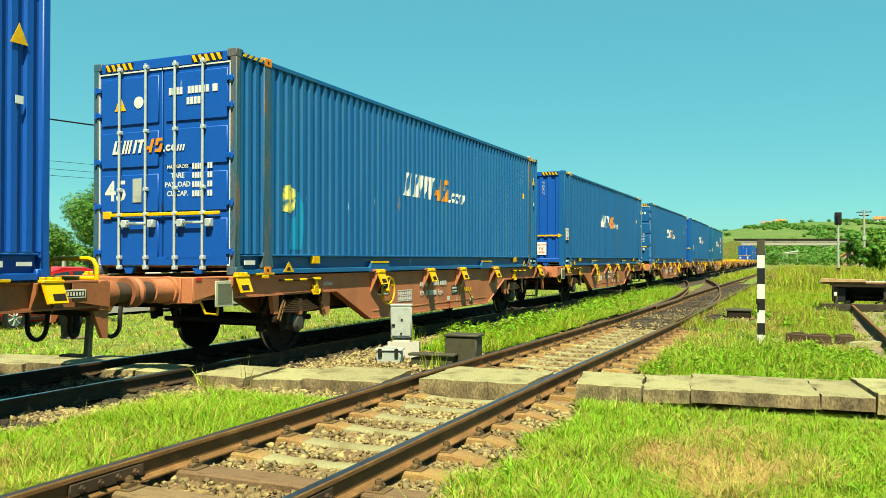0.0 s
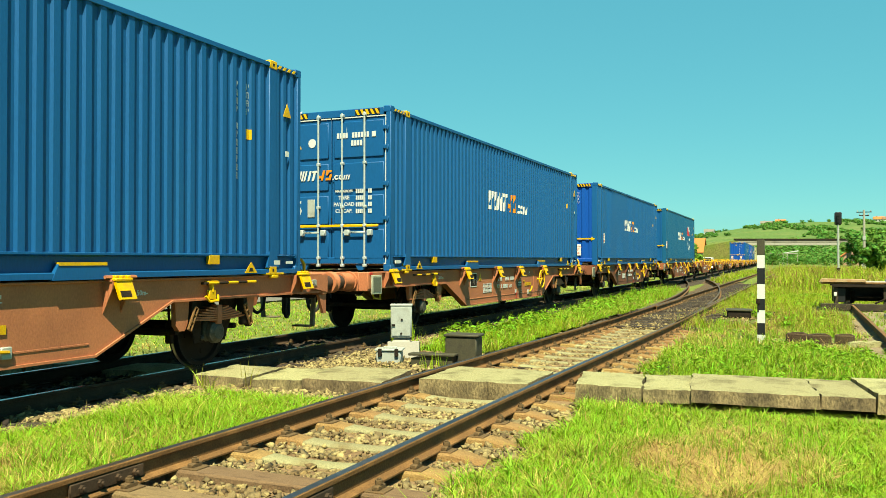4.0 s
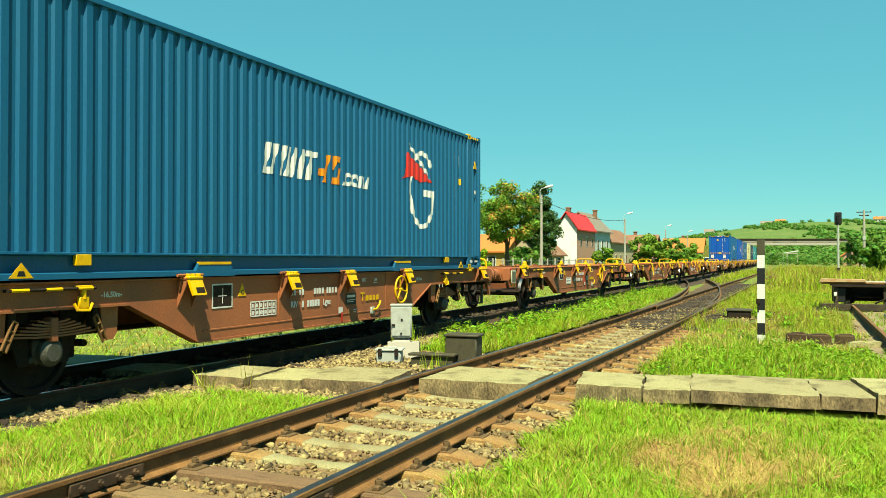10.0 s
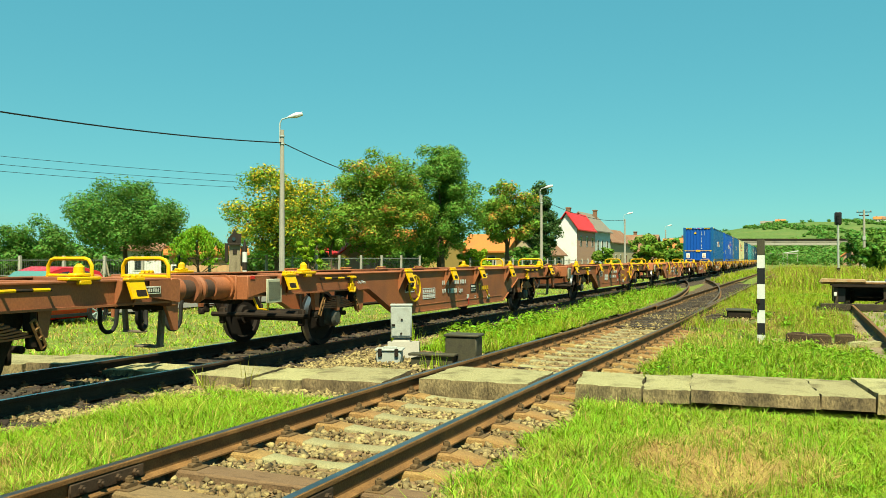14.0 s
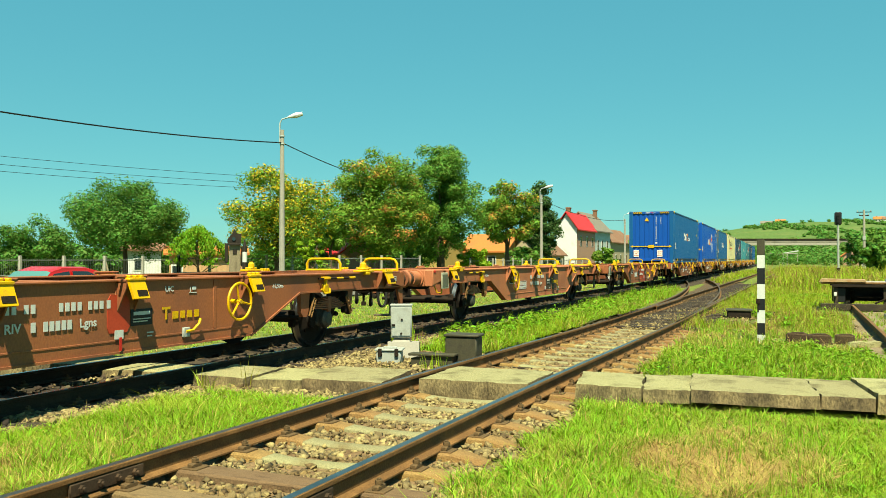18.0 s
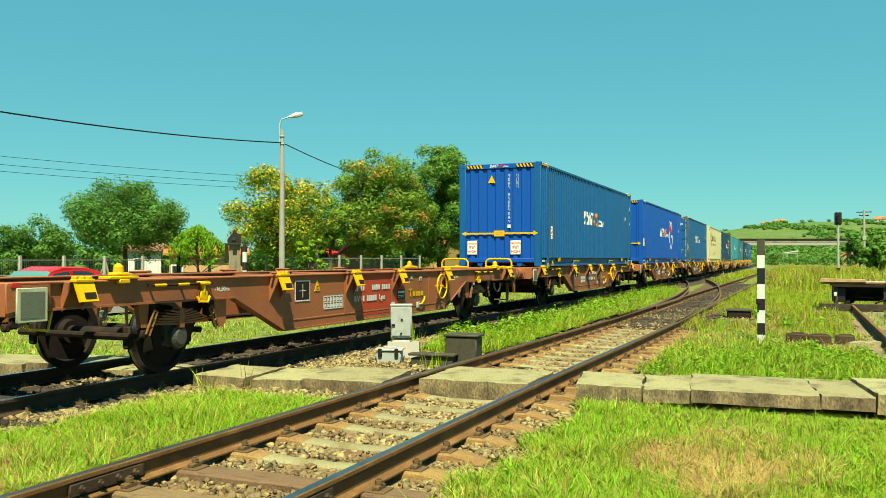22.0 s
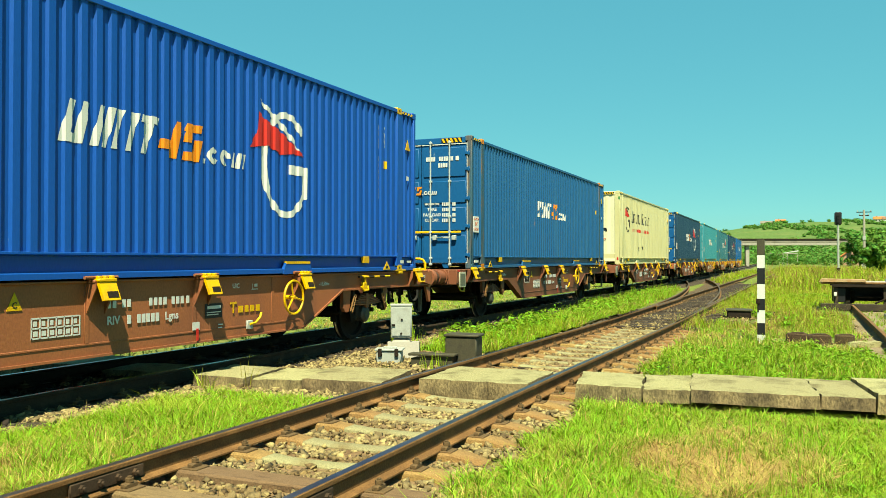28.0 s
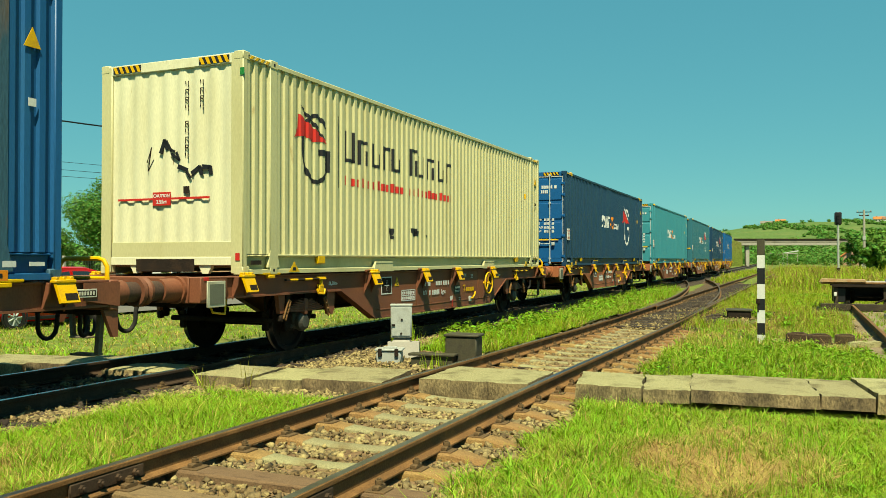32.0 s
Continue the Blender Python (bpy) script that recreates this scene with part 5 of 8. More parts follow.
        if design.get("torn"):
            part("torn_sticker", Shape().prism([(-HL + 1.14, 0.93), (-HL + 1.30, 0.89), (-HL + 1.42, 0.95), (-HL + 1.44, 1.26), (-HL + 1.30, 1.32), (-HL + 1.13, 1.29)], "y", -HW - 0.005, -HW), M_TORN, holder, "torn pale yellow sticker")
            part("paint_smear", Shape().prism([(-HL + 1.26, 0.36), (-HL + 1.62, 0.36), (-HL + 1.68, 0.80), (-HL + 1.60, 1.24), (-HL + 1.46, 1.22), (-HL + 1.44, 0.86), (-HL + 1.34, 0.80)], "y", -HW - 0.0042, -HW), M_SMEAR, holder, "teal paint smear")
        drape(holder, s)
    # roof, floor, ends
    roof = corrugated(-HL + 0.12, HL - 0.12, 0.0, 1, -HW + 0.05, HW - 0.05, 0.21, 0.02)
    part("roof", roof.moved(Matrix.Translation((0, 0, CH - 0.035)) @ Matrix.Rotation(math.pi / 2, 4, "X")), body, c, "ribbed steel roof")
    part("floor", Shape().box(-HL + 0.1, HL - 0.1, -HW + 0.09, HW - 0.09, 0.10, 0.17), M_WOOD, c, "plywood floor on cross members")
    for e in (-1, 1):
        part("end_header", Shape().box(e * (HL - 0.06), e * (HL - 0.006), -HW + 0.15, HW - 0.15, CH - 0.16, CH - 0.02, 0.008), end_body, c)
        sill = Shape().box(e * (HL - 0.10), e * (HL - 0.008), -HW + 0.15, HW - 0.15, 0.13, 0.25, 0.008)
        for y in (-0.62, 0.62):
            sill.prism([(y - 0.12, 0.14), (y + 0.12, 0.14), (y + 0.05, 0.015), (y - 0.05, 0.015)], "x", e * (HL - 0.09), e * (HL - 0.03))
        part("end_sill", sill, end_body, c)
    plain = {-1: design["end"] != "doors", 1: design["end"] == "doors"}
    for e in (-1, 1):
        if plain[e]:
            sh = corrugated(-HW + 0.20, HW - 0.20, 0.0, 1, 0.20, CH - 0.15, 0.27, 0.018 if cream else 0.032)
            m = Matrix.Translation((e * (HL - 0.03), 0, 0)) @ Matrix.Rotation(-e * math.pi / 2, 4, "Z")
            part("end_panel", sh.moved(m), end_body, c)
    x = -HL
    if design["end"] == "arrow":
        col = design.get("arrow", M_YELLOW)
        ay = [(-1.20, 0.980), (-1.05, 0.910), (-1.05, 0.955), (-0.16, 0.955), (-0.16, 0.895), (0.16, 0.895), (0.16, 0.955), (1.05, 0.955), (1.05, 0.910), (1.20, 0.980),
              (1.05, 1.050), (1.05, 1.005), (0.16, 1.005), (0.16, 1.065), (-0.16, 1.065), (-0.16, 1.005), (-1.05, 1.005), (-1.05, 1.050)]
        if not cream:
            part("width_arrow", Shape().prism(ay, "x", x - 0.001, x + 0.020), col, c, "yellow double-headed width arrow")
            part("arrow_print", Shape().box(x - 0.003, x - 0.001, -0.11, 0.11, 0.99, 1.02).box(x - 0.003, x - 0.001, -0.10, 0.08, 0.94, 0.965), M_PRINT, c)
            for y in (-0.50, 0.86):
                pl = part("placard", Shape().box(x + 0.008, x + 0.020, y - 0.155, y + 0.155, 0.36, 0.77, 0.003), M_PAPER, c, "white paper caution placard with red print")
                caution(pl, Matrix.Translation((x + 0.006, y, 0.565)) @ Matrix.Rotation(-math.pi / 2, 4, "Z") @ Matrix.Rotation(math.pi / 2, 4, "X"), 1.05)
            part("warning_triangle", Shape().prism([(0.12, 2.48), (0.36, 2.48), (0.24, 2.71)], "x", x + 0.010, x + 0.020), M_YELLOW, c, "yellow warning triangle")
        else:
            part("width_line", Shape().box(x + 0.012, x + 0.020, -0.70, 0.95, 1.06, 1.09).box(x + 0.010, x + 0.020, -0.02, 0.30, 0.98, 1.17), M_RED, c, "red width line with a red label")
            for word, size, z in (("CAUTION", 0.066, 1.115), ("2.55m", 0.075, 1.03)):
                part("label_print", text_mesh(word, size, M_WHITE, Matrix.Translation((x + 0.008, 0.14, z)) @ Matrix.Rotation(-math.pi / 2, 4, "Z") @ Matrix.Rotation(math.pi / 2, 4, "X")), None, c)
            for y, z, m_ in ((-HW + 0.10, 0.20, M_RED), (-HW + 0.03, 2.72, M_TAG)):
                part("corner_tag", Shape().box(x - 0.006, x - 0.002, y - 0.05, y + 0.02, z, z + 0.10), m_, c, "small coloured corner tag")
            g = Shape()
            for pts, wd in (([(0.16, 1.74), (0.10, 1.90), (0.05, 1.78)], 0.05), ([(0.06, 1.88), (-0.02, 1.76), (-0.08, 1.74)], 0.035), ([(-0.04, 1.70), (-0.16, 1.62), (-0.12, 1.72)], 0.035), ([(-0.16, 1.52), (-0.30, 1.47)], 0.055),
                            ([(-0.30, 1.44), (-0.36, 1.36)], 0.035), ([(-0.40, 1.42), (-0.52, 1.50), (-0.56, 1.40)], 0.055), ([(-0.58, 1.50), (-0.70, 1.49), (-0.72, 1.40)], 0.06)):
                for (y0, z0), (y1, z1) in zip(pts, pts[1:]):
                    k = wd / math.hypot(y1 - y0, z1 - z0) / 1.6
                    ny, nz = -(z1 - z0) * k, (y1 - y0) * k
                    ey, ez = (y1 - y0) * 0.12, (z1 - z0) * 0.12
                    g.prism([(y0 + ny - ey, z0 + nz - ez), (y1 + ny * 0.7 + ey, z1 + nz * 0.7 + ez), (y1 - ny * 0.8 + ey, z1 - nz * 0.8 + ez), (y0 - ny - ey, z0 - nz - ez)], "x", x + 0.016, x + 0.028)
            g2 = Shape().tube([(x + 0.026, 0.42, 1.60), (x + 0.026, 0.34, 1.82), (x + 0.026, 0.40, 1.48), (x + 0.026, 0.30, 1.64)], 0.008, 5)
            part("scrawl", g, M_BLACK, c, "black sprayed scrawl")
            part("scrawl", g2, M_GEAR, c, "thin scrawled line")
            part("sill_plate", Shape().box(x + 0.016, x + 0.03, -HW + 0.12, HW - 0.12, 0.15, 0.46, 0.004), body, c, "flat cream sill plate")
            part("vent", Shape().box(x + 0.004, x + 0.012, -0.45, 0.60, 0.04, 0.22, 0.01), M_GEAR, c, "dark sill opening")
        code_column(c, -0.30, 1.28 if not cream else 1.62, 2.72, x + 0.022, ink, "y")
        code_column(c, -0.56, 2.20, 2.72, x + 0.022, ink, "y")
        part("code_box", Shape().box(x + 0.010, x + 0.02, -0.35, -0.25, 1.14, 1.24), ink, c)
    else:
        door_end(c, end_body, M_GALV, -HL, -1)
        part("top_tape", Shape().box(x + 0.002, x + 0.008, -0.02, 0.0, 0.9, 1.0), M_GEAR, c)
        part("yellow_bar", Shape().box(x - 0.03, x + 0.0, -1.02, 1.02, 0.82, 0.87, 0.008).box(x - 0.028, x - 0.002, 0.90, 1.06, 0.79, 0.90, 0.008), M_YELLOW, c, "yellow cross bar with arrow heads")
        part("warning_triangle", Shape().prism([(0.66, 2.34), (0.86, 2.34), (0.76, 2.55)], "x", x - 0.002, x + 0.008), M_YELLOW, c, "yellow warning triangle")
        if not design.get("doorflag"):
            part("round_label", Shape().rod((x + 0.0, 0.42, 2.44), (x + 0.008, 0.42, 2.44), 0.085, 18), M_WHITE, c, "pale round label")
            bars_mark(c, -0.90, 1.72, 0.19, x - 0.001, -1, M_WHITE, M_ORANGE, "y")
            m45 = Matrix.Translation((x + 0.0065, 0.84, 1.18)) @ Matrix.Rotation(-math.pi / 2, 4, "Z") @ Matrix.Rotation(math.pi / 2, 4, "X")
            part("size_figures", text_mesh("45", 0.40, M_WHITE, m45), None, c, "white figures 45")
            part("data_plate", Shape().box(x - 0.004, x + 0.008, 0.36, 0.52, 1.02, 1.36, 0.003), M_IRONGREY, c, "grey data plate")
        else:
            flag_mark(c, 0.0, 1.78, 0.62, x - 0.001, -1, M_WHITE, "y")
        cb = Shape()
        for k in range(4):
            cb.box(x - 0.003, x + 0.008, -0.13 - 0.062 * k, -0.175 - 0.062 * k, 2.50, 2.60)
        for k in range(6):
            cb.box(x - 0.003, x + 0.008, -0.46 - 0.062 * k, -0.505 - 0.062 * k, 2.50, 2.60)
        for k in range(4):
            cb.box(x - 0.003, x + 0.008, -0.44 - 0.062 * k, -0.485 - 0.062 * k, 2.35, 2.45)
        part("code_line", cb.box(x - 0.003, x + 0.008, -0.88, -0.96, 2.50, 2.60), M_WHITE, c, "white code bars")
        for k, wd in enumerate(("MAX GROSS", "TARE", "PAYLOAD", "CU.CAP.")):
            m = Matrix.Translation((x + 0.0065, -0.28, 1.50 - 0.125 * k)) @ Matrix.Rotation(-math.pi / 2, 4, "Z") @ Matrix.Rotation(math.pi / 2, 4, "X")
            part("lettering", text_mesh(wd, 0.10 if k else 0.068, M_WHITE, m), None, c)
            wb = Shape()
            for q in (0.54, 0.585, 0.63, 0.675, 0.80, 0.845):
                wb.box(x - 0.002, x + 0.008, -q, -q - 0.030, 1.455 - 0.125 * k, 1.535 - 0.125 * k)
            part("weight_line", wb, M_WHITE, c)
    st = new("header_markings", Shape().box(x + 0.0, x + 0.006, -0.001, 0.001, CH - 0.1, CH - 0.09).mesh("header_markings", end_body))
    st.parent = c
    stripes(st, x + 0.004, 0.52, 1.04, CH - 0.14)
    stripes(st, x + 0.004, -1.04, -0.52, CH - 0.14)
    if design["end"] == "arrow" and not cream:
        bars_mark(st, -0.30, CH - 0.125, 0.085, x + 0.004, -1, M_WHITE, M_RED, "y")
    return c


blue = "blue steel 45-foot container with ribbed sides on a wagon"
# body and end coats: most ends are brighter, the sun put into their paint
DESIGNS = {
    -1: (M_BLUE_BRIGHT, M_BLUE_BRIGHT, dict(end="arrow", logo=4.9, label="bright blue ribbed container with bar marks on a wagon")),
    0: (M_BLUE_OLD, M_BLUE_BRIGHT, dict(end="doors", logo=4.85, torn=True, placard=False, post=M_RUSTPOST, label="weathered blue ribbed container with rusty posts and barred doors")),
    1: (M_BLUE, M_BLUE_BRIGHT, dict(end="arrow", logo=5.0, label="blue ribbed container with a yellow arrow on its end")),
    2: (M_BLUE, M_BLUE, dict(end="doors", logo=4.9, placard=False, label="blue ribbed container with barred doors on a wagon")),
    3: (M_BLUE, M_BLUE_BRIGHT, dict(end="arrow", logo=4.9, placard_at=1.25, label="blue ribbed container with a yellow arrow and white placards")),
    4: (M_BLUE_GREEN, M_BLUE, dict(end="arrow", logo=4.9, flag=10.55, label="blue ribbed container with a ring and red flag sign")),
    10: (M_BLUE, M_BLUE_BRIGHT, dict(end="arrow", logo=4.9, placard_at=1.20, label="clean blue ribbed container with a yellow arrow end")),
    11: (M_BLUE_BRIGHT, M_BLUE_BRIGHT, dict(end="arrow", logo=5.0, flag=9.35, label="bright blue ribbed container with a ring and red flag sign")),
    12: (M_BLUE_DUSK, M_BLUE, dict(end="doors", logo=4.9, post=M_RUSTPOST, label="faded blue ribbed container with barred doors and 45 marks")),
    13: (M_CREAM, M_CREAM_LIT, dict(end="arrow", ink=M_GEAR, placard=False, label="cream ribbed container with black bar name and scrawl")),
    14: (M_BLUE_DARK, M_BLUE, dict(end="doors", logo=4.9, flag=10.1, doorflag=True, label="dark blue ribbed container with sign on its doors")),
    15: (M_TEAL, M_TEAL, dict(end="doors", logo=4.9, doorflag=True, label="teal ribbed container with barred doors on a wagon")),
    16: (M_TEAL_DARK, M_TEAL_DARK, dict(end="arrow", logo=4.9, flag=10.1, label="teal ribbed container with a ring sign")),
    17: (M_BLUE_DARK, M_BLUE, dict(end="arrow", logo=4.9, flag=10.1, label="dark blue ribbed container far down the train")),
    18: (M_BLUE, M_BLUE, dict(end="arrow", logo=4.9, label="blue ribbed container near the train's end")),
}
FADED, DARK, REVERSED = {0, 1, 2, 8}, {3, 12, 13}, {0, 1, 6, 8}
LAST = 18
wagon_kinds, wagons, boxes = {}, {}, {}
for i in range(-1, LAST + 1):
    loops = -1 if i in REVERSED else 1
    key = ("salmon-faded" if i in FADED else "dark brown" if i in DARK else "brown-red", "disc" if i in (5, 7) else "name" if i == 8 else "field" if i == 9 else None, loops)
    if key not in wagon_kinds:
        wagon_kinds[key] = wagon({"salmon-faded": M_WAGON_FADED, "dark brown": M_WAGON_DARK, "brown-red": M_WAGON}[key[0]], key[1], loops)
        wagons[i] = wagon_kinds[key]
    else:
        wagons[i] = copy_thing(wagon_kinds[key], Matrix.Identity(4))
    what = key[0]
    tagged(wagons[i], (what + " two-axle container wagon under a container") if i in DESIGNS else ("empty " + what + " two-axle container wagon, yellow stops folded"), "wagon", "wagons of the train")
    if i in DESIGNS:
        boxes[i] = container(*DESIGNS[i])
# ---- trackside things ----
def at(x, y, z=GROUND_Z, turn=0.0):
    return pose(x, y, z, 0, 0, turn)


# striped post
p = thing("striped_post", at(17.7, 0.77), "black and white striped concrete fouling post in the grass", "post")
for z0, z1, m in ((0.0, 0.17, M_WHITE), (0.17, 0.40, M_BLACK), (0.40, 0.655, M_WHITE), (0.655, 0.88, M_BLACK), (0.88, 1.17, M_WHITE), (1.17, 1.486, M_BLACK), (1.486, 1.744, M_WHITE), (1.744, 2.05, M_OLIVE)):
    c = 0.006 if z1 > 2 else 0.0
    part("band", Shape().box(-0.07, 0.07, -0.07, 0.07, z0, z1, c), m, p, "white painted band" if m is M_WHITE else "black painted band" if m is M_BLACK else "dark mossy concrete top")
part("clamp", Shape().box(-0.10, -0.07, 0.02, 0.09, 0.78, 0.88, 0.008).box(-0.085, -0.07, 0.04, 0.07, 0.62, 0.80, 0.004), M_GEAR, p, "dark clamp with a strap")

# relay case on its concrete foot
p = thing("relay_case", at(12.55, 6.18, GROUND_Z, 24), "light grey locked relay case on a concrete foot", "equipment case")
part("foot", Shape().prism([(-0.30, 0.0), (0.30, 0.0), (0.24, 0.27), (-0.22, 0.30)], "y", -0.30, 0.22).box(-0.20, 0.20, -0.15, 0.15, 0.27, 0.32, 0.02), M_CONC_POST, p, "rough whitish concrete foot")
b = part("case", Shape().box(-0.12, 0.12, -0.175, 0.175, 0.36, 0.90, 0.012).box(-0.13, 0.13, -0.185, 0.185, 0.885, 0.912, 0.006).box(-0.06, 0.06, -0.10, 0.10, 0.24, 0.31), M_IRONGREY, p)
part("case_door", Shape().box(-0.135, -0.12, -0.155, 0.155, 0.39, 0.87, 0.006), M_IRONGREY, b)
part("lock", Shape().rod((-0.15, -0.01, 0.66), (-0.13, -0.01, 0.66), 0.018, 10).rod((-0.15, 0.0, 0.43), (-0.13, 0.0, 0.43), 0.018, 10).box(-0.16, -0.13, 0.10, 0.16, 0.56, 0.585, 0.004), M_GEAR, b, "dark lock and latch")
p = thing("junction_box", at(11.80, 6.02, GROUND_Z + 0.02, 18), "small grey cast junction box beside the relay case", "equipment case")
part("body", Shape().box(-0.13, 0.13, -0.20, 0.20, 0.0, 0.20, 0.02), M_IRONGREY, p)
part("lid", Shape().box(-0.15, 0.15, -0.22, 0.22, 0.20, 0.235, 0.01).box(-0.04, 0.04, -0.12, 0.10, 0.235, 0.26, 0.008), M_IRONGREY, p, "flanged lid")
for y in (-0.13, 0.13):
    part("clasp", Shape().box(-0.165, -0.13, y - 0.03, y + 0.03, 0.12, 0.24, 0.006), M_GEAR, p)

# point machine beside the siding
p = thing("point_machine", at(11.95, 5.10, GROUND_Z - 0.05, 6), "dark olive greasy point machine beside the siding rail", "point machine")
part("motor_case", Shape().box(-0.16, 0.20, -0.52, -0.02, 0.10, 0.52, 0.02), M_OLIVE, p)
part("motor_lid", Shape().box(-0.18, 0.22, -0.55, 0.0, 0.52, 0.56, 0.012), M_OLIVE, p, "overhanging lid")
part("gear_case", Shape().prism([(-0.20, 0.06), (0.46, 0.06), (0.46, 0.20), (0.10, 0.25), (-0.20, 0.25)], "x", -0.36, -0.17), M_OLIVE, p, "low gear case")
part("gear_lid", Shape().box(-0.40, -0.165, -0.24, 0.50, 0.24, 0.275, 0.008), M_OLIVE, p)
part("base_plate", Shape().box(-0.38, 0.26, -0.62, 0.54, 0.0, 0.09, 0.01), M_GEAR, p)
for y in (-0.44, -0.10):
    part("flange_bolt", Shape().rod((-0.20, y, 0.14), (-0.16, y, 0.14), 0.03, 6).rod((0.2, y, 0.14), (0.24, y, 0.14), 0.03, 6), M_GEAR, p)
part("throw_rod", Shape().rod((-0.05, -0.56, 0.06), (-0.05, -1.35, 0.06), 0.025, 8).rod((0.06, -0.56, 0.05), (0.06, -1.35, 0.05), 0.02, 8), M_GEAR, p, "rusty throw rods")

# dark covers by the turnout
p = thing("point_lock_box", at(25.1, 1.72, GROUND_Z, 5), "low dark point lock box in the grass", "equipment case")
part("body", Shape().box(-0.30, 0.30, -0.36, 0.28, 0.0, 0.20, 0.03), M_GEAR, p)
part("lid", Shape().box(-0.33, 0.33, -0.39, 0.31, 0.20, 0.25, 0.015), M_OLIVE, p, "dark flat lid")
part("side_plate", Shape().box(-0.12, 0.12, 0.34, 1.0, 0.02, 0.07, 0.01), M_GEAR, p, "flat steel plate")
part("weight_arm", Shape().rod((0.0, -0.39, 0.14), (0.05, -0.95, 0.10), 0.03, 8).rod((0.05, -0.80, 0.10), (0.05, -1.0, 0.10), 0.09, 10), M_GEAR, p, "lever arm with a weight")

# old sleeper pieces lying in the grass
M_OLDWOOD = mat("rotten_brown_timber", (0.085, 0.055, 0.030), 0.95, 0, (0.035, 0.024, 0.015), 6, 0.8, 50, 0.6, 0.6, (4, 1, 1), 0.2)
for k, (x, y, l, turn, h) in enumerate(((17.8, 0.12, 0.38, 84, 0.23), (17.95, -0.28, 0.42, 96, 0.20), (18.1, -0.74, 0.36, 86, 0.20))):
    solid("old_sleeper_piece", Shape().box(-l / 2, l / 2, -0.11, 0.11, 0, h, 0.02).prism([(-l / 2 + 0.03, h), (l / 2 - 0.05, h), (l / 2 - 0.12, h + 0.02), (-l / 2 + 0.08, h + 0.025)], "y", -0.07, 0.08), M_OLDWOOD,
          "cracked dark timber piece lying in the grass", "timber", "old sleeper pieces", m=at(x, y, GROUND_Z - 0.02, turn))
for k, (x, y, sx) in enumerate(((17.5, -1.0, 0.26), (17.7, -1.28, 0.22))):
    solid("rubble_stone", Shape().prism([(-sx, 0), (sx, 0), (sx * 0.8, 0.10), (sx * 0.1, 0.13), (-sx * 0.9, 0.09)], "x", -0.12, 0.13), M_CONC, "pale broken concrete lump in the grass", "stone", "concrete lumps", m=at(x, y, GROUND_Z - 0.01, 8))

# low loading trolley on the third track
p = thing("loading_trolley", at(30.2, -2.25, 0.0), "dark timber loading trolley with a rusty pale deck", "trolley")
for k in range(9):
    part("deck_board", Shape().box(-1.0 + 0.235 * k, -0.79 + 0.235 * k, -1.95, 1.72 - 0.07 * (k % 3), 0.64, 0.70 + 0.004 * (k % 2), 0.01), M_CONC_POST if k % 4 else M_RAIL, p, "bleached board" if k % 4 else "rust-stained board")
part("rust_plate", Shape().prism([(1.78, 0.70), (0.45, 0.705), (0.45, 0.78), (1.70, 0.80)], "x", -1.06, -0.3), mat("orange_rust", (0.46, 0.31, 0.17), 0.9, 0, (0.42, 0.17, 0.05), 4, 0.7, 40, 0.8, 0.3), p, "rusty orange plate")
part("sheet", Shape().box(-1.05, -0.1, -1.9, -0.15, 0.71, 0.79, 0.01), M_WHITE, p, "white sheet")
for y in (-1.5, -0.1, 1.30):
    for x in (-0.90, 0.9):
        part("leg", Shape().box(x - 0.06, x + 0.06, y - 0.06, y + 0.06, 0.0, 0.60, 0.01), M_WOOD_DARK, p)
for y in (-1.4, 0.0, 1.25):
    part("long_beam", Shape().box(-1.02, 1.05, y - 0.06, y + 0.06, 0.56, 0.64, 0.01), M_GEAR, p)
for x in (-0.98, 0.9):
    part("cross_member", Shape().box(x - 0.06, x + 0.06, -1.8, 1.42, 0.54, 0.63, 0.01), M_GEAR, p)
part("side_box", Shape().box(-0.88, 0.8, 1.02, 1.34, 0.06, 0.52, 0.02), M_BLACK, p, "black side box")
part("side_box", Shape().box(-0.75, 0.8, -1.7, -0.1, 0.06, 0.36, 0.02), M_BLACK, p, "black low box")
# added black sheet that stands for the shade below the deck
part("back_panel", Shape().box(0.70, 0.76, -1.8, 1.34, 0.04, 0.58, 0.01), M_BLACK, p, "black panel added for the dark under the deck")
part("axle", Shape().rod((0.0, -0.8, 0.18), (0.0, 0.8, 0.18), 0.05, 10), M_GEAR, p)
for y in (-0.79, 0.79):
    part("wheel", Shape().lathe((0.0, y, 0.20), [(-0.06, 0.0), (-0.06, 0.20), (0.06, 0.20), (0.06, 0.0)], 18), M_GEAR, p)
part("front_beam", Shape().box(-1.22, -1.0, -2.1, 1.75, -0.19, 0.02, 0.015), M_WOOD_DARK, p, "heavy dark front beam")
part("brace", Shape().rod((-0.98, -0.9, 0.58), (-0.98, 0.2, 0.04), 0.03, 6), M_GEAR, p)
part("lamp_block", Shape().box(-1.10, -1.0, 1.28, 1.36, 0.26, 0.38, 0.01), M_WHITE, p, "small white block")
solid("white_block", Shape().box(-0.2, 0.2, -0.3, 0.3, 0, 0.17, 0.03), M_CONC_POST, "white concrete block beside the third track", "block", m=at(25.6, -2.35, GROUND_Z + 0.02, 10))

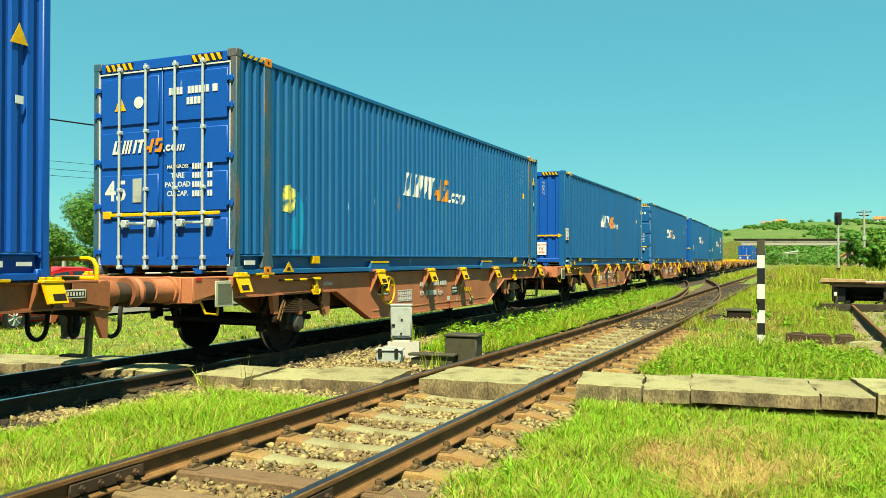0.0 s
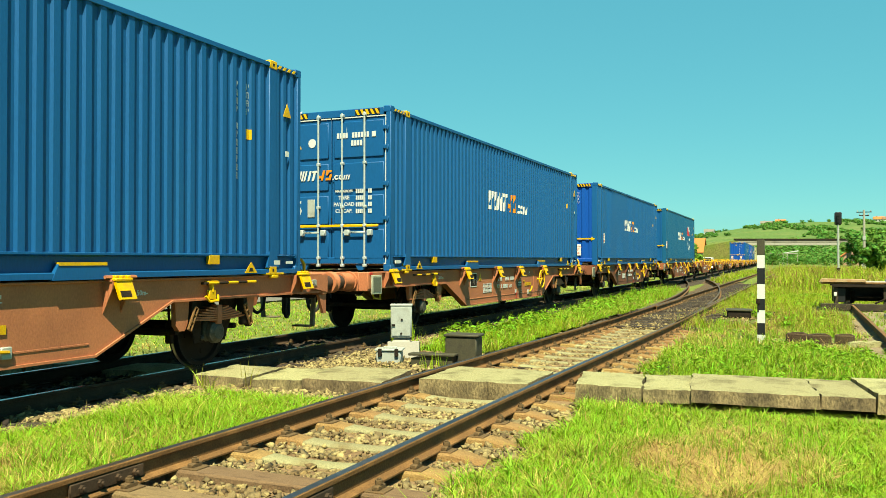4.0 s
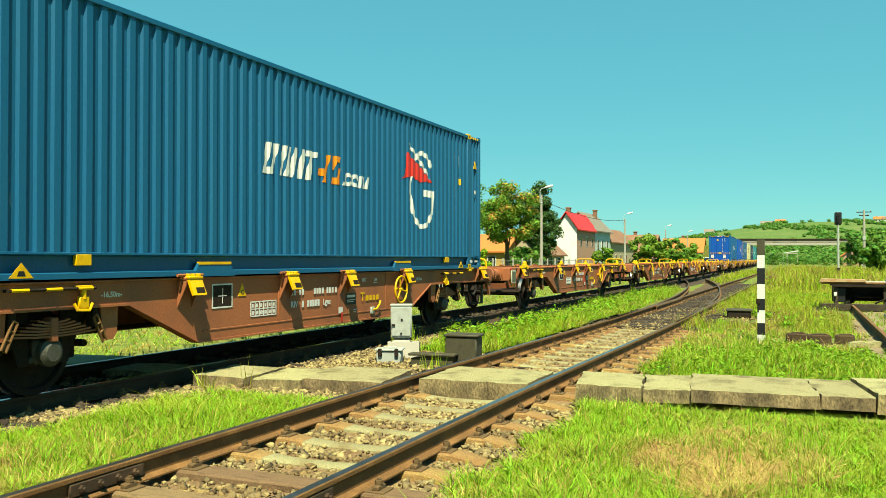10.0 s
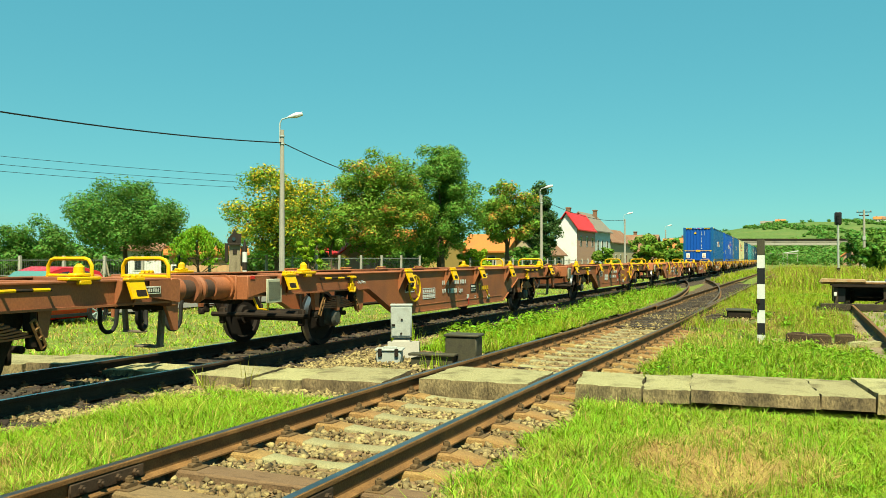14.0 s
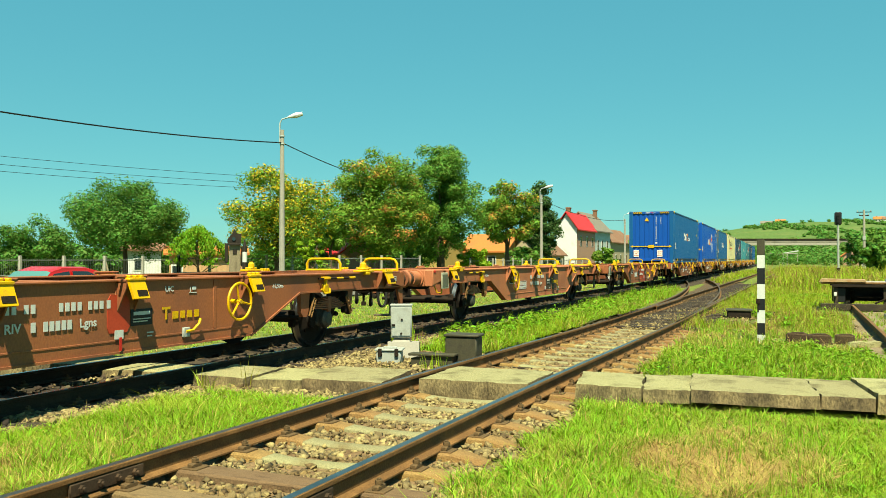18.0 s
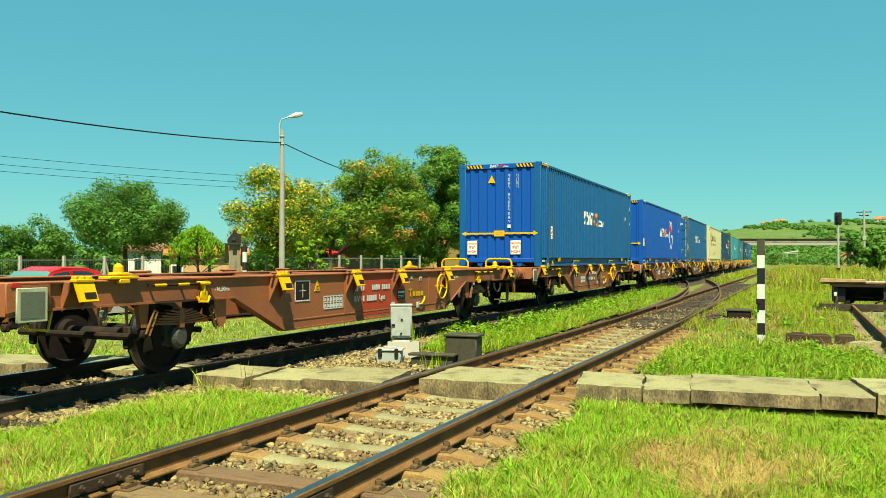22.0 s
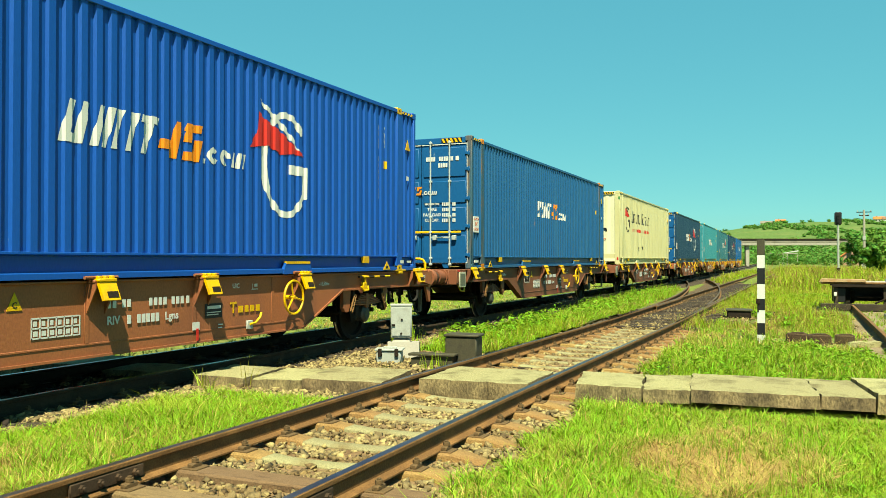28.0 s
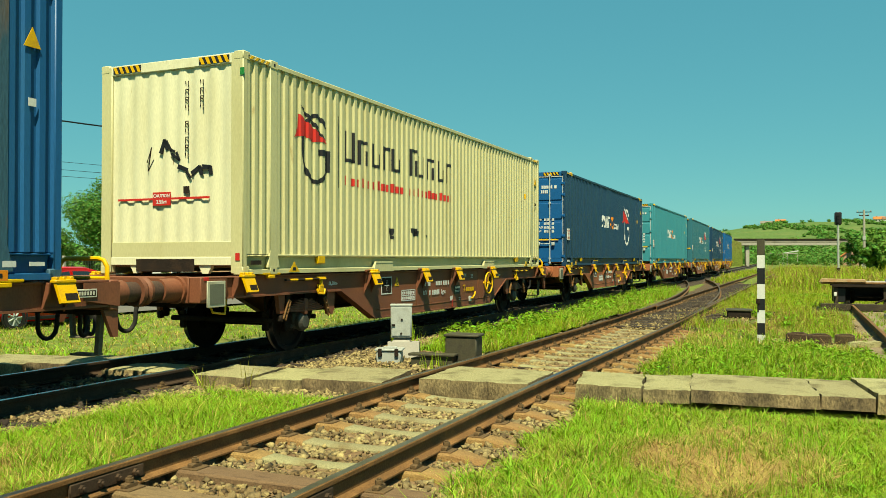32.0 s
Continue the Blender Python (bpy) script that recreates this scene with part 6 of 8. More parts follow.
# signals and poles
p = thing("colour_light_signal", at(83.0, -2.9), "colour light signal with a black head on a grey pole", "signal")
part("pole", Shape().rod((0, 0, 0), (0, 0, 5.0), 0.10, 12), M_IRONGREY, p, "grey pole")
hd = part("signal_head", Shape().box(-0.14, 0.14, -0.30, 0.30, 4.75, 5.92, 0.09), M_BLACK, p, "black signal head")
for z in (5.08, 5.36, 5.64):
    part("lens_hood", Shape().rod((-0.14, 0, z), (-0.30, 0, z), 0.10, 12), M_BLACK, hd)
part("base_case", Shape().box(-0.2, 0.2, -0.22, 0.22, 0.0, 0.9, 0.03), M_GEAR, p, "dark base case")
p = thing("utility_pole", at(123.0, -7.4), "concrete utility pole with a cross arm", "utility pole")
part("pole", Shape().rod((0, 0, 0), (0, 0, 8.2), 0.20, 10, 0.13), M_CONC_POST, p)
for z, l in ((7.9, 0.9), (7.45, 0.6)):
    part("cross_arm", Shape().box(-0.06, 0.06, -l, l, z - 0.06, z + 0.06, 0.01), M_GEAR, p)
    for y in (-l + 0.1, l - 0.1):
        part("insulator", Shape().rod((0, y, z + 0.06), (0, y, z + 0.28), 0.05, 8), M_IRONGREY, p)
part("plate", Shape().box(-0.22, -0.16, -0.2, 0.2, 4.2, 4.7, 0.01), M_IRONGREY, p, "small pale plate")

RIGHT = Vector((0.397, -0.918, 0.0))


def street_lamp(x, y, h, label):
    p = thing("street_lamp", at(x, y), label, "street lamp", "street lamps along the road")
    part("pole", Shape().rod((0, 0, 0), (0, 0, h), 0.165, 10, 0.10), M_CONC_POST, p, "pale tapering concrete pole")
    pts = [Vector((0, 0, h - 0.7)) - RIGHT * 0.12, Vector((0, 0, h + 0.35)) - RIGHT * 0.12, Vector((0, 0, h + 0.55)) - RIGHT * 0.02, Vector((0, 0, h + 0.66)) + RIGHT * 0.35]
    part("arm", Shape().tube(pts, 0.035, 8), M_GALV, p, "bent galvanised arm")
    a, b = Vector((0, 0, h + 0.66)) + RIGHT * 0.30, Vector((0, 0, h + 0.84)) + RIGHT * 1.05
    sh = Shape().rod(a, a.lerp(b, 0.55), 0.05, 10, 0.15).rod(a.lerp(b, 0.55), b, 0.15, 10, 0.10)
    part("lamp_head", sh, M_WHITE, p, "white lamp head")
    part("clamp", Shape().rod((0, 0, h - 0.75), (0, 0, h - 0.68), 0.14, 10).rod((0, 0, h - 0.35), (0, 0, h - 0.28), 0.14, 10), M_GALV, p)
    return p


for x, y, h in ((36.2, 24.7, 8.35), (73.3, 21.9, 7.55), (110.5, 21.6, 7.0), (153.6, 22.7, 7.0), (186.2, 22.9, 7.0)):
    street_lamp(x, y, h, "concrete street lamp with a white head beside the road")


def cable(name, a, b, sag, r, label):
    a, b = Vector(a), Vector(b)
    pts = [a.lerp(b, k / 24) - Vector((0, 0, sag * 4 * (k / 24) * (1 - k / 24))) for k in range(25)]
    solid(name, Shape().tube(pts, r, 5), M_BLACK, label, "cable", "cables over the road")


cable("overhead_cable", (36.2, 24.7, 7.45), (-1.0, 26.5, 7.35), 0.9, 0.030, "thick black cable sagging from the street lamp")
cable("overhead_cable", (36.2, 24.7, 7.45), (71.8, 36.0, 8.7), 0.35, 0.030, "thick black cable running behind the trees")
for dz in (0.0, 0.55, 1.0):
    cable("overhead_cable", (62.0, 42.0, 8.6 - dz), (8.0, 66.0, 10.6 - dz * 1.15), 0.8, 0.016, "thin wire crossing far behind the trees")
cable("overhead_cable", (110.5, 21.6, 6.6), (73.3, 21.9, 6.9), 0.7, 0.025, "black cable between the street lamps")

# level crossing device and posts near the road
M_SOOT = mat("sooty_black_steel", (0.022, 0.016, 0.012), 0.8, 0, (0.05, 0.03, 0.02), 6, 0.6, 40, 0.8, 0.2)
M_PALEWOOD = mat("weathered_pale_timber", (0.27, 0.22, 0.15), 0.9, 0, (0.12, 0.09, 0.06), 4, 0.8, 50, 0.7, 0.4, (1, 1, 0.25))
p = thing("crossing_signal", at(33.6, 25.68, GROUND_Z, 37), "old dark level crossing signal on a wooden post", "signal")
part("post", Shape().box(-0.26, 0.26, -0.27, 0.27, 0, 2.42, 0.04), M_PALEWOOD, p, "weathered pale timber post")
part("lamp_head", Shape().prism([(-0.30, 2.40), (0.34, 2.40), (0.36, 2.62), (0.10, 2.98), (0.02, 3.14), (-0.10, 2.94), (-0.32, 2.90)], "x", -0.30, 0.16), M_SOOT, p, "black lamp head")
part("hood", Shape().box(-0.42, -0.28, -0.30, 0.36, 2.36, 2.44, 0.01), M_SOOT, p, "tin hood")
part("lens", Shape().rod((-0.30, 0.05, 2.66), (-0.35, 0.05, 2.66), 0.09, 14), M_GLASS, p)
part("bracket", Shape().box(-0.20, 0.20, 0.30, 0.48, 1.50, 2.45, 0.03), M_SOOT, p, "dark side bracket")
part("bracket", Shape().box(-0.20, 0.20, -0.46, -0.30, 1.30, 2.30, 0.03), M_SOOT, p, "dark side bracket")
part("plate", Shape().box(-0.29, -0.26, -0.10, 0.10, 1.90, 2.15, 0.006), M_SOOT, p, "small dark plate")
p = thing("marker_post", at(33.35, 24.9), "black and white banded marker post with a dark pointed top", "post")
for z0, z1, m in ((0.0, 0.62, M_SOOT), (0.62, 1.12, M_WHITE), (1.12, 1.52, M_SOOT), (1.52, 2.02, M_WHITE)):
    part("band", Shape().rod((0, 0, z0), (0, 0, z1), 0.115, 14), m, p, "white reflective band" if m is M_WHITE else "dark band")
part("cap", Shape().rod((0, 0, 2.02), (0, 0, 2.30), 0.115, 12, 0.09).rod((0, 0, 2.30), (0, 0, 2.62), 0.09, 12, 0.02), M_SOOT, p, "dark pointed cap")

# pale stakes leaning together near the fence
p = thing("stake_tripod", at(34.09, 34.57), "three weathered pale stakes leaning together", "stakes")
for a in (0.4, 2.5, 4.6):
    part("stake", Shape().rod((0.55 * math.cos(a), 0.55 * math.sin(a), -0.05), (-0.06 * math.cos(a), -0.06 * math.sin(a), 1.78), 0.045, 7), M_PALEWOOD, p)
part("cross_stake", Shape().rod((-0.30, -0.25, 0.85), (0.30, 0.25, 0.90), 0.035, 7), M_PALEWOOD, p)

# fences behind the road
M_WIRE = mat("grey_fence_wire", (0.22, 0.23, 0.22), 0.6, 0.3)


def fence(x0, y0, x1, y1, n, h, label, pale=True, slats=0):
    f = thing("fence", Matrix.Identity(4), label, "fence", "fences along the road")
    for k in range(n + 1):
        x, y = x0 + (x1 - x0) * k / n, y0 + (y1 - y0) * k / n
        part("post", Shape().box(x - 0.07, x + 0.07, y - 0.07, y + 0.07, GROUND_Z, GROUND_Z + h + 0.15, 0.01), M_CONC_POST if pale else M_WOOD, f)
        if k < n:
            x2, y2 = x0 + (x1 - x0) * (k + 1) / n, y0 + (y1 - y0) * (k + 1) / n
            for z in (0.15, 0.5, 0.95):
                part("rail", Shape().rod((x, y, GROUND_Z + h * z), (x2, y2, GROUND_Z + h * z), 0.022, 6), M_WIRE, f)
            if slats:
                a = Vector((x, y, 0)).lerp(Vector((x2, y2, 0)), 0.5)
                part("mesh_field", Shape().add([(x + (x2 - x) * (q + d) / slats, y + (y2 - y) * (q + d) / slats, z) for q in range(slats) for d, z in ((0.45, GROUND_Z + 0.1), (0.55, GROUND_Z + 0.1), (0.55, GROUND_Z + h), (0.45, GROUND_Z + h))],
                                               [(4 * q, 4 * q + 1, 4 * q + 2, 4 * q + 3) for q in range(slats)]), M_WIRE, f, "upright fence wires")
    return f


fence(20.0, 40.0, 38.0, 33.0, 9, 1.7, "wire fence on pale concrete posts", True, 24)
fence(38.0, 33.0, 58.0, 27.0, 10, 1.8, "wire fence on pale concrete posts by the gardens", True, 24)
fence(66.0, 26.0, 100.0, 24.0, 14, 1.6, "low garden fence on pale posts", True, 18)
fence(9.0, 52.0, 20.0, 40.0, 7, 1.6, "wire fence on weathered timber posts", False, 16)


# ---- red car parked beyond the line ----
def red_car():
    M_CARRED = mat("glossy_red_car_paint", (0.62, 0.012, 0.012), 0.25, 0, (0.5, 0.01, 0.01), 2, 0.4, 40, 0.96, 0.0, spec=0.6)
    c = thing("red_car", pose(15.1, 17.7, GROUND_Z), "small glossy red hatchback parked on the grass", "car")
    # lower body: cross sections along x
    secs = [(-1.95, 0.62, 0.35, 0.60), (-1.80, 0.78, 0.24, 0.72), (-1.30, 0.83, 0.20, 0.82), (-0.75, 0.84, 0.18, 0.90), (0.6, 0.85, 0.18, 0.93), (1.45, 0.84, 0.20, 0.95), (1.85, 0.78, 0.26, 0.93), (1.98, 0.66, 0.36, 0.82)]
    v, f = [], []
    for x, w, z0, z1 in secs:
        v += [(x, -w * 0.9, z0), (x, -w, z0 + 0.12), (x, -w, z1 - 0.14), (x, -w * 0.92, z1), (x, w * 0.92, z1), (x, w, z1 - 0.14), (x, w, z0 + 0.12), (x, w * 0.9, z0)]
    for i in range(len(secs) - 1):
        f += [(i * 8 + k, (i + 1) * 8 + k, (i + 1) * 8 + (k + 1) % 8, i * 8 + (k + 1) % 8) for k in range(8)]
    f += [tuple(range(8)), tuple(range(len(v) - 8, len(v)))]
    part("body", Shape().add(v, f), M_CARRED, c, "glossy red body", True)
    roof = [(-0.55, 0.76, 0.92), (-0.05, 0.64, 1.34), (0.35, 0.62, 1.45), (1.10, 0.60, 1.44), (1.55, 0.60, 1.34), (1.78, 0.68, 0.98)]
    v, f = [], []
    for x, w, z in roof:
        v += [(x, -w, z), (x, -w * 0.8, z + 0.03), (x, w * 0.8, z + 0.03), (x, w, z)]
    for i in range(len(roof) - 1):
        f += [(i * 4 + k, (i + 1) * 4 + k, (i + 1) * 4 + k + 1, i * 4 + k + 1) for k in range(3)]
    part("roof", Shape().add(v[4:-4], [tuple(q - 4 for q in g) for g in f[3:-3]]), M_CARRED, c, "red roof", True)
    # the sky's reflection is put into the windscreen's pale green colour
    part("windscreen", Shape().add(v[:8], f[:3]), mat("sky_tinted_windscreen_glass", (0.10, 0.26, 0.25), 0.1, 0, None, 2, 0.2, 30, 0.95, 0, spec=0.8), c, "windscreen with the sky's reflection in its colour")
    part("rear_window", Shape().add(v[-8:], [(0, 4, 5, 1), (1, 5, 6, 2), (2, 6, 7, 3)]), M_GLASS, c)
    for s in (-1, 1):
        side = [(-0.55, 0.92), (-0.05, 1.34), (0.35, 1.45), (1.10, 1.44), (1.55, 1.34), (1.78, 0.98)]
        wy = {(-0.55, 0.92): 0.76, (-0.05, 1.34): 0.64, (0.35, 1.45): 0.62, (1.10, 1.44): 0.60, (1.55, 1.34): 0.60, (1.78, 0.98): 0.68}
        pil = [(x, s * (wy[x, z] + 0.004), z) for x, z in side] + [(1.7, s * 0.79, 0.90), (-0.5, s * 0.78, 0.90)]
        part("side_frame", Shape().add(pil, [tuple(range(8))]), M_CARRED, c)
        for a in ([(-0.28, 0.97), (0.02, 1.30), (0.50, 1.36), (0.56, 0.97)], [(0.64, 0.97), (0.60, 1.36), (1.10, 1.35), (1.38, 1.24), (1.44, 0.99)]):
            part("side_window", Shape().add([(x, s * (0.79 - (z - 0.90) * 0.30 + 0.010), z) for x, z in a], [tuple(range(len(a)))]), M_GLASS, c, "dark side window")
        part("mirror", Shape().box(-0.42, -0.28, s * 0.82, s * 1.0, 0.90, 1.02, 0.03), M_CARRED, c)
        part("headlight", Shape().box(-1.86, -1.60, s * 0.50, s * 0.79, 0.60, 0.74, 0.05), M_GALV, c, "clear headlight")
        part("tail_light", Shape().box(1.80, 1.93, s * 0.55, s * 0.76, 0.62, 0.90, 0.03), M_RED, c, "red tail light")
        part("door_handle", Shape().box(0.40, 0.52, s * 0.845, s * 0.875, 0.78, 0.81, 0.008), M_CARRED, c)
        for x in (-1.22, 1.26):
            w = part("wheel", Shape().lathe((x, s * 0.76, 0.30), [(-0.09, 0.20), (-0.09, 0.29), (-0.06, 0.30), (0.06, 0.30), (0.09, 0.29), (0.09, 0.20)], 24), M_RUBBER, c, "black tyre")
            hub = Shape().lathe((x, s * 0.76, 0.30), [(s * 0.07, 0.205), (s * 0.05, 0.15), (s * 0.075, 0.05), (s * 0.075, 0.0)], 20)
            for k in range(7):
                a = 2 * math.pi * k / 7
                hub.rod((x + 0.05 * math.cos(a), s * 0.845, 0.30 + 0.05 * math.sin(a)), (x + 0.19 * math.cos(a), s * 0.84, 0.30 + 0.19 * math.sin(a)), 0.02, 6)
            part("hub_cap", hub, M_GALV, w, "silver wheel trim")
            part("wheel_arch", Shape().ring((x, s * 0.842, 0.31), (0, 1, 0), 0.335, 0.022, 20, 5), M_BLACK, c, "dark wheel arch")
    part("grille", Shape().box(-1.965, -1.90, -0.42, 0.42, 0.42, 0.52, 0.02), M_BLACK, c)
    part("sill_trim", Shape().box(-0.9, 0.95, -0.86, -0.84, 0.22, 0.30, 0.008), M_BLACK, c)
    return c


red_car()
# ---- trees ----
def quick_mesh(name, v, f_sizes, loops, mats, slots=None):
    me = bpy.data.meshes.new(name)
    me.vertices.add(len(v))
    me.vertices.foreach_set("co", np.asarray(v, dtype=np.float32).ravel())
    me.loops.add(len(loops))
    me.loops.foreach_set("vertex_index", np.asarray(loops, dtype=np.int32))
    me.polygons.add(len(f_sizes))
    sizes = np.asarray(f_sizes, dtype=np.int32)
    me.polygons.foreach_set("loop_start", np.concatenate([[0], np.cumsum(sizes)[:-1]]).astype(np.int32))
    for m in (mats if isinstance(mats, list) else [mats]):
        me.materials.append(m)
    if slots is not None:
        me.polygons.foreach_set("material_index", np.asarray(slots, dtype=np.int32))
    me.update(calc_edges=True)
    me.validate()
    return me


def leaf_cloud(rng, centres, radii, per, size, flat=0.5, droop=0.0):
    """Pointed leaf quads scattered through clumps."""
    n = len(centres) * per
    c = np.repeat(centres, per, axis=0)
    r = np.repeat(radii, per)[:, None]
    d = rng.normal(size=(n, 3))
    d /= np.linalg.norm(d, axis=1, keepdims=True)
    rad = rng.random((n, 1)) ** 0.38
    p = c + d * rad * r * np.array([1, 1, 0.8])
    a = rng.normal(size=(n, 3)) * np.array([1, 1, flat])
    a[:, 2] -= droop
    a -= d * (a * d).sum(1, keepdims=True) * 0.75
    a /= np.linalg.norm(a, axis=1, keepdims=True)
    b = np.cross(a, d + rng.normal(size=(n, 3)) * 0.4)
    b /= np.linalg.norm(b, axis=1, keepdims=True) + 1e-9
    s = size * rng.uniform(0.6, 1.3, (n, 1))
    v = np.stack([p - a * s, p + b * s * 0.42, p + a * s, p - b * s * 0.42], axis=1).reshape(-1, 3)
    return v, np.full(n, 4), np.arange(4 * n)


def tree(x, y, h, width, leaf, label, seed, bottom=0.22, clumps=46, per=110, size=0.22, depth=None, slim=1.0, droop=0.0, name="tree", second=None, shape="round", mix=0.13):
    rng = np.random.default_rng(seed)
    t = thing(name, pose(x, y, GROUND_Z), label, "tree", "trees along the road")
    tr = Shape()
    top = h * 0.72
    tr.rod((0, 0, -0.1), (0.05, 0.02, h * 0.16), 0.032 * h, 9, 0.024 * h)
    tr.rod((0.05, 0.02, h * 0.16), (0.0, 0.1, top), 0.024 * h, 8, 0.006 * h)
    part("trunk", tr, M_BARK, t, "grey-brown trunk")
    half, mid = width / 2, h * (bottom + 1) / 2
    hh = h * (1 - bottom) / 2
    cs, rs = [], []
    while len(cs) < clumps:
        d = rng.normal(size=3)
        d /= np.linalg.norm(d)
        k = rng.random() ** 0.5
        bump = 0.92 + 0.22 * noise.noise((d[0] * 1.7 + seed, d[1] * 1.7, d[2] * 1.7))
        px, py, pz = d * k * bump
        if shape == "cone":
            f = 1.0 - (pz + 1) / 2 * 0.85
            px, py = px * f * 1.25, py * f * 1.25
        elif shape == "dome":
            px, py = px * (1.12 if pz < 0.15 else 1.0), py * (1.12 if pz < 0.15 else 1.0)
        elif pz < 0:
            px, py = px * 1.08, py * 1.08
        cs.append((px * half * 0.92, py * half * 0.92, mid + pz * hh * 0.94))
        rs.append(width * rng.uniform(0.085, 0.145) * slim)
    if shape == "weep":
        cs, rs = [], []
        for k in range(clumps):
            az, reach, end = rng.uniform(0, 6.283), rng.uniform(0.45, 1.0) * half, rng.uniform(bottom, 0.66) * h
            crest = h * rng.uniform(0.86, 1.0) - 0.25 * reach
            for q in (0.15, 0.4, 0.6, 0.75, 0.88, 1.0):
                cs.append((math.cos(az) * reach * q ** 0.7, math.sin(az) * reach * q ** 0.7, crest - (crest - end) * q ** 2.6))
                rs.append(width * rng.uniform(0.05, 0.085))
    cs, rs = np.array(cs), np.array(rs)
    for k in range(9):
        j = int(rng.integers(len(cs)))
        q = cs[j]
        z0 = h * rng.uniform(0.14, 0.5)
        part("limb", Shape().rod((0.03, 0.03, z0), (q[0] * 0.55, q[1] * 0.55, z0 + (q[2] - z0) * 0.65), 0.010 * h, 6, 0.006 * h).rod((q[0] * 0.55, q[1] * 0.55, z0 + (q[2] - z0) * 0.65), tuple(q), 0.006 * h, 5, 0.002 * h), M_BARK, t)
    fine = 1.5 if x < 67 and name == "tree" else 0.6 if name == "bush" or x > 100 else 0.85
    per = int(per * 1.6 * fine)
    v, s, l = leaf_cloud(rng, cs, rs, per, size * 0.86 / fine ** 0.4, 0.5, droop)
    slots = None
    mats = [leaf]
    if second:
        mats.append(second)
        lift = v.reshape(-1, 4, 3)[:, :, 2].mean(1) - np.repeat(cs[:, 2], per)
        pick = np.repeat(rng.random(len(cs)) < mix, per) & (lift > -0.15 * np.repeat(rs, per)) & (rng.random(len(s)) < 0.5)
        slots = pick.astype(np.int32)
    crown = new("crown", quick_mesh("crown", v, s, l, mats, slots))
    crown.parent = t
    return t


def leaf_mat(name, col, col2):
    return mat(name, col, 0.62, 0, col2, 0.9, 0.7, 20, 0.9, 0, (1, 1, 1), 0.38, 0.15, 0.5, True, 0.34)


L_GREEN = leaf_mat("green_leaves", (0.14, 0.31, 0.05), (0.20, 0.35, 0.05))
L_DEEP = leaf_mat("deep_green_leaves", (0.115, 0.275, 0.05), (0.16, 0.32, 0.05))
L_LIGHT = leaf_mat("light_green_leaves", (0.27, 0.46, 0.03), (0.35, 0.48, 0.04))
L_WEEP = leaf_mat("drooping_green_leaves", (0.20, 0.42, 0.03), (0.28, 0.46, 0.04))
L_YELLOW = leaf_mat("yellow_green_leaves", (0.62, 0.50, 0.04), (0.46, 0.44, 0.04))
L_RUST = leaf_mat("rust_seed_bunches", (0.58, 0.36, 0.07), (0.44, 0.36, 0.07))
L_OLIVE = leaf_mat("olive_leaves", (0.185, 0.34, 0.045), (0.26, 0.38, 0.045))
L_FIR = leaf_mat("dark_fir_needles", (0.075, 0.16, 0.045), (0.10, 0.19, 0.045))

tree(44.8, 52.7, 4.75, 6.6, L_DEEP, "low rounded green tree behind the fence", 1, 0.05, 80, 110, 0.17)
tree(46.0, 44.8, 7.55, 8.7, L_DEEP, "broad spreading green tree behind the fence", 2, 0.20, 150, 130, 0.15, shape="dome")
tree(38.5, 32.0, 3.75, 3.7, L_WEEP, "small light green weeping tree", 3, 0.36, 40, 17, 0.11, droop=2.6, shape="weep")
tree(43.6, 30.1, 7.4, 7.8, L_OLIVE, "yellowing tree beside the street lamp", 4, 0.20, 85, 110, 0.15, second=L_YELLOW, mix=0.95)
tree(38.6, 24.6, 3.4, 1.5, L_LIGHT, "young light green tree at the fence", 5, 0.30, 20, 80, 0.12)
tree(58.4, 30.9, 10.6, 8.9, L_OLIVE, "tall green tree with rusty seed bunches", 7, 0.05, 170, 120, 0.17, second=L_RUST, mix=0.45, shape="dome")
tree(64.8, 28.2, 12.5, 7.4, L_GREEN, "tall feathery green tree", 8, 0.05, 160, 115, 0.17)
tree(52.5, 31.6, 6.2, 4.6, L_OLIVE, "lower green tree with drooping leaves", 9, 0.05, 45, 90, 0.20, second=L_RUST)
tree(69.0, 26.6, 3.2, 3.4, L_LIGHT, "light green bush at the fence", 10, 0.02, 26, 80, 0.18, name="bush")
tree(80.6, 27.7, 9.9, 7.3, L_OLIVE, "tree with rust-coloured seed bunches by the houses", 11, 0.27, 100, 100, 0.20, second=L_RUST, mix=0.5)
tree(90.5, 28.6, 3.4, 5.2, L_GREEN, "dark green bush before the old house", 21, 0.0, 40, 90, 0.20, name="bush")
tree(91.8, 27.5, 11.3, 6.4, L_FIR, "dark slender conifer beside the houses", 12, 0.04, 100, 100, 0.20, shape="cone")
tree(112.0, 24.6, 3.6, 4.0, L_OLIVE, "round garden bush before the white house", 13, 0.02, 26, 80, 0.24, name="bush")
tree(122.0, 20.3, 5.4, 6.5, L_OLIVE, "olive green bush beside the road", 14, 0.02, 45, 80, 0.30, name="bush")
tree(130.6, 18.9, 5.0, 6.5, L_GREEN, "green bush beside the road", 15, 0.02, 45, 80, 0.30, name="bush", second=L_RUST)
tree(139.0, 17.6, 4.6, 6.0, L_OLIVE, "olive green bush near the bridge", 16, 0.02, 40, 80, 0.30, name="bush")
tree(38.0, 60.0, 4.6, 9.0, L_DEEP, "dark green trees behind the gardens", 17, 0.02, 60, 90, 0.26)
tree(66.0, 60.0, 5.0, 9.0, L_DEEP, "dark green trees behind the gardens", 18, 0.02, 60, 90, 0.26)
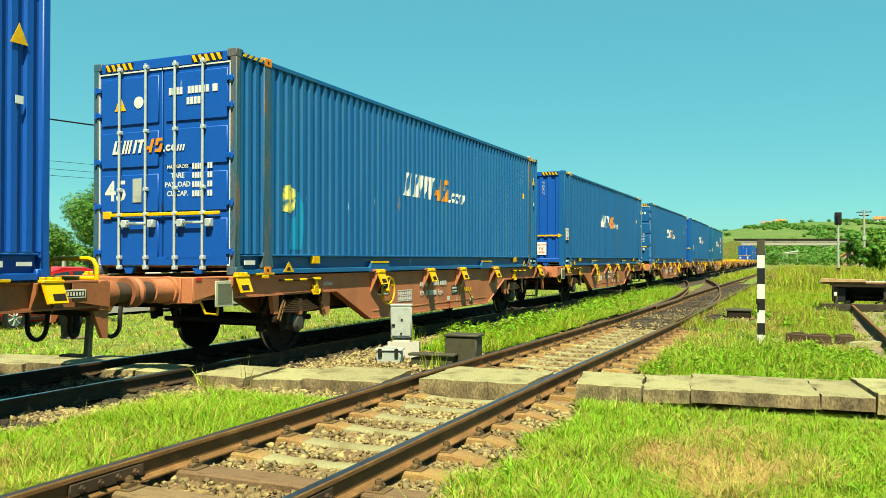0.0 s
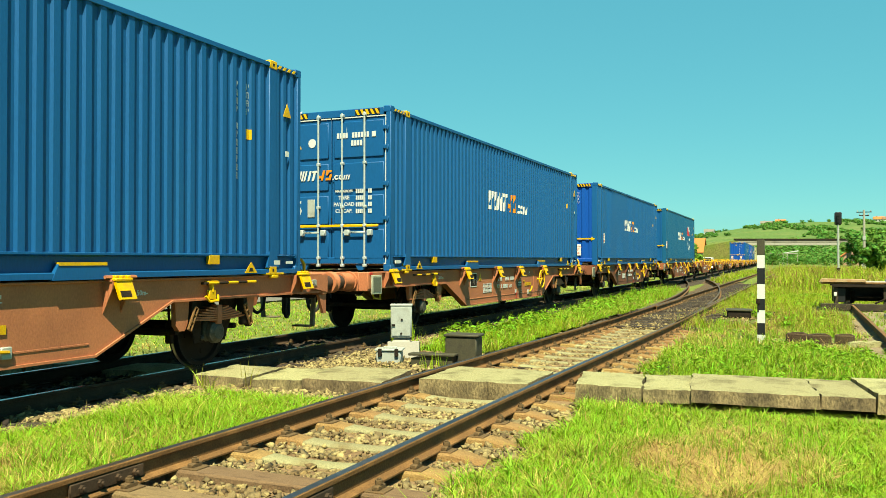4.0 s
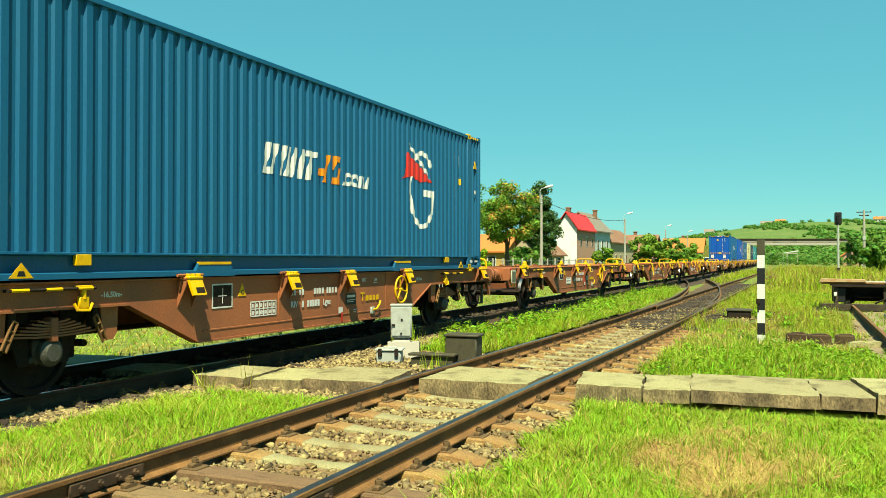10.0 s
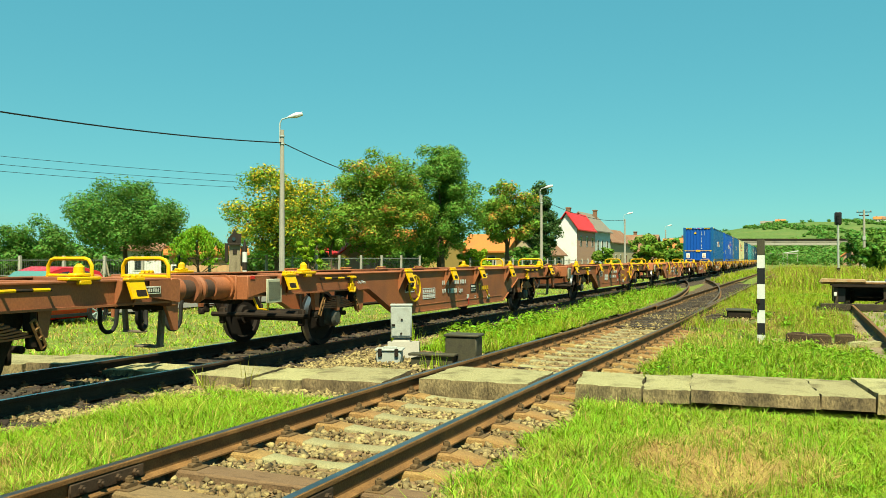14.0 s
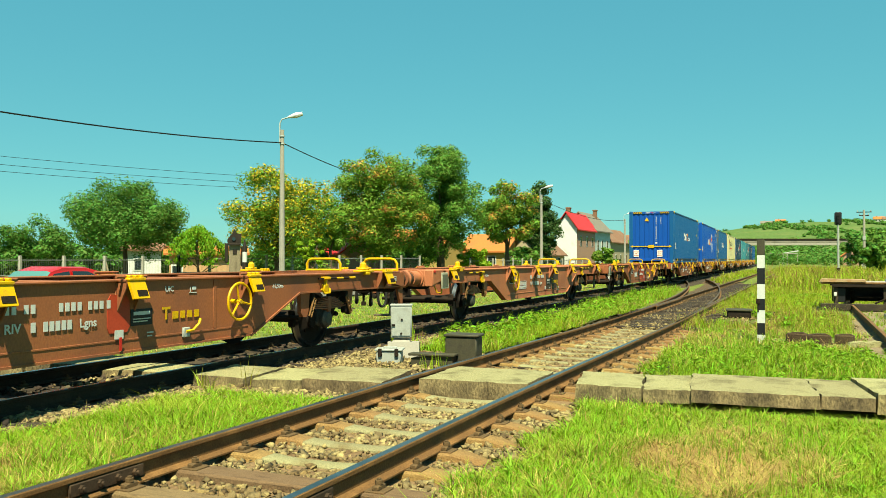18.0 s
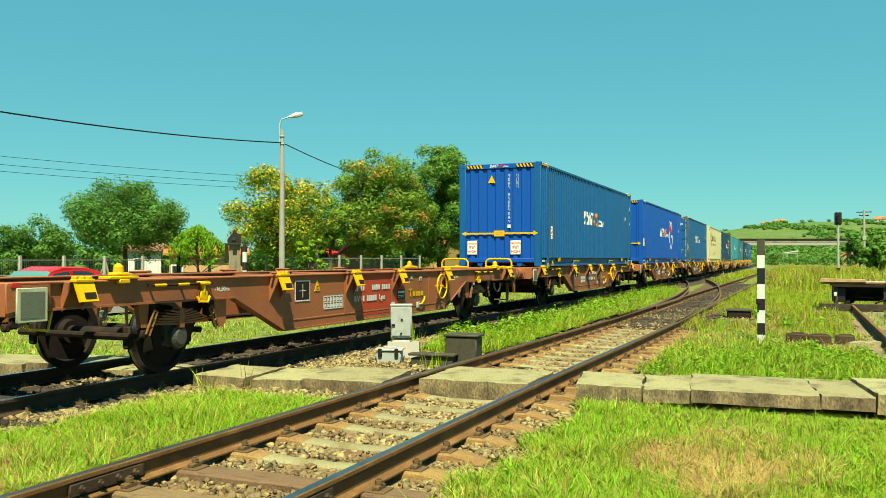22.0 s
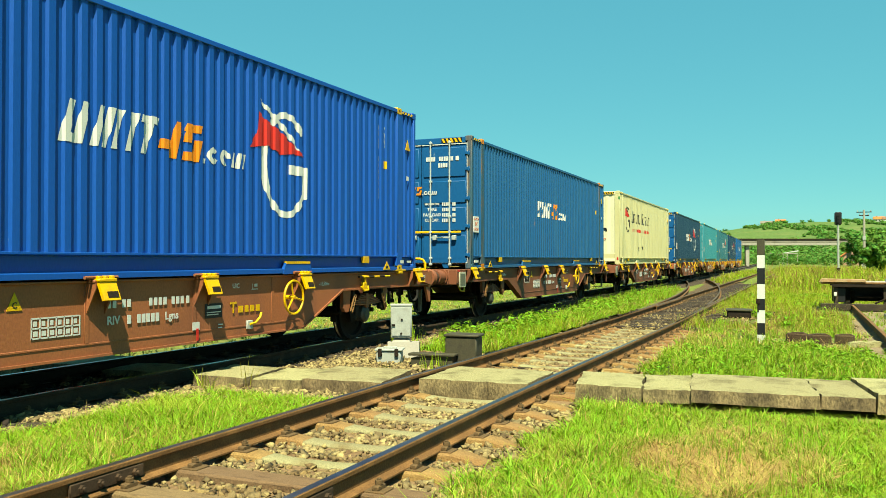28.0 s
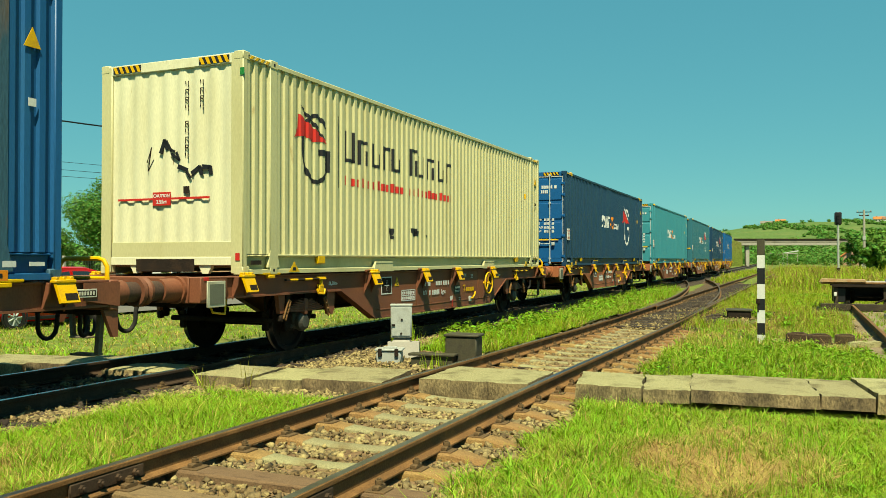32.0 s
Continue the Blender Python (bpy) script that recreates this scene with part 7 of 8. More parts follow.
tree(56.0, 38.0, 3.6, 6.0, L_DEEP, "dark green shrub behind the fence", 19, 0.02, 40, 80, 0.22, name="bush")
tree(68.0, 34.0, 3.2, 7.0, L_GREEN, "green shrub behind the fence", 20, 0.02, 40, 80, 0.22, name="bush")
for k, (x, y, h, w) in enumerate(((157.6, -11.8, 7.9, 7.0), (167.4, -9.4, 6.6, 6.5), (101.1, -7.6, 4.3, 4.8), (140.0, -11.5, 5.6, 6.0), (112.0, -9.3, 4.0, 4.5), (178.0, -13.5, 9.0, 8.0), (126.0, -10.6, 5.2, 5.0))):
    tree(x, y, h, w, L_DEEP if k % 2 else L_GREEN, "green tree at the edge of the yard", 30 + k, 0.03, 46, 80, 0.30)

for k, (x, y, h, w) in enumerate(((30.0, 56.0, 3.4, 8.0), (36.0, 50.0, 2.9, 6.0), (74.0, 36.0, 4.0, 8.0), (24.0, 62.0, 3.6, 9.0), (70.0, 45.0, 5.0, 10.0))):
    tree(x, y, h, w, (L_DEEP, L_GREEN, L_OLIVE)[k % 3], "dense garden shrub behind the fence", 60 + k, 0.0, 40, 90, 0.22, name="bush")

# a belt of garden shrubs far behind the fence
for k, (x, y, h, w) in enumerate(((55.7, 72.8, 2.7, 5.2), (61.8, 76.3, 3.1, 5.7), (61.6, 71.8, 3.4, 6.2), (61.3, 67.4, 3.8, 5.2), (60.9, 63.2, 2.7, 5.7), (67.4, 65.8, 3.1, 6.2), (67.1, 61.5, 3.4, 5.2), (66.7, 57.4, 3.8, 5.7), (66.3, 53.3, 2.7, 6.2), (65.8, 49.5, 3.1, 5.2), (72.8, 51.0, 3.4, 5.7), (72.3, 47.0, 3.8, 6.2), (71.7, 43.3, 2.7, 5.2), (71.1, 39.6, 3.1, 5.7))):
    tree(x, y, h, w, (L_DEEP, L_DEEP, L_GREEN)[k % 3], "dense dark green shrub in the gardens behind the fence", 80 + k, 0.0, 34, 80, 0.26, name="bush")

# far woods and hedges: one joined mass of leaf clumps
rng = np.random.default_rng(77)
cs, rs = [], []
for k in range(260):
    x = rng.uniform(240, 400)
    y = rng.uniform(-45, 95)
    cs.append((x, y, GROUND_Z + rng.uniform(0.2, 2.6)))
    rs.append(rng.uniform(1.4, 2.6))
v, s, l = leaf_cloud(rng, np.array(cs), np.array(rs), 90, 0.45)
tagged(new("far_hedges", quick_mesh("far_hedges", v, s, l, L_DEEP)), "far green hedges and trees beyond the bridge", "trees", kind="stuff")
cs, rs = [], []
while len(cs) < 1300:
    x, y = rng.uniform(450, 1000), rng.uniform(-140, 130)
    band = noise.noise((x * 0.012, y * 0.020, 5.0))
    low = x < 640
    if band > (-0.28 if low else -0.15 if y < -45 else 0.14) or (not low and rng.random() < 0.03):
        cs.append((x, y, ground_height(x, y) + 1.0))
        rs.append(rng.uniform(2.6, 5.0) if low else rng.uniform(1.4, 3.2))
v, s, l = leaf_cloud(rng, np.array(cs), np.array(rs), 50, 1.15)
tagged(new("hillside_woods", quick_mesh("hillside_woods", v, s, l, L_DEEP)), "patches of dark woods on the far hillside", "trees", kind="stuff")

# ---- houses ----
M_WALL_WHITE = mat("whitewashed_wall", (0.78, 0.80, 0.80), 0.9, 0, (0.55, 0.52, 0.46), 1.0, 0.6, 20, 0.9, 0.1)
M_WALL_YELLOW = mat("yellow_plaster_wall", (0.52, 0.36, 0.12), 0.9, 0, (0.44, 0.30, 0.11), 1.0, 0.6, 20, 0.9, 0.1)
M_WALL_OCHRE = mat("orange_ochre_plaster_wall", (0.60, 0.36, 0.19), 0.9, 0, (0.50, 0.32, 0.17), 1.0, 0.6, 20, 0.9, 0.1)
M_WALL_PINK = mat("pinkish_plaster_wall", (0.50, 0.30, 0.22), 0.9, 0, (0.42, 0.26, 0.2), 1.0, 0.6, 20, 0.9, 0.1)
M_WALL_BLUE = mat("pale_blue_plaster_wall", (0.55, 0.66, 0.64), 0.9, 0, (0.45, 0.55, 0.55), 1.0, 0.6, 20, 0.9, 0.1)
M_WALL_BEIGE = mat("beige_plaster_wall", (0.48, 0.40, 0.27), 0.9, 0, (0.38, 0.32, 0.22), 1.0, 0.6, 20, 0.9, 0.1)
M_ROOF_RED = mat("bright_red_sheet_roof", (0.62, 0.03, 0.03), 0.5, 0, (0.5, 0.04, 0.03), 0.7, 0.5, 20, 0.9, 0.1)
M_ROOF_ORANGE = mat("orange_tile_roof", (0.55, 0.19, 0.05), 0.85, 0, (0.42, 0.15, 0.06), 0.8, 0.7, 12, 0.85, 0.3)
M_ROOF_OLD = mat("old_brown_tile_roof", (0.25, 0.13, 0.08), 0.9, 0, (0.30, 0.22, 0.15), 0.8, 0.7, 12, 0.85, 0.3)
M_ROOF_GREY = mat("grey_tile_roof", (0.22, 0.20, 0.17), 0.9, 0, (0.30, 0.24, 0.18), 0.8, 0.7, 12, 0.85, 0.3)


def house(x, y, turn, lx, ly, eave, ridge, wall_mat, roof_mat, label, windows=(), chimney=(0.5, 0.2), ridge_along="y", name="house"):
    """A gabled house: lx by ly on plan; windows: (face, along, z, width, height)."""
    h = thing(name, pose(x, y, GROUND_Z, 0, 0, turn), label, "house", "houses along the road")
    a, b = lx / 2, ly / 2
    if ridge_along == "y":
        body = Shape().prism([(-a, 0), (a, 0), (a, eave), (0, ridge), (-a, eave)], "y", -b, b)
        slopes = [((-a - 0.4, eave - 0.25), (0, ridge + 0.12)), ((a + 0.4, eave - 0.25), (0, ridge + 0.12))]
        for (x0, z0), (x1, z1) in slopes:
            rf = part("roof", Shape().prism([(x0, z0), (x1, z1), (x1, z1 + 0.16), (x0, z0 + 0.16)], "y", -b - 0.4, b + 0.4), roof_mat, h)
    else:
        body = Shape().prism([(-b, 0), (b, 0), (b, eave), (0, ridge), (-b, eave)], "x", -a, a)
        for sgn in (-1, 1):
            rf = part("roof", Shape().prism([(sgn * (b + 0.4), eave - 0.25), (0, ridge + 0.12), (0, ridge + 0.28), (sgn * (b + 0.4), eave - 0.09)], "x", -a - 0.4, a + 0.4), roof_mat, h)
    part("wall", body, wall_mat, h)
    ch = part("chimney", Shape().box(chimney[0] - 0.3, chimney[0] + 0.3, chimney[1] - 0.3, chimney[1] + 0.3, eave, ridge + 0.9, 0.02).box(chimney[0] - 0.36, chimney[0] + 0.36, chimney[1] - 0.36, chimney[1] + 0.36, ridge + 0.75, ridge + 0.95, 0.02), M_ROOF_OLD, h, "brick chimney")
    for face, u, z, w, hh in windows:
        if face == "-x":
            fr = Shape().box(-a - 0.05, -a + 0.02, u - w / 2 - 0.1, u + w / 2 + 0.1, z - 0.1, z + hh + 0.1, 0.01)
            gl = Shape().box(-a - 0.07, -a - 0.04, u - w / 2, u + w / 2, z, z + hh)
        else:
            fr = Shape().box(u - w / 2 - 0.1, u + w / 2 + 0.1, -b - 0.05, -b + 0.02, z - 0.1, z + hh + 0.1, 0.01)
            gl = Shape().box(u - w / 2, u + w / 2, -b - 0.07, -b - 0.04, z, z + hh)
        wn = part("window", fr, M_WHITE, h, "white window frame")
        part("pane", gl, M_GLASS, wn, "dark pane")
    return h


house(96.5, 34.9, 0, 8.0, 5.6, 2.7, 4.5, M_WALL_YELLOW, M_ROOF_ORANGE, "low yellow house with an orange tiled roof", (("-x", -1.2, 0.9, 0.9, 1.1), ("-x", 1.2, 0.9, 0.9, 1.1), ("-y", -2.0, 0.9, 0.9, 1.1), ("-y", 1.5, 0.9, 0.9, 1.1)), (1.0, 1.0), "y")
house(101.0, 31.0, 0, 9.0, 5.0, 2.3, 4.6, M_WALL_BEIGE, M_ROOF_OLD, "old house with a brown tiled roof", (("-x", 0.5, 0.8, 0.8, 1.0), ("-y", -1.5, 0.8, 0.8, 1.0), ("-y", 2.0, 0.8, 0.8, 1.0)), (0.5, 0.4), "x")
house(88.0, 40.5, 0, 7.0, 7.0, 2.9, 4.9, M_WALL_YELLOW, M_ROOF_ORANGE, "ochre house with a tiled roof behind the trees", (("-x", 0.0, 0.9, 0.9, 1.1),), (0.4, 0.4), "y")
red = house(119.3, 30.4, 0, 11.0, 3.0, 5.94, 8.1, M_WALL_WHITE, M_ROOF_RED, "white gabled house with a bright red roof", (("-x", 0.6, 1.0, 0.7, 1.2), ("-y", -3.2, 3.6, 0.9, 1.3), ("-y", 0.4, 3.6, 0.9, 1.3), ("-y", 3.8, 3.6, 0.9, 1.3)), (-3.5, 0.2), "x")
part("side_wall", Shape().box(-5.49, 5.49, -1.53, -1.49, 0.0, 5.80), M_WALL_PINK, red, "pinkish plaster side wall")
house(130.3, 31.4, 0, 10.9, 5.0, 6.1, 8.7, M_WALL_BLUE, M_ROOF_GREY, "pale blue house with a grey tiled roof", (("-y", -3.6, 1.2, 0.9, 3.4), ("-y", -0.6, 1.2, 0.9, 3.4), ("-y", 2.9, 3.0, 0.9, 1.6)), (2.8, -0.6), "x")
house(146.0, 31.4, 0, 20.0, 5.0, 4.6, 6.7, M_WALL_BEIGE, M_ROOF_OLD, "beige house with a brown tiled roof", (("-y", -6.0, 1.0, 0.9, 1.4), ("-y", -2.0, 1.0, 0.9, 1.4), ("-y", 3.0, 1.0, 0.9, 1.4)), (-6.5, 0.3), "x")
house(165.0, 30.0, 0, 10.0, 8.0, 3.2, 6.2, M_WALL_PINK, M_ROOF_OLD, "pinkish house behind the bushes", (("-x", 0.0, 1.0, 0.9, 1.2), ("-y", 0.0, 1.0, 0.9, 1.2)), (0.5, 0.3), "y")
house(55.3, 51.8, 43, 3.0, 2.8, 2.6, 2.8, M_WALL_WHITE, M_ROOF_OLD, "small white outbuilding behind the trees", (("-x", 0.4, 0.8, 0.6, 0.9),), (0.5, 0.3), "y", "outbuilding")
house(48.3, 39.4, 40, 3.0, 5.0, 2.2, 2.35, M_WALL_OCHRE, M_ROOF_ORANGE, "low ochre shed wall behind the willow", (("-x", 2.0, 0.5, 0.6, 0.7),), (0.5, 0.3), "y", "shed")
house(62.0, 36.0, -20, 5.0, 5.0, 2.3, 3.6, M_WALL_PINK, M_ROOF_RED, "little pink house with a red roof behind trees", (("-x", 0.0, 0.8, 0.7, 0.9),), (0.5, 0.3), "y")
house(262.0, -14.0, 0, 12.0, 8.0, 2.6, 5.6, M_WALL_PINK, M_ROOF_ORANGE, "far house with a tiled roof beyond the bridge", (("-x", 0.0, 1.0, 0.9, 1.2),), (0.5, 0.3), "x")
house(205.0, 26.0, 0, 9.0, 9.0, 3.4, 6.4, M_WALL_BEIGE, M_ROOF_ORANGE, "far house with an orange roof near the bridge", (("-x", -1.5, 1.0, 0.9, 1.2), ("-x", 1.5, 1.0, 0.9, 1.2)), (0.5, 0.3), "y")
for k, (x, y, wl, rf) in enumerate(((958.0, 22.0, M_WALL_WHITE, M_ROOF_ORANGE), (965.0, 36.0, M_WALL_BEIGE, M_ROOF_GREY), (940.0, -70.0, M_WALL_WHITE, M_ROOF_ORANGE), (900.0, -76.0, M_WALL_WHITE, M_ROOF_OLD), (930.0, 92.0, M_WALL_WHITE, M_ROOF_GREY))):
    hs = house(x, y, 0, 9.0, 10.0 + 2 * (k % 2), 3.6, 6.0, wl, rf, "far house on the hillside among greenery", (("-x", -2.5, 1.2, 1.4, 1.5), ("-x", 0.0, 1.2, 1.4, 1.5), ("-x", 2.5, 1.2, 1.4, 1.5)), (0.5, 2.0), "y")
    hs.location.z = ground_height(x, y) - 0.8

# ---- road bridge across the line ----
M_BRIDGE = mat("stained_bridge_concrete", (0.30, 0.28, 0.23), 0.9, 0, (0.17, 0.16, 0.13), 0.5, 0.7, 8, 0.85, 0.2)
br = thing("bridge", pose(216.0, 4.6, GROUND_Z, 0, 0, 23.0), "flat concrete road bridge across the tracks", "bridge", kind="structure")
part("deck", Shape().box(-4.0, 4.0, -30.0, 13.0, 5.6, 6.1, 0.04), M_BRIDGE, br, "grey concrete deck")
part("edge_beam", Shape().box(-4.25, -4.0, -30.0, 13.0, 4.95, 5.55, 0.03), M_CONC_POST, br, "pale concrete edge beam")
part("parapet", Shape().box(-4.1, -3.95, -30.0, 13.0, 6.1, 6.55, 0.02), M_GEAR, br, "dark steel parapet")
for y in (9.6, -17.5):
    for x in (-3.2, 3.2):
        part("pier", Shape().box(x - 0.4, x + 0.4, y - 0.45, y + 0.45, 0, 5.6, 0.04), M_CONC_POST, br, "pale concrete pier")
    part("pier_head", Shape().box(-3.9, 3.9, y - 0.6, y + 0.6, 5.0, 5.62, 0.05), M_BRIDGE, br)
part("abutment", Shape().prism([(13.0, 6.1), (11.4, 5.6), (11.0, 0.0), (34.0, 0.0), (30.0, 3.0)], "x", -4.6, 4.6), M_GROUND, br, "grassy abutment")
part("abutment", Shape().prism([(-30.0, 6.1), (-28.0, 5.6), (-27.0, 0.0), (-52.0, 0.0), (-46.0, 3.0)], "x", -4.6, 4.6), M_GROUND, br, "grassy abutment")

# pale gantry far beyond the bridge, a white van on the road
p = thing("loading_gantry", at(285.0, 5.0), "pale steel loading gantry far beyond the bridge", "gantry")
for y in (-3.4, -0.4, 0.9, 2.0, 4.4):
    part("leg", Shape().box(-0.15, 0.15, y - 0.16, y + 0.16, 0, 3.7, 0.02), M_CONC_POST, p)
part("beam", Shape().box(-0.2, 0.2, -3.6, 1.1, 3.3, 3.65, 0.03), M_CONC_POST, p)
part("beam", Shape().box(-0.2, 0.2, 1.8, 4.6, 3.0, 3.3, 0.03), M_CONC_POST, p)
part("jib", Shape().prism([(-4.0, 4.3), (-3.4, 4.5), (1.1, 3.66), (1.1, 3.5), (-3.4, 4.15)], "x", -0.2, 0.2), M_WHITE, p)

p = thing("white_van", pose(171.0, 17.2, GROUND_Z), "white van standing on the road by the bridge", "van")
part("body", Shape().prism([(-2.4, 0.35), (2.4, 0.35), (2.4, 2.0), (-0.9, 2.05), (-1.6, 1.2), (-2.4, 1.05)], "y", -0.95, 0.95), M_WHITE, p)
part("windscreen", Shape().prism([(-1.63, 1.25), (-0.98, 1.95), (-1.02, 1.99), (-1.68, 1.28)], "y", -0.8, 0.8), M_GLASS, p)
for x in (-1.6, 1.5):
    for y in (-0.9, 0.9):
        part("wheel", Shape().lathe((x, y, 0.33), [(-0.1, 0.0), (-0.1, 0.33), (0.1, 0.33), (0.1, 0.0)], 16), M_RUBBER, p)

# the road behind the line
M_ASPHALT = mat("pale_dusty_asphalt", (0.16, 0.15, 0.13), 0.9, 0, (0.22, 0.19, 0.14), 0.6, 0.6, 40, 0.85, 0.2)
solid("road", Shape().add([(x, 19.9 + 0.03 * max(0, 60 - x) * 0.3 + d, GROUND_Z + 0.075) for x in (-120, 20, 60, 120, 205) for d in (-1.6, 1.6)], [(2 * i, 2 * i + 2, 2 * i + 3, 2 * i + 1) for i in range(4)]), M_ASPHALT, "narrow dusty asphalt road behind the line", "road", kind="structure")
# ---- grass, straw and ballast ----
def grass(name, n, x0, x1, y0, y1, tall, wide, leaf, label, seed, edge=0.12, lean=0.35, keep=None, power=1.0, view=True, sway=0.6, dry=0.10, tuft=11, dead=M_STRAW):
    """Tufts of blades over a field, thinning towards its uneven edges; dry is the share of straw-coloured blades."""
    rng = np.random.default_rng(seed)
    n = n // tuft
    x = x0 + (x1 - x0) * rng.random(n) ** power
    y = rng.uniform(y0, y1, n)
    if view:
        ang = np.degrees(np.arctan2(y, x)) - 23.37
        ok = (ang > -30.0) & (ang < 30.0)
        x, y = x[ok], y[ok]
    wob = np.array([noise.noise((a * 1.3, b * 1.3, seed * 1.7)) for a, b in zip(x, y)])
    patch = np.array([noise.noise((a * 0.45, b * 0.45, seed * 0.7 + 9)) + 0.7 * noise.noise((a * 4.5, b * 4.5, seed * 0.3)) for a, b in zip(x, y)])
    near_edge = np.minimum.reduce([x - x0, x1 - x, y - y0, y1 - y])
    ok = near_edge > edge * (0.5 + 1.2 * wob)
    if keep is not None:
        ok &= keep(x, y, wob)
    x, y, wob, patch = x[ok], y[ok], wob[ok], patch[ok]
    straw = np.array([noise.noise((a * 0.8, b * 0.8, seed + 31.0)) for a, b in zip(x, y)])
    share = np.clip((dry(x) if callable(dry) else dry) * (1.0 + 2.2 * straw), 0.0, 0.95)
    high = (1.0 + 0.60 * patch + 0.25 * wob) * np.exp(rng.normal(0.0, 0.28, len(x)))
    x, y, share, high = (np.repeat(q, tuft) for q in (x, y, share, high))
    n = len(x)
    phi = rng.uniform(0, 2 * np.pi, n)
    out = rng.random(n)
    rad = tall * 0.42 * out
    x, y = x + np.cos(phi) * rad, y + np.sin(phi) * rad
    h = tall * rng.uniform(0.40, 1.15, n) * high * (1.1 - 0.35 * out)
    w = wide * rng.uniform(0.6, 1.3, n)
    l = lean * h * (0.15 + 1.1 * out) * rng.uniform(0.4, 1.5, n)
    b = phi + rng.uniform(-sway, sway, n) * 1.3
    a = b + np.pi / 2 + rng.uniform(-0.8, 0.8, n)
    z = np.full(n, GROUND_Z + 0.02)
    ux, uy = np.cos(a) * w / 2, np.sin(a) * w / 2
    lx, ly = np.cos(b) * l, np.sin(b) * l
    base = np.stack([x, y, z], 1)
    v = np.empty((n, 5, 3))
    v[:, 0] = base + np.stack([-ux, -uy, 0 * z], 1)
    v[:, 1] = base + np.stack([ux, uy, 0 * z], 1)
    v[:, 2] = base + np.stack([lx * 0.35 + ux * 0.8, ly * 0.35 + uy * 0.8, h * 0.6], 1)
    v[:, 3] = base + np.stack([lx * 0.35 - ux * 0.8, ly * 0.35 - uy * 0.8, h * 0.6], 1)
    v[:, 4] = base + np.stack([lx, ly, h], 1)
    i = np.arange(n)[:, None] * 5
    loops = (i + np.array([[0, 1, 2, 3, 3, 2, 4]])).ravel()
    sizes = np.tile([4, 3], n)
    pale = np.repeat((rng.random(n) < share).astype(np.int32), 2)
    return tagged(new(name, quick_mesh(name, v.reshape(-1, 3), sizes, loops, [leaf, dead], pale)), label, "grass", kind="stuff")


def straw_bare(x, y, w):
    """False inside the dry patch."""
    return ((x - 7.05) / 0.95) ** 2 + ((y - 0.58) / 0.55) ** 2 > 0.85 + 1.5 * w


grass("grass", 112000, 3.4, 9.45, -1.1, 2.62, 0.090, 0.0072, M_GRASS, "lush short grass beside the siding", 1, 0.18, 2.0, lambda x, y, w: straw_bare(x, y, w) & (x < 9.5 - 0.1 * y + 0.15 * w) & (y < 2.20 + 0.35 * w))
grass("grass", 4500, 5.9, 8.3, -0.2, 1.4, 0.09, 0.006, M_GRASS, "thin grass in the dry patch", 2, 0.1, 0.5)
grass("dry_straw", 26000, 5.4, 8.7, -0.4, 1.6, 0.085, 0.0070, M_STRAW, "mat of dry straw in the grass", 3, 0.25, 4.0, lambda x, y, w: ((x - 7.05) / 1.15) ** 2 + ((y - 0.58) / 0.68) ** 2 < 1.0 + 1.4 * w, sway=3.1, tuft=5)
grass("grass", 98000, 2.9, 8.30, 4.72, 7.05, 0.092, 0.0072, M_GRASS, "lush grass between the siding and the main line", 4, 0.12, 1.9, lambda x, y, w: y < 6.62 + 0.35 * w + np.clip((7.2 - x) * 0.16, 0.0, 0.45), dry=lambda x: np.clip(0.42 - (x - 3.0) * 0.11, 0.08, 0.42))
grass("grass", 76000, 9.95, 30.0, 4.95, 6.95, 0.13, 0.0090, M_GRASS, "lush grass between the tracks", 5, 0.25, 1.3, lambda x, y, w: (y < 6.55 + 0.5 * w + 0.01 * x) & ((x > 13.4) | ((x > 12.5) & (y < 5.5))), 1.5)
grass("grass", 14000, 28.0, 47.0, 5.1, 7.2, 0.20, 0.013, M_GRASS, "grass between the converging tracks", 6, 0.2, 0.6, lambda x, y, w: y > siding_y(30.0) + 1.25 + np.maximum(0.0, x - 19.5) ** 2 / 490.0 + 0.3 * w)
grass("grass", 80000, 11.15, 26.0, -2.6, 2.45, 0.12, 0.0085, M_GRASS, "lush grass beyond the foot crossing", 7, 0.2, 1.0, lambda x, y, w: ((y > -1.05 + 0.3 * w) | (x < 14.5)) & (y < 2.15 + 0.4 * w) & (((x - 18.0) / 1.1) ** 2 + ((y + 0.35) / 0.95) ** 2 > 1.0 + w) & (((x - 23.8) / 1.8) ** 2 + ((y - 1.6) / 0.95) ** 2 > 1.0 + w), 1.4, dry=lambda x: np.clip((x - 14.0) / 8.0, 0.05, 0.32))
grass("tall_grass", 110000, 17.0, 50.0, -4.6, 2.80, 0.235, 0.0085, M_GRASS_TALL, "tall seeding grass beside the siding", 8, 0.3, 0.9, lambda x, y, w: ((y > -0.95 + 0.3 * w) | (x > 33)) & (((x - 23.6) / 2.4) ** 2 + ((y - 1.6) / 1.0) ** 2 > 1.0) & ~((x > 26) & (x < 31) & (y < -0.2)) & (x > 20.5 + 3 * w), 1.3, dry=lambda x: np.clip(0.42 - (x - 20.0) / 40.0, 0.12, 0.34), dead=M_SEED)
grass("tall_grass", 55000, 45.0, 150.0, -15.0, 3.6, 0.60, 0.030, M_GRASS_TALL, "tall seeding meadow grass in the yard", 9, 0.3, 0.8, lambda x, y, w: (y < 1.9 + 0.5 * w) | (x > 84.0), 1.6, dry=0.30, dead=M_SEED)
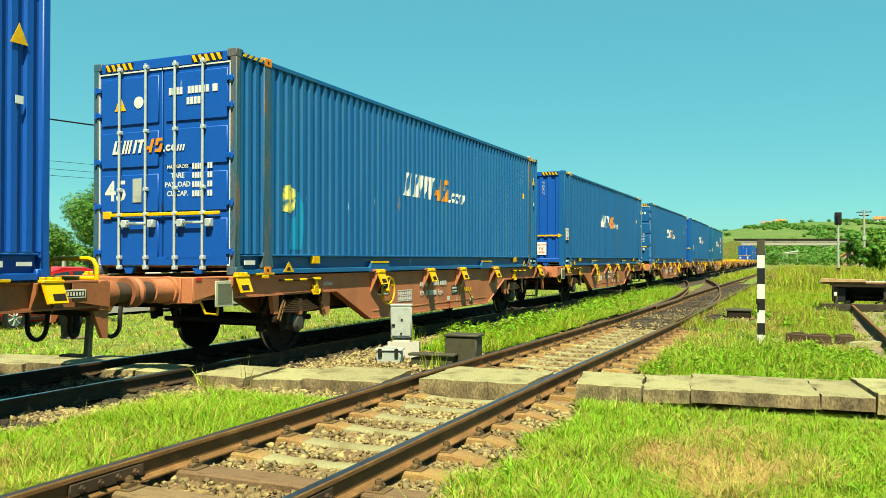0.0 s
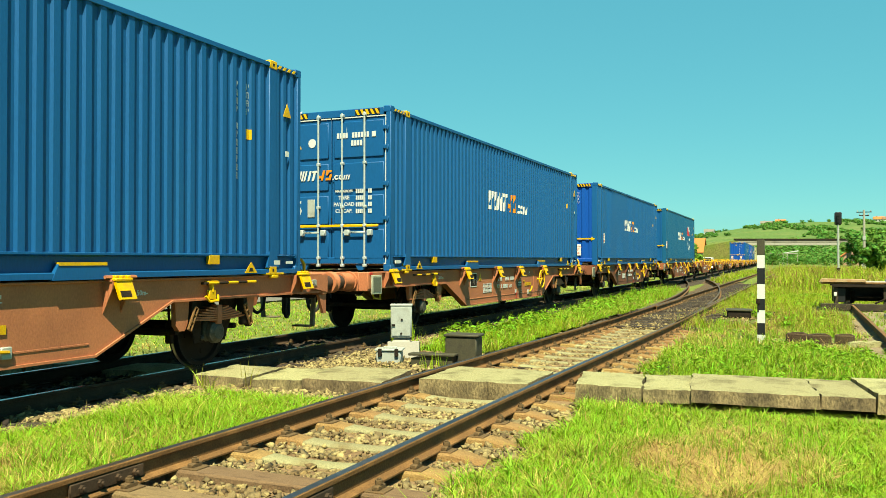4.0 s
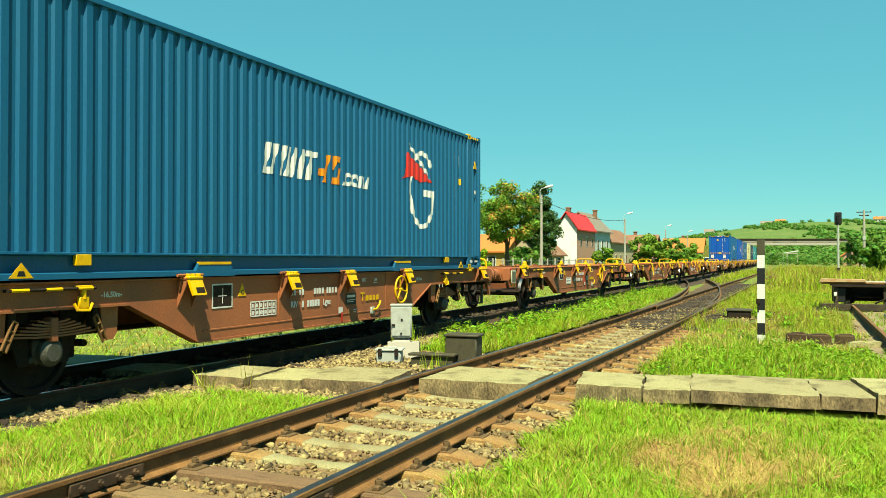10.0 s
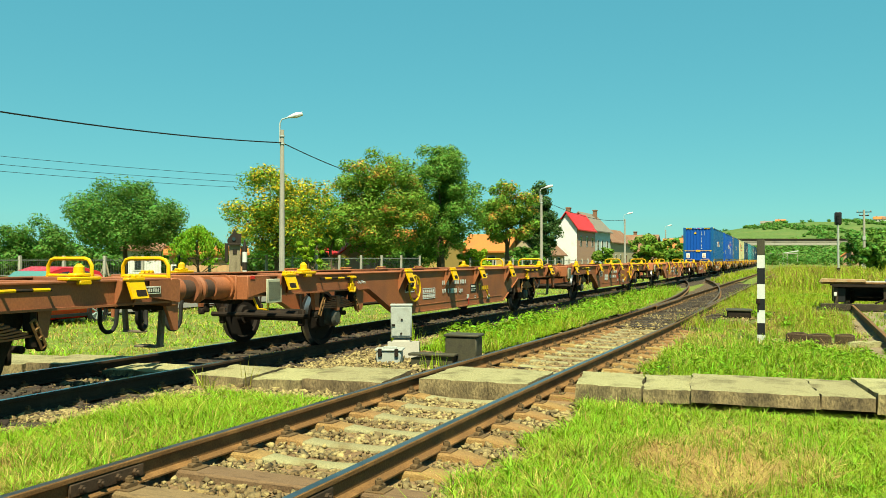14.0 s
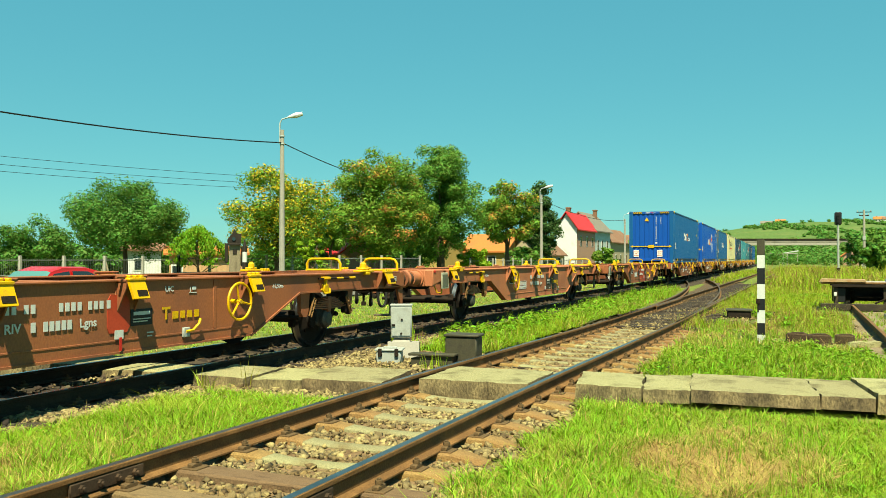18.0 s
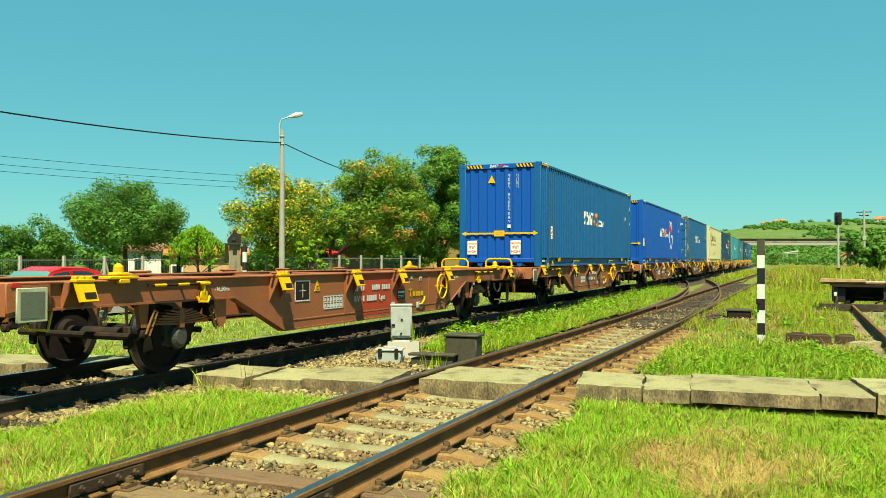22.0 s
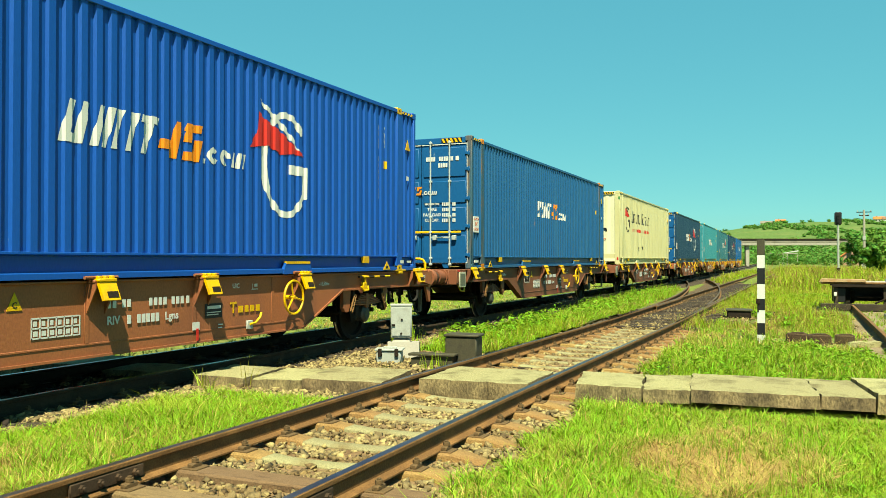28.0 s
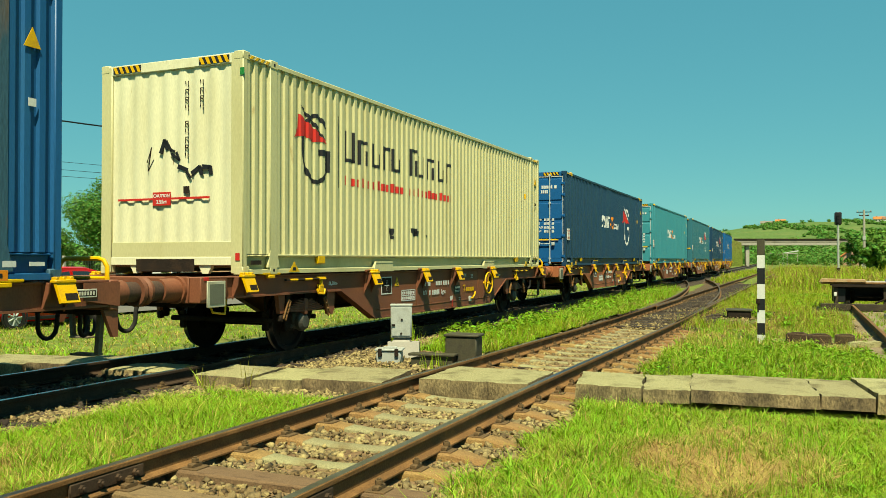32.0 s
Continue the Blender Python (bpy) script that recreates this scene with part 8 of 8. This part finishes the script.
grass("grass", 9000, 50.0, 120.0, 4.5, 9.5, 0.30, 0.03, M_GRASS_TALL, "grass in the fork of the tracks", 17, 0.2, 0.6, lambda x, y, w: (y > 4.75 + 0.3 * w) & ((x > 66.0) | (np.abs(y - 3.43 - np.maximum(0.0, x - 19.5) ** 2 / 490.0) > 1.3)) & (y < MAIN_Y - 1.7 + np.maximum(0.0, x - 60.0) * 0.019), 1.2, dry=0.12)
grass("grass", 60000, 7.5, 75.0, 10.3, 18.2, 0.085, 0.013, M_GRASS, "meadow grass beyond the main line", 10, 0.2, 1.8, lambda x, y, w: ~((x > 8) & (x < 9.9) & (y < 13)), 1.7, dry=0.32, tuft=4)
grass("grass", 16000, 12.0, 110.0, 21.8, 42.0, 0.28, 0.035, M_GRASS, "meadow grass beyond the road", 11, 0.2, 0.5, None, 1.6)
grass("dry_straw", 9000, 7.5, 50.0, 10.6, 18.2, 0.05, 0.012, M_STRAW, "dry mown straw on the meadow", 12, 0.2, 2.6, lambda x, y, w: w > -0.25, 1.6)
grass("tall_weeds", 70, 8.2, 15.0, 6.3, 6.95, 0.34, 0.009, M_GRASS_TALL, "single tall weeds beside the main line", 13, 0.05, 0.35)
grass("tall_weeds", 1400, 11.0, 20.0, 4.9, 6.2, 0.28, 0.010, M_GRASS_TALL, "tall thin weeds around the relay case", 14, 0.05, 0.35, lambda x, y, w: (x > 13.4) | (y < 5.4))


def stones(name, n, x0, x1, y0, y1, size, rock, label, seed, z=-0.17, heap=0.02, keep=None, power=1.0):
    rng = np.random.default_rng(seed)
    x = x0 + (x1 - x0) * rng.random(n) ** power
    y = rng.uniform(y0, y1, n)
    if keep is not None:
        ok = keep(x, y)
        x, y = x[ok], y[ok]
    n = len(x)
    cube = np.array([(i, j, k) for i in (-1, 1) for j in (-1, 1) for k in (-1, 1)], float) * 0.5
    v = cube[None] * (1 + rng.uniform(-0.75, 0.40, (n, 8, 3)))
    s = size * rng.uniform(0.35, 1.0, (n, 1, 1)) ** 1.4 * 1.55 * rng.uniform(0.5, 1.3, (n, 1, 3)) * np.array([1.0, 1.0, 0.75])
    v = v * s
    a, b = rng.uniform(0, 6.28, n), rng.uniform(-0.7, 0.7, n)
    ca, sa, cb, sb = np.cos(a)[:, None], np.sin(a)[:, None], np.cos(b)[:, None], np.sin(b)[:, None]
    vx, vz = v[..., 0] * cb + v[..., 2] * sb, -v[..., 0] * sb + v[..., 2] * cb
    px, py = vx * ca - v[..., 1] * sa, vx * sa + v[..., 1] * ca
    out = np.stack([px + x[:, None], py + y[:, None], vz + z + rng.uniform(-heap, heap, n)[:, None]], -1)
    faces = np.array([(0, 1, 3, 2), (4, 6, 7, 5), (0, 4, 5, 1), (2, 3, 7, 6), (0, 2, 6, 4), (1, 5, 7, 3)])
    loops = (np.arange(n)[:, None, None] * 8 + faces[None]).ravel()
    return tagged(new(name, quick_mesh(name, out.reshape(-1, 3), np.full(n * 6, 4), loops, rock)), label, "ballast", kind="stuff")


def off_rails(centre):
    return lambda x, y: (np.abs(np.abs(y - centre) - GAUGE / 2) > 0.09) & ~((x > 9.05) & (x < 10.6) & (np.abs(y - centre) < 0.75))


def between_sleepers(start):
    free = off_rails(SIDING_Y)
    return lambda x, y: free(x, y) & (np.abs((x - start) / 0.648 - np.round((x - start) / 0.648)) > 0.19)


stones("ballast", 15000, 2.6, 9.2, SIDING_Y - 1.5, SIDING_Y + 1.35, 0.044, M_STONE, "dusty pale ballast between the siding sleepers", 21, -0.238, 0.026, between_sleepers(5.11))
stones("ballast", 7000, 10.4, 20.0, SIDING_Y - 1.35, SIDING_Y + 1.3, 0.055, M_STONE, "dusty pale ballast along the siding", 22, -0.240, 0.022, between_sleepers(5.11), 1.2)
stones("ballast", 6500, 20.0, 48.0, SIDING_Y - 1.35, SIDING_Y + 1.3, 0.055, M_STONE_MID, "brown ballast around the turnout timbers", 25, -0.212, 0.022, between_sleepers(20.1), 1.3)
stones("ballast", 11000, 5.0, 34.0, MAIN_Y - 1.25, MAIN_Y + 1.5, 0.065, M_STONE_DARK, "oily ballast of the main line, darkened with the train's shade", 23, -0.205, 0.03, off_rails(MAIN_Y), 1.4)
grass("grass", 5000, 14.0, 30.0, -3.0, -1.45, 0.10, 0.009, M_GRASS, "thin grass between the third track's rails", 15, 0.1, 0.6)
stones("gravel", 2600, 3.6, 6.6, 6.75, 7.35, 0.050, M_STONE, "pale loose stones beside the main line", 29, -0.200, 0.03, lambda x, y: np.sin(x * 3.1) + np.sin(x * 7.7 + y * 5.0) > -0.5)
# sunlit bits of the main bed, put in as patches of pale stones
stones("gravel", 700, 5.2, 9.0, MAIN_Y - 0.55, MAIN_Y + 0.6, 0.050, M_STONE, "patches of pale stones between the main rails, for sunlit ballast", 30, -0.180, 0.02, lambda x, y: np.sin(x * 2.3 + 1.0) + np.sin(y * 6.0 + x * 1.7) > 0.5)
stones("ballast", 1500, 19.6, 27.5, SIDING_Y - 0.62, SIDING_Y + 0.62, 0.050, M_STONE, "pale ballast between the turnout timbers", 31, -0.200, 0.02, lambda x, y: between_sleepers(20.1)(x, y) & (np.sin(x * 1.9) + 0.5 * np.sin(y * 4.0) > 0.1), 1.2)
stones("gravel", 3000, 7.7, 8.9, 4.75, 6.9, 0.045, M_STONE, "pale rubble before the broken slabs", 26, -0.215, 0.03)
stones("gravel", 3500, 9.9, 13.4, 4.95, 6.9, 0.042, M_STONE, "pale gravel around the relay case", 27, -0.215, 0.02)
stones("gravel", 1500, 17.0, 26.0, -1.3, 2.2, 0.045, M_STONE, "scattered soil and gravel in the yard", 28, -0.22, 0.02)
stones("gravel", 6000, 6.4, 16.0, 6.35, 7.12, 0.046, M_STONE, "pale loose gravel along the main line", 24, -0.205, 0.03)
grass("tall_weeds", 40, 8.25, 8.6, 6.8, 7.05, 0.30, 0.008, M_GRASS_TALL, "clump of weeds beside the main line", 16, 0.0, 0.8)


def weeds(name, spots, label, seed, leaf, size=0.035, per=70):
    """Low broad-leaved weeds: flattened clumps of small leaves."""
    rng = np.random.default_rng(seed)
    cs = np.array([(x, y, GROUND_Z + h * 0.55) for x, y, h in spots])
    rs = np.array([h for _, _, h in spots])
    v, s, l = leaf_cloud(rng, cs, rs, per, size, 0.35)
    v[:, 2] = np.maximum(v[:, 2], GROUND_Z + 0.005)
    return tagged(new(name, quick_mesh(name, v, s, l, leaf)), label, "weeds", kind="stuff")


rng = np.random.default_rng(91)
L_WEED = leaf_mat("fresh_weed_leaves", (0.22, 0.42, 0.03), (0.32, 0.44, 0.05))
weeds("weeds", [(rng.uniform(11.6, 16.8), rng.uniform(-1.6, 2.0), rng.uniform(0.08, 0.17)) for _ in range(95)], "low broad-leaved weeds in the grass beyond the foot crossing", 92, L_WEED)
weeds("weeds", [(rng.uniform(15.0, 40.0), rng.uniform(5.6, 6.6), rng.uniform(0.16, 0.36)) for _ in range(95)], "leafy weeds between the two tracks", 93, L_WEED, 0.05)
weeds("weeds", [(rng.uniform(3.6, 9.0), rng.uniform(-0.8, 2.2), rng.uniform(0.04, 0.085)) for _ in range(70)], "small broad-leaved weeds in the short grass", 94, L_WEED, 0.022, 40)
weeds("weeds", [(rng.uniform(3.4, 8.2), rng.uniform(4.9, 6.4), rng.uniform(0.04, 0.09)) for _ in range(50)], "small broad-leaved weeds between the tracks", 95, L_WEED, 0.022, 40)
weeds("weeds", [(rng.uniform(21.0, 40.0), rng.uniform(-0.9, 2.0), rng.uniform(0.12, 0.26)) for _ in range(60)], "leafy weeds in the yard grass", 96, L_WEED, 0.05)


# turf under the near grass, the shade between its blades put into the colour
M_TURF_SHADE = mat("shade_dark_turf", (0.055, 0.060, 0.014), 0.95, 0, (0.11, 0.085, 0.04), 1.5, 0.8, 30, 0.6, 0.5)
for k, (x0, x1, y0, y1) in enumerate(((2.6, 9.2, -1.1, 2.15), (2.6, 8.0, 4.9, 6.55), (11.3, 17.0, -1.2, 2.0), (13.6, 29.5, 5.15, 6.4))):
    sh, n = Shape(), 60
    pts = []
    for i in range(n + 1):
        x = x0 + (x1 - x0) * i / n
        a, b = (0.12 * noise.noise((x * 2.1, q, 3.0 + k)) for q in (0.0, 7.0))
        pts += [(x, y0 + a, GROUND_Z + 0.009), (x, y1 + b, GROUND_Z + 0.009)]
    sh.add(pts, [(2 * i, 2 * i + 2, 2 * i + 3, 2 * i + 1) for i in range(n)])
    solid("ground_turf", sh, M_TURF_SHADE, "turf soil under the grass, darkened with the shade between blades", "ground", kind="structure")

grass("dry_straw", 3600, 3.4, 9.3, -1.0, 2.3, 0.07, 0.0045, M_STRAW, "dead stems lying in the short grass", 41, 0.1, 3.4, None, sway=3.1, tuft=2, dry=0.0)
grass("dry_straw", 2600, 3.2, 8.2, 4.8, 6.9, 0.07, 0.0045, M_STRAW, "dead stems lying between the tracks", 42, 0.1, 3.4, None, sway=3.1, tuft=2, dry=0.0)
grass("grass", 24000, -9.0, 3.6, -4.0, 2.3, 0.12, 0.009, M_GRASS, "short green grass on the ground beside the siding", 43, 0.2, 1.0, lambda x, y, w: (x * x + y * y > 0.16) & (np.abs(np.degrees(np.arctan2(y, x)) - 23.37) > 29.0), view=False)
grass("grass", 6000, -9.0, 3.2, 4.75, 6.9, 0.12, 0.009, M_GRASS, "short grass between the tracks", 44, 0.2, 1.0, lambda x, y, w: np.abs(np.degrees(np.arctan2(y, x)) - 23.37) > 29.0, view=False)
stones("ballast", 4500, -16.0, 2.6, SIDING_Y - 1.4, SIDING_Y + 1.35, 0.060, M_STONE, "dusty pale ballast stones between the siding's sleepers", 45, -0.240, 0.022, between_sleepers(5.11))


# ---- what moves: the train rolls past, slowing slightly ----
def motions():
    steps = [float(k) for k in range(0, 33)]
    fine = [k * 0.1 for k in range(0, 321)]
    for i, w in wagons.items():
        back = math.pi if i in REVERSED else 0.0
        rows = [(t, on_line(wagon_place(i, t)) @ Matrix.Rotation(back, 4, "Z")) for t in steps]
        walk(w, rows)
        if i in boxes:
            walk(boxes[i], [(t, on_line(wagon_place(i, t), 1.205)) for t in steps])
        for p in w.children:
            if p.name.startswith("wheelset"):
                base = p.matrix_basis.translation.copy()
                way = -1 if back == 0.0 else 1
                walk(p, [(t, Matrix.Translation(base) @ Matrix.Rotation(way * travelled(t) / WHEEL_R, 4, "Y")) for t in fine])


motions()
